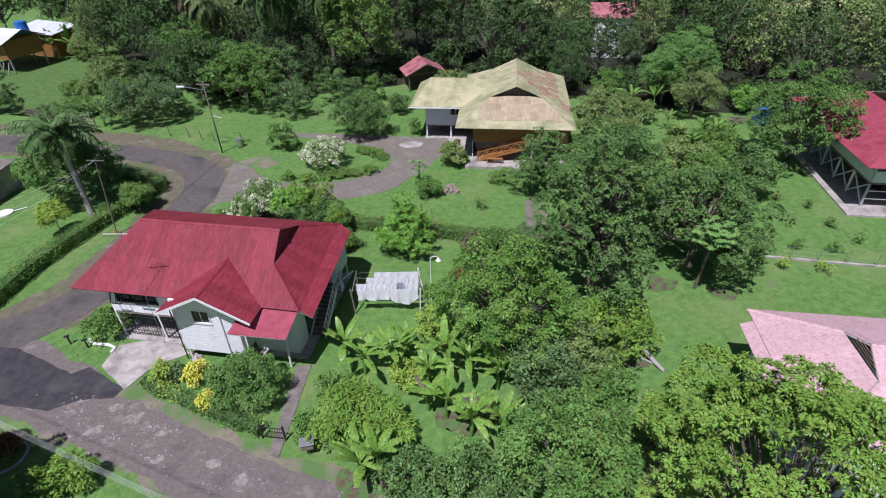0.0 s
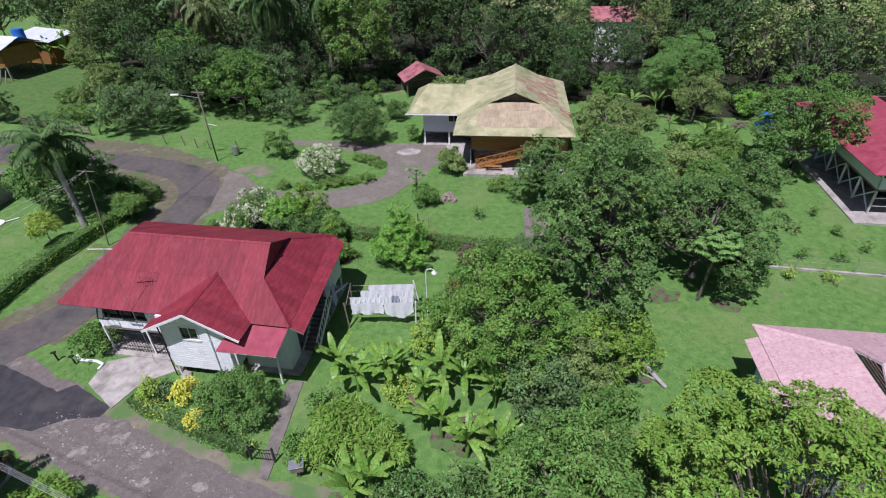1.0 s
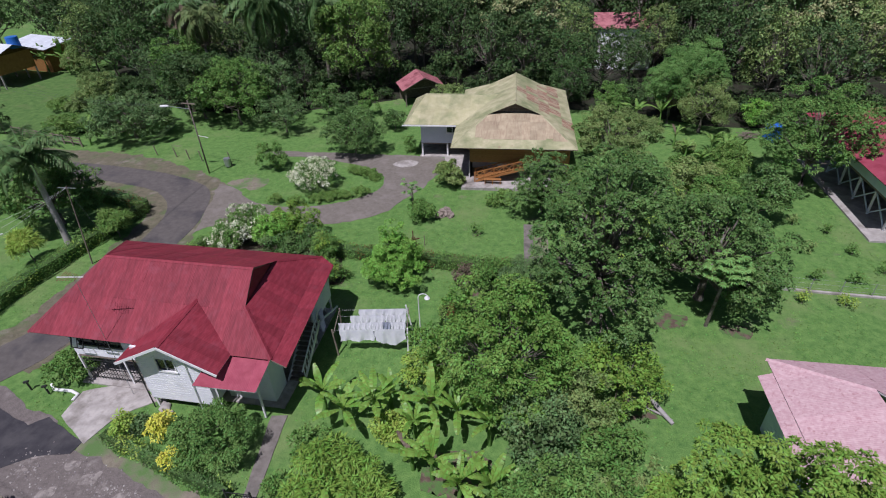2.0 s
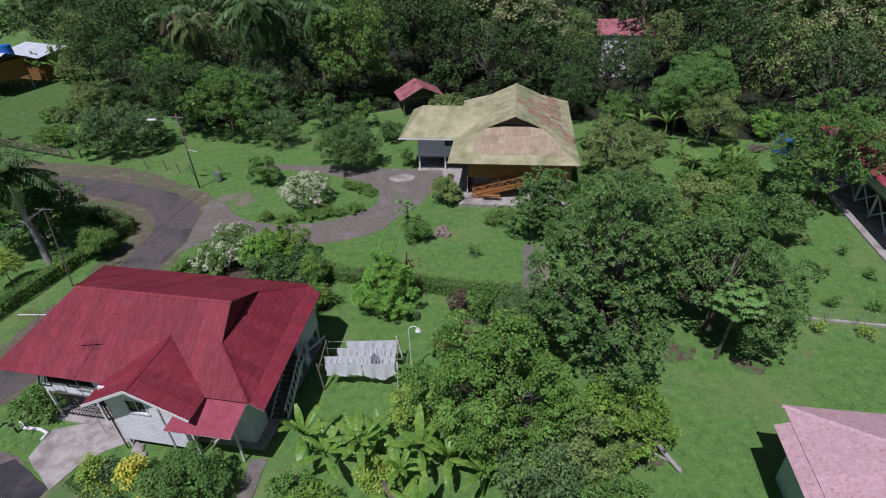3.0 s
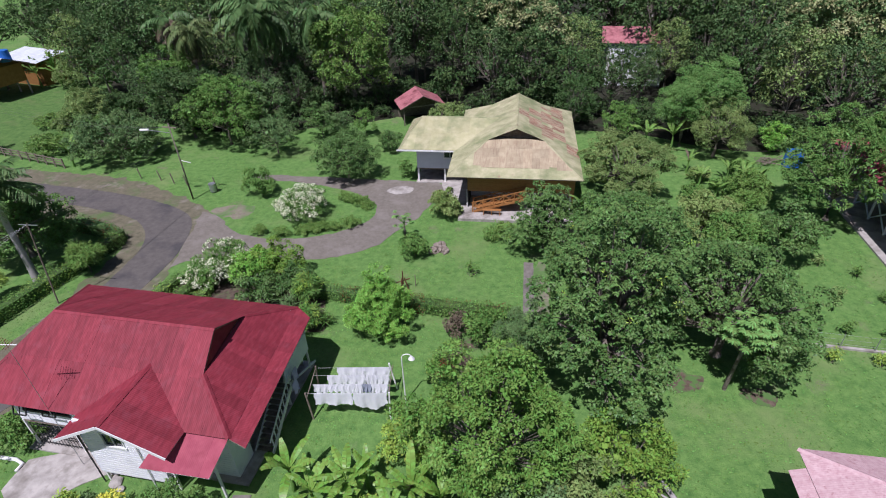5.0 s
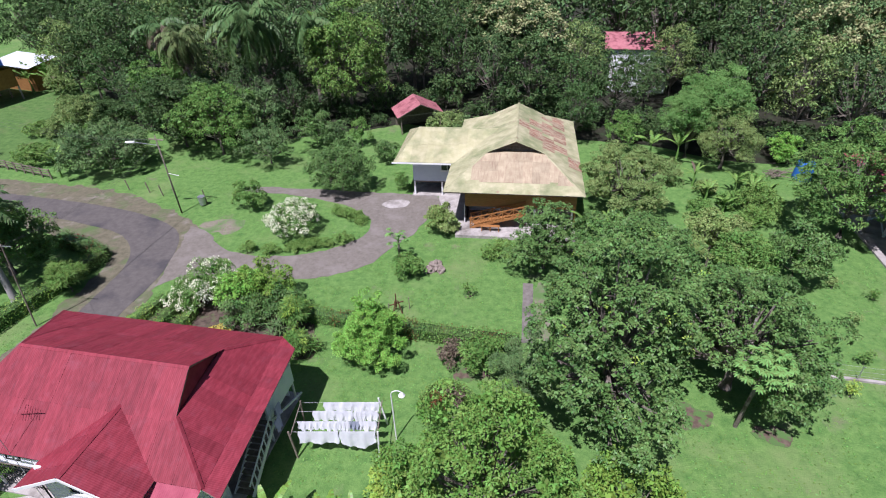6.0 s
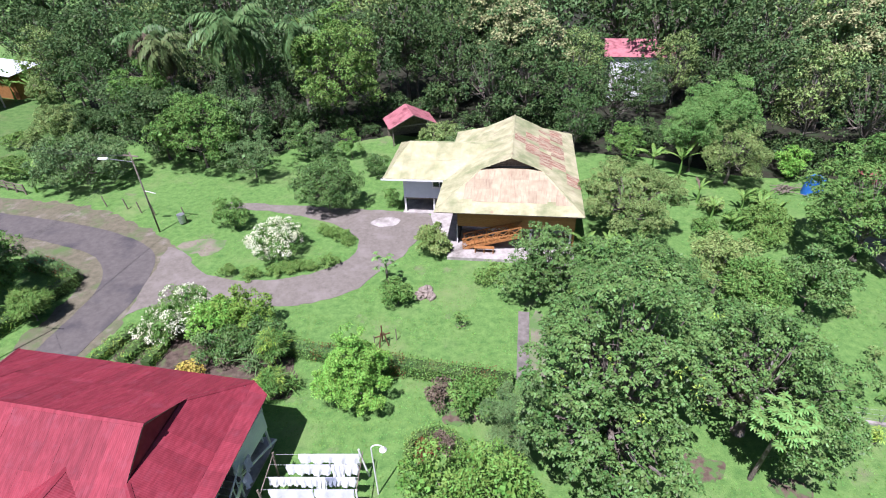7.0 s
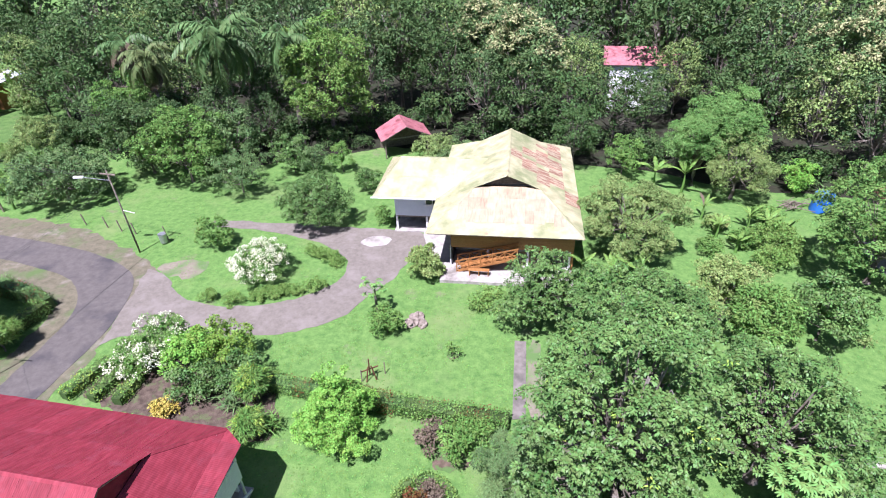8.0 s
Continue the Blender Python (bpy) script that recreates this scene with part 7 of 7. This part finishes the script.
pale = mat("broken_concrete", (0.22, 0.193, 0.172), (0.32, 0.285, 0.255), 3.0, stain=(0.165, 0.143, 0.128), stain_scale=2.0, stain_lo=0.45, stain_hi=0.58, rough=0.9, bump=0.6, bump_scale=18, bump_dist=0.04)
for k, (x, y, r) in enumerate(SPOTS):
    flat_area("worn_patch", [(x + r * math.cos(a) * sg.uniform(0.6, 1.3), y + 0.7 * r * math.sin(a) * sg.uniform(0.6, 1.3)) for a in np.linspace(0, 6.28, 9)[:-1]], 0.03 + 0.001 * k, pale,
              "pale broken patch in the gravel road", "road patch", r * 0.16, 80 + k, 1, step=0.2)

# ---- tufts of grass standing out of the lawns ----
tg = np.random.default_rng(21)
keep = []
for x0, x1, y0, y1, n in ((-12, 8, 24, 62, 17000), (8, 36, 14, 48, 14000), (-26, -4, 44, 80, 9000), (-46, -30, 28, 60, 6000), (-27, -10, 14, 30, 5000), (-56, -24, 60, 80, 6000), (22, 42, 48, 68, 5000)):
    keep.append(np.stack([tg.uniform(x0, x1, n), tg.uniform(y0, y1, n), np.zeros(n)], 1))
tp = np.concatenate(keep)
dens = np.array([noise.noise((p[0] * 0.35, p[1] * 0.35, 5)) for p in tp])
tp = tp[dens > -0.25]


def inside(poly, p):
    q = np.array([(v.x, v.y) for v in poly])
    r = np.roll(q, -1, 0)
    hit = np.zeros(len(p), bool)
    for (ax, ay), (bx, by) in zip(q, r):
        if abs(by - ay) > 1e-9:
            hit ^= ((ay > p[:, 1]) != (by > p[:, 1])) & (p[:, 0] < (bx - ax) * (p[:, 1] - ay) / (by - ay) + ax)
    return hit


for ob in [o for o in scene.objects if o.type == "MESH" and o.name.split(".")[0] in ("road", "driveway", "gravel_road", "road_patch", "apron", "garden_path", "front_path", "verge", "bare_soil", "soil_strip", "concrete_patch", "forest_floor")]:
    top = [v.co for v in ob.data.vertices][:len(ob.data.vertices) // 2]
    tp = tp[~inside(top, tp)]
a = tg.uniform(0, 6.28, len(tp))
td = unit(np.stack([np.cos(a), np.sin(a), tg.uniform(0.1, 0.4, len(tp))], 1))
tl = tg.uniform(0.07, 0.17, len(tp))
tufts = new("grass_tufts", from_np("grass_tufts", *leaf_quads(tp, td, unit(np.stack([tg.normal(size=len(tp)) * 0.25, tg.normal(size=len(tp)) * 0.25 - 0.2, np.ones(len(tp))], 1)), tl, tl * 0.6), M["blade"]))
tagged(tufts, "uneven tufts of grass on the lawns", "grass", kind="stuff")
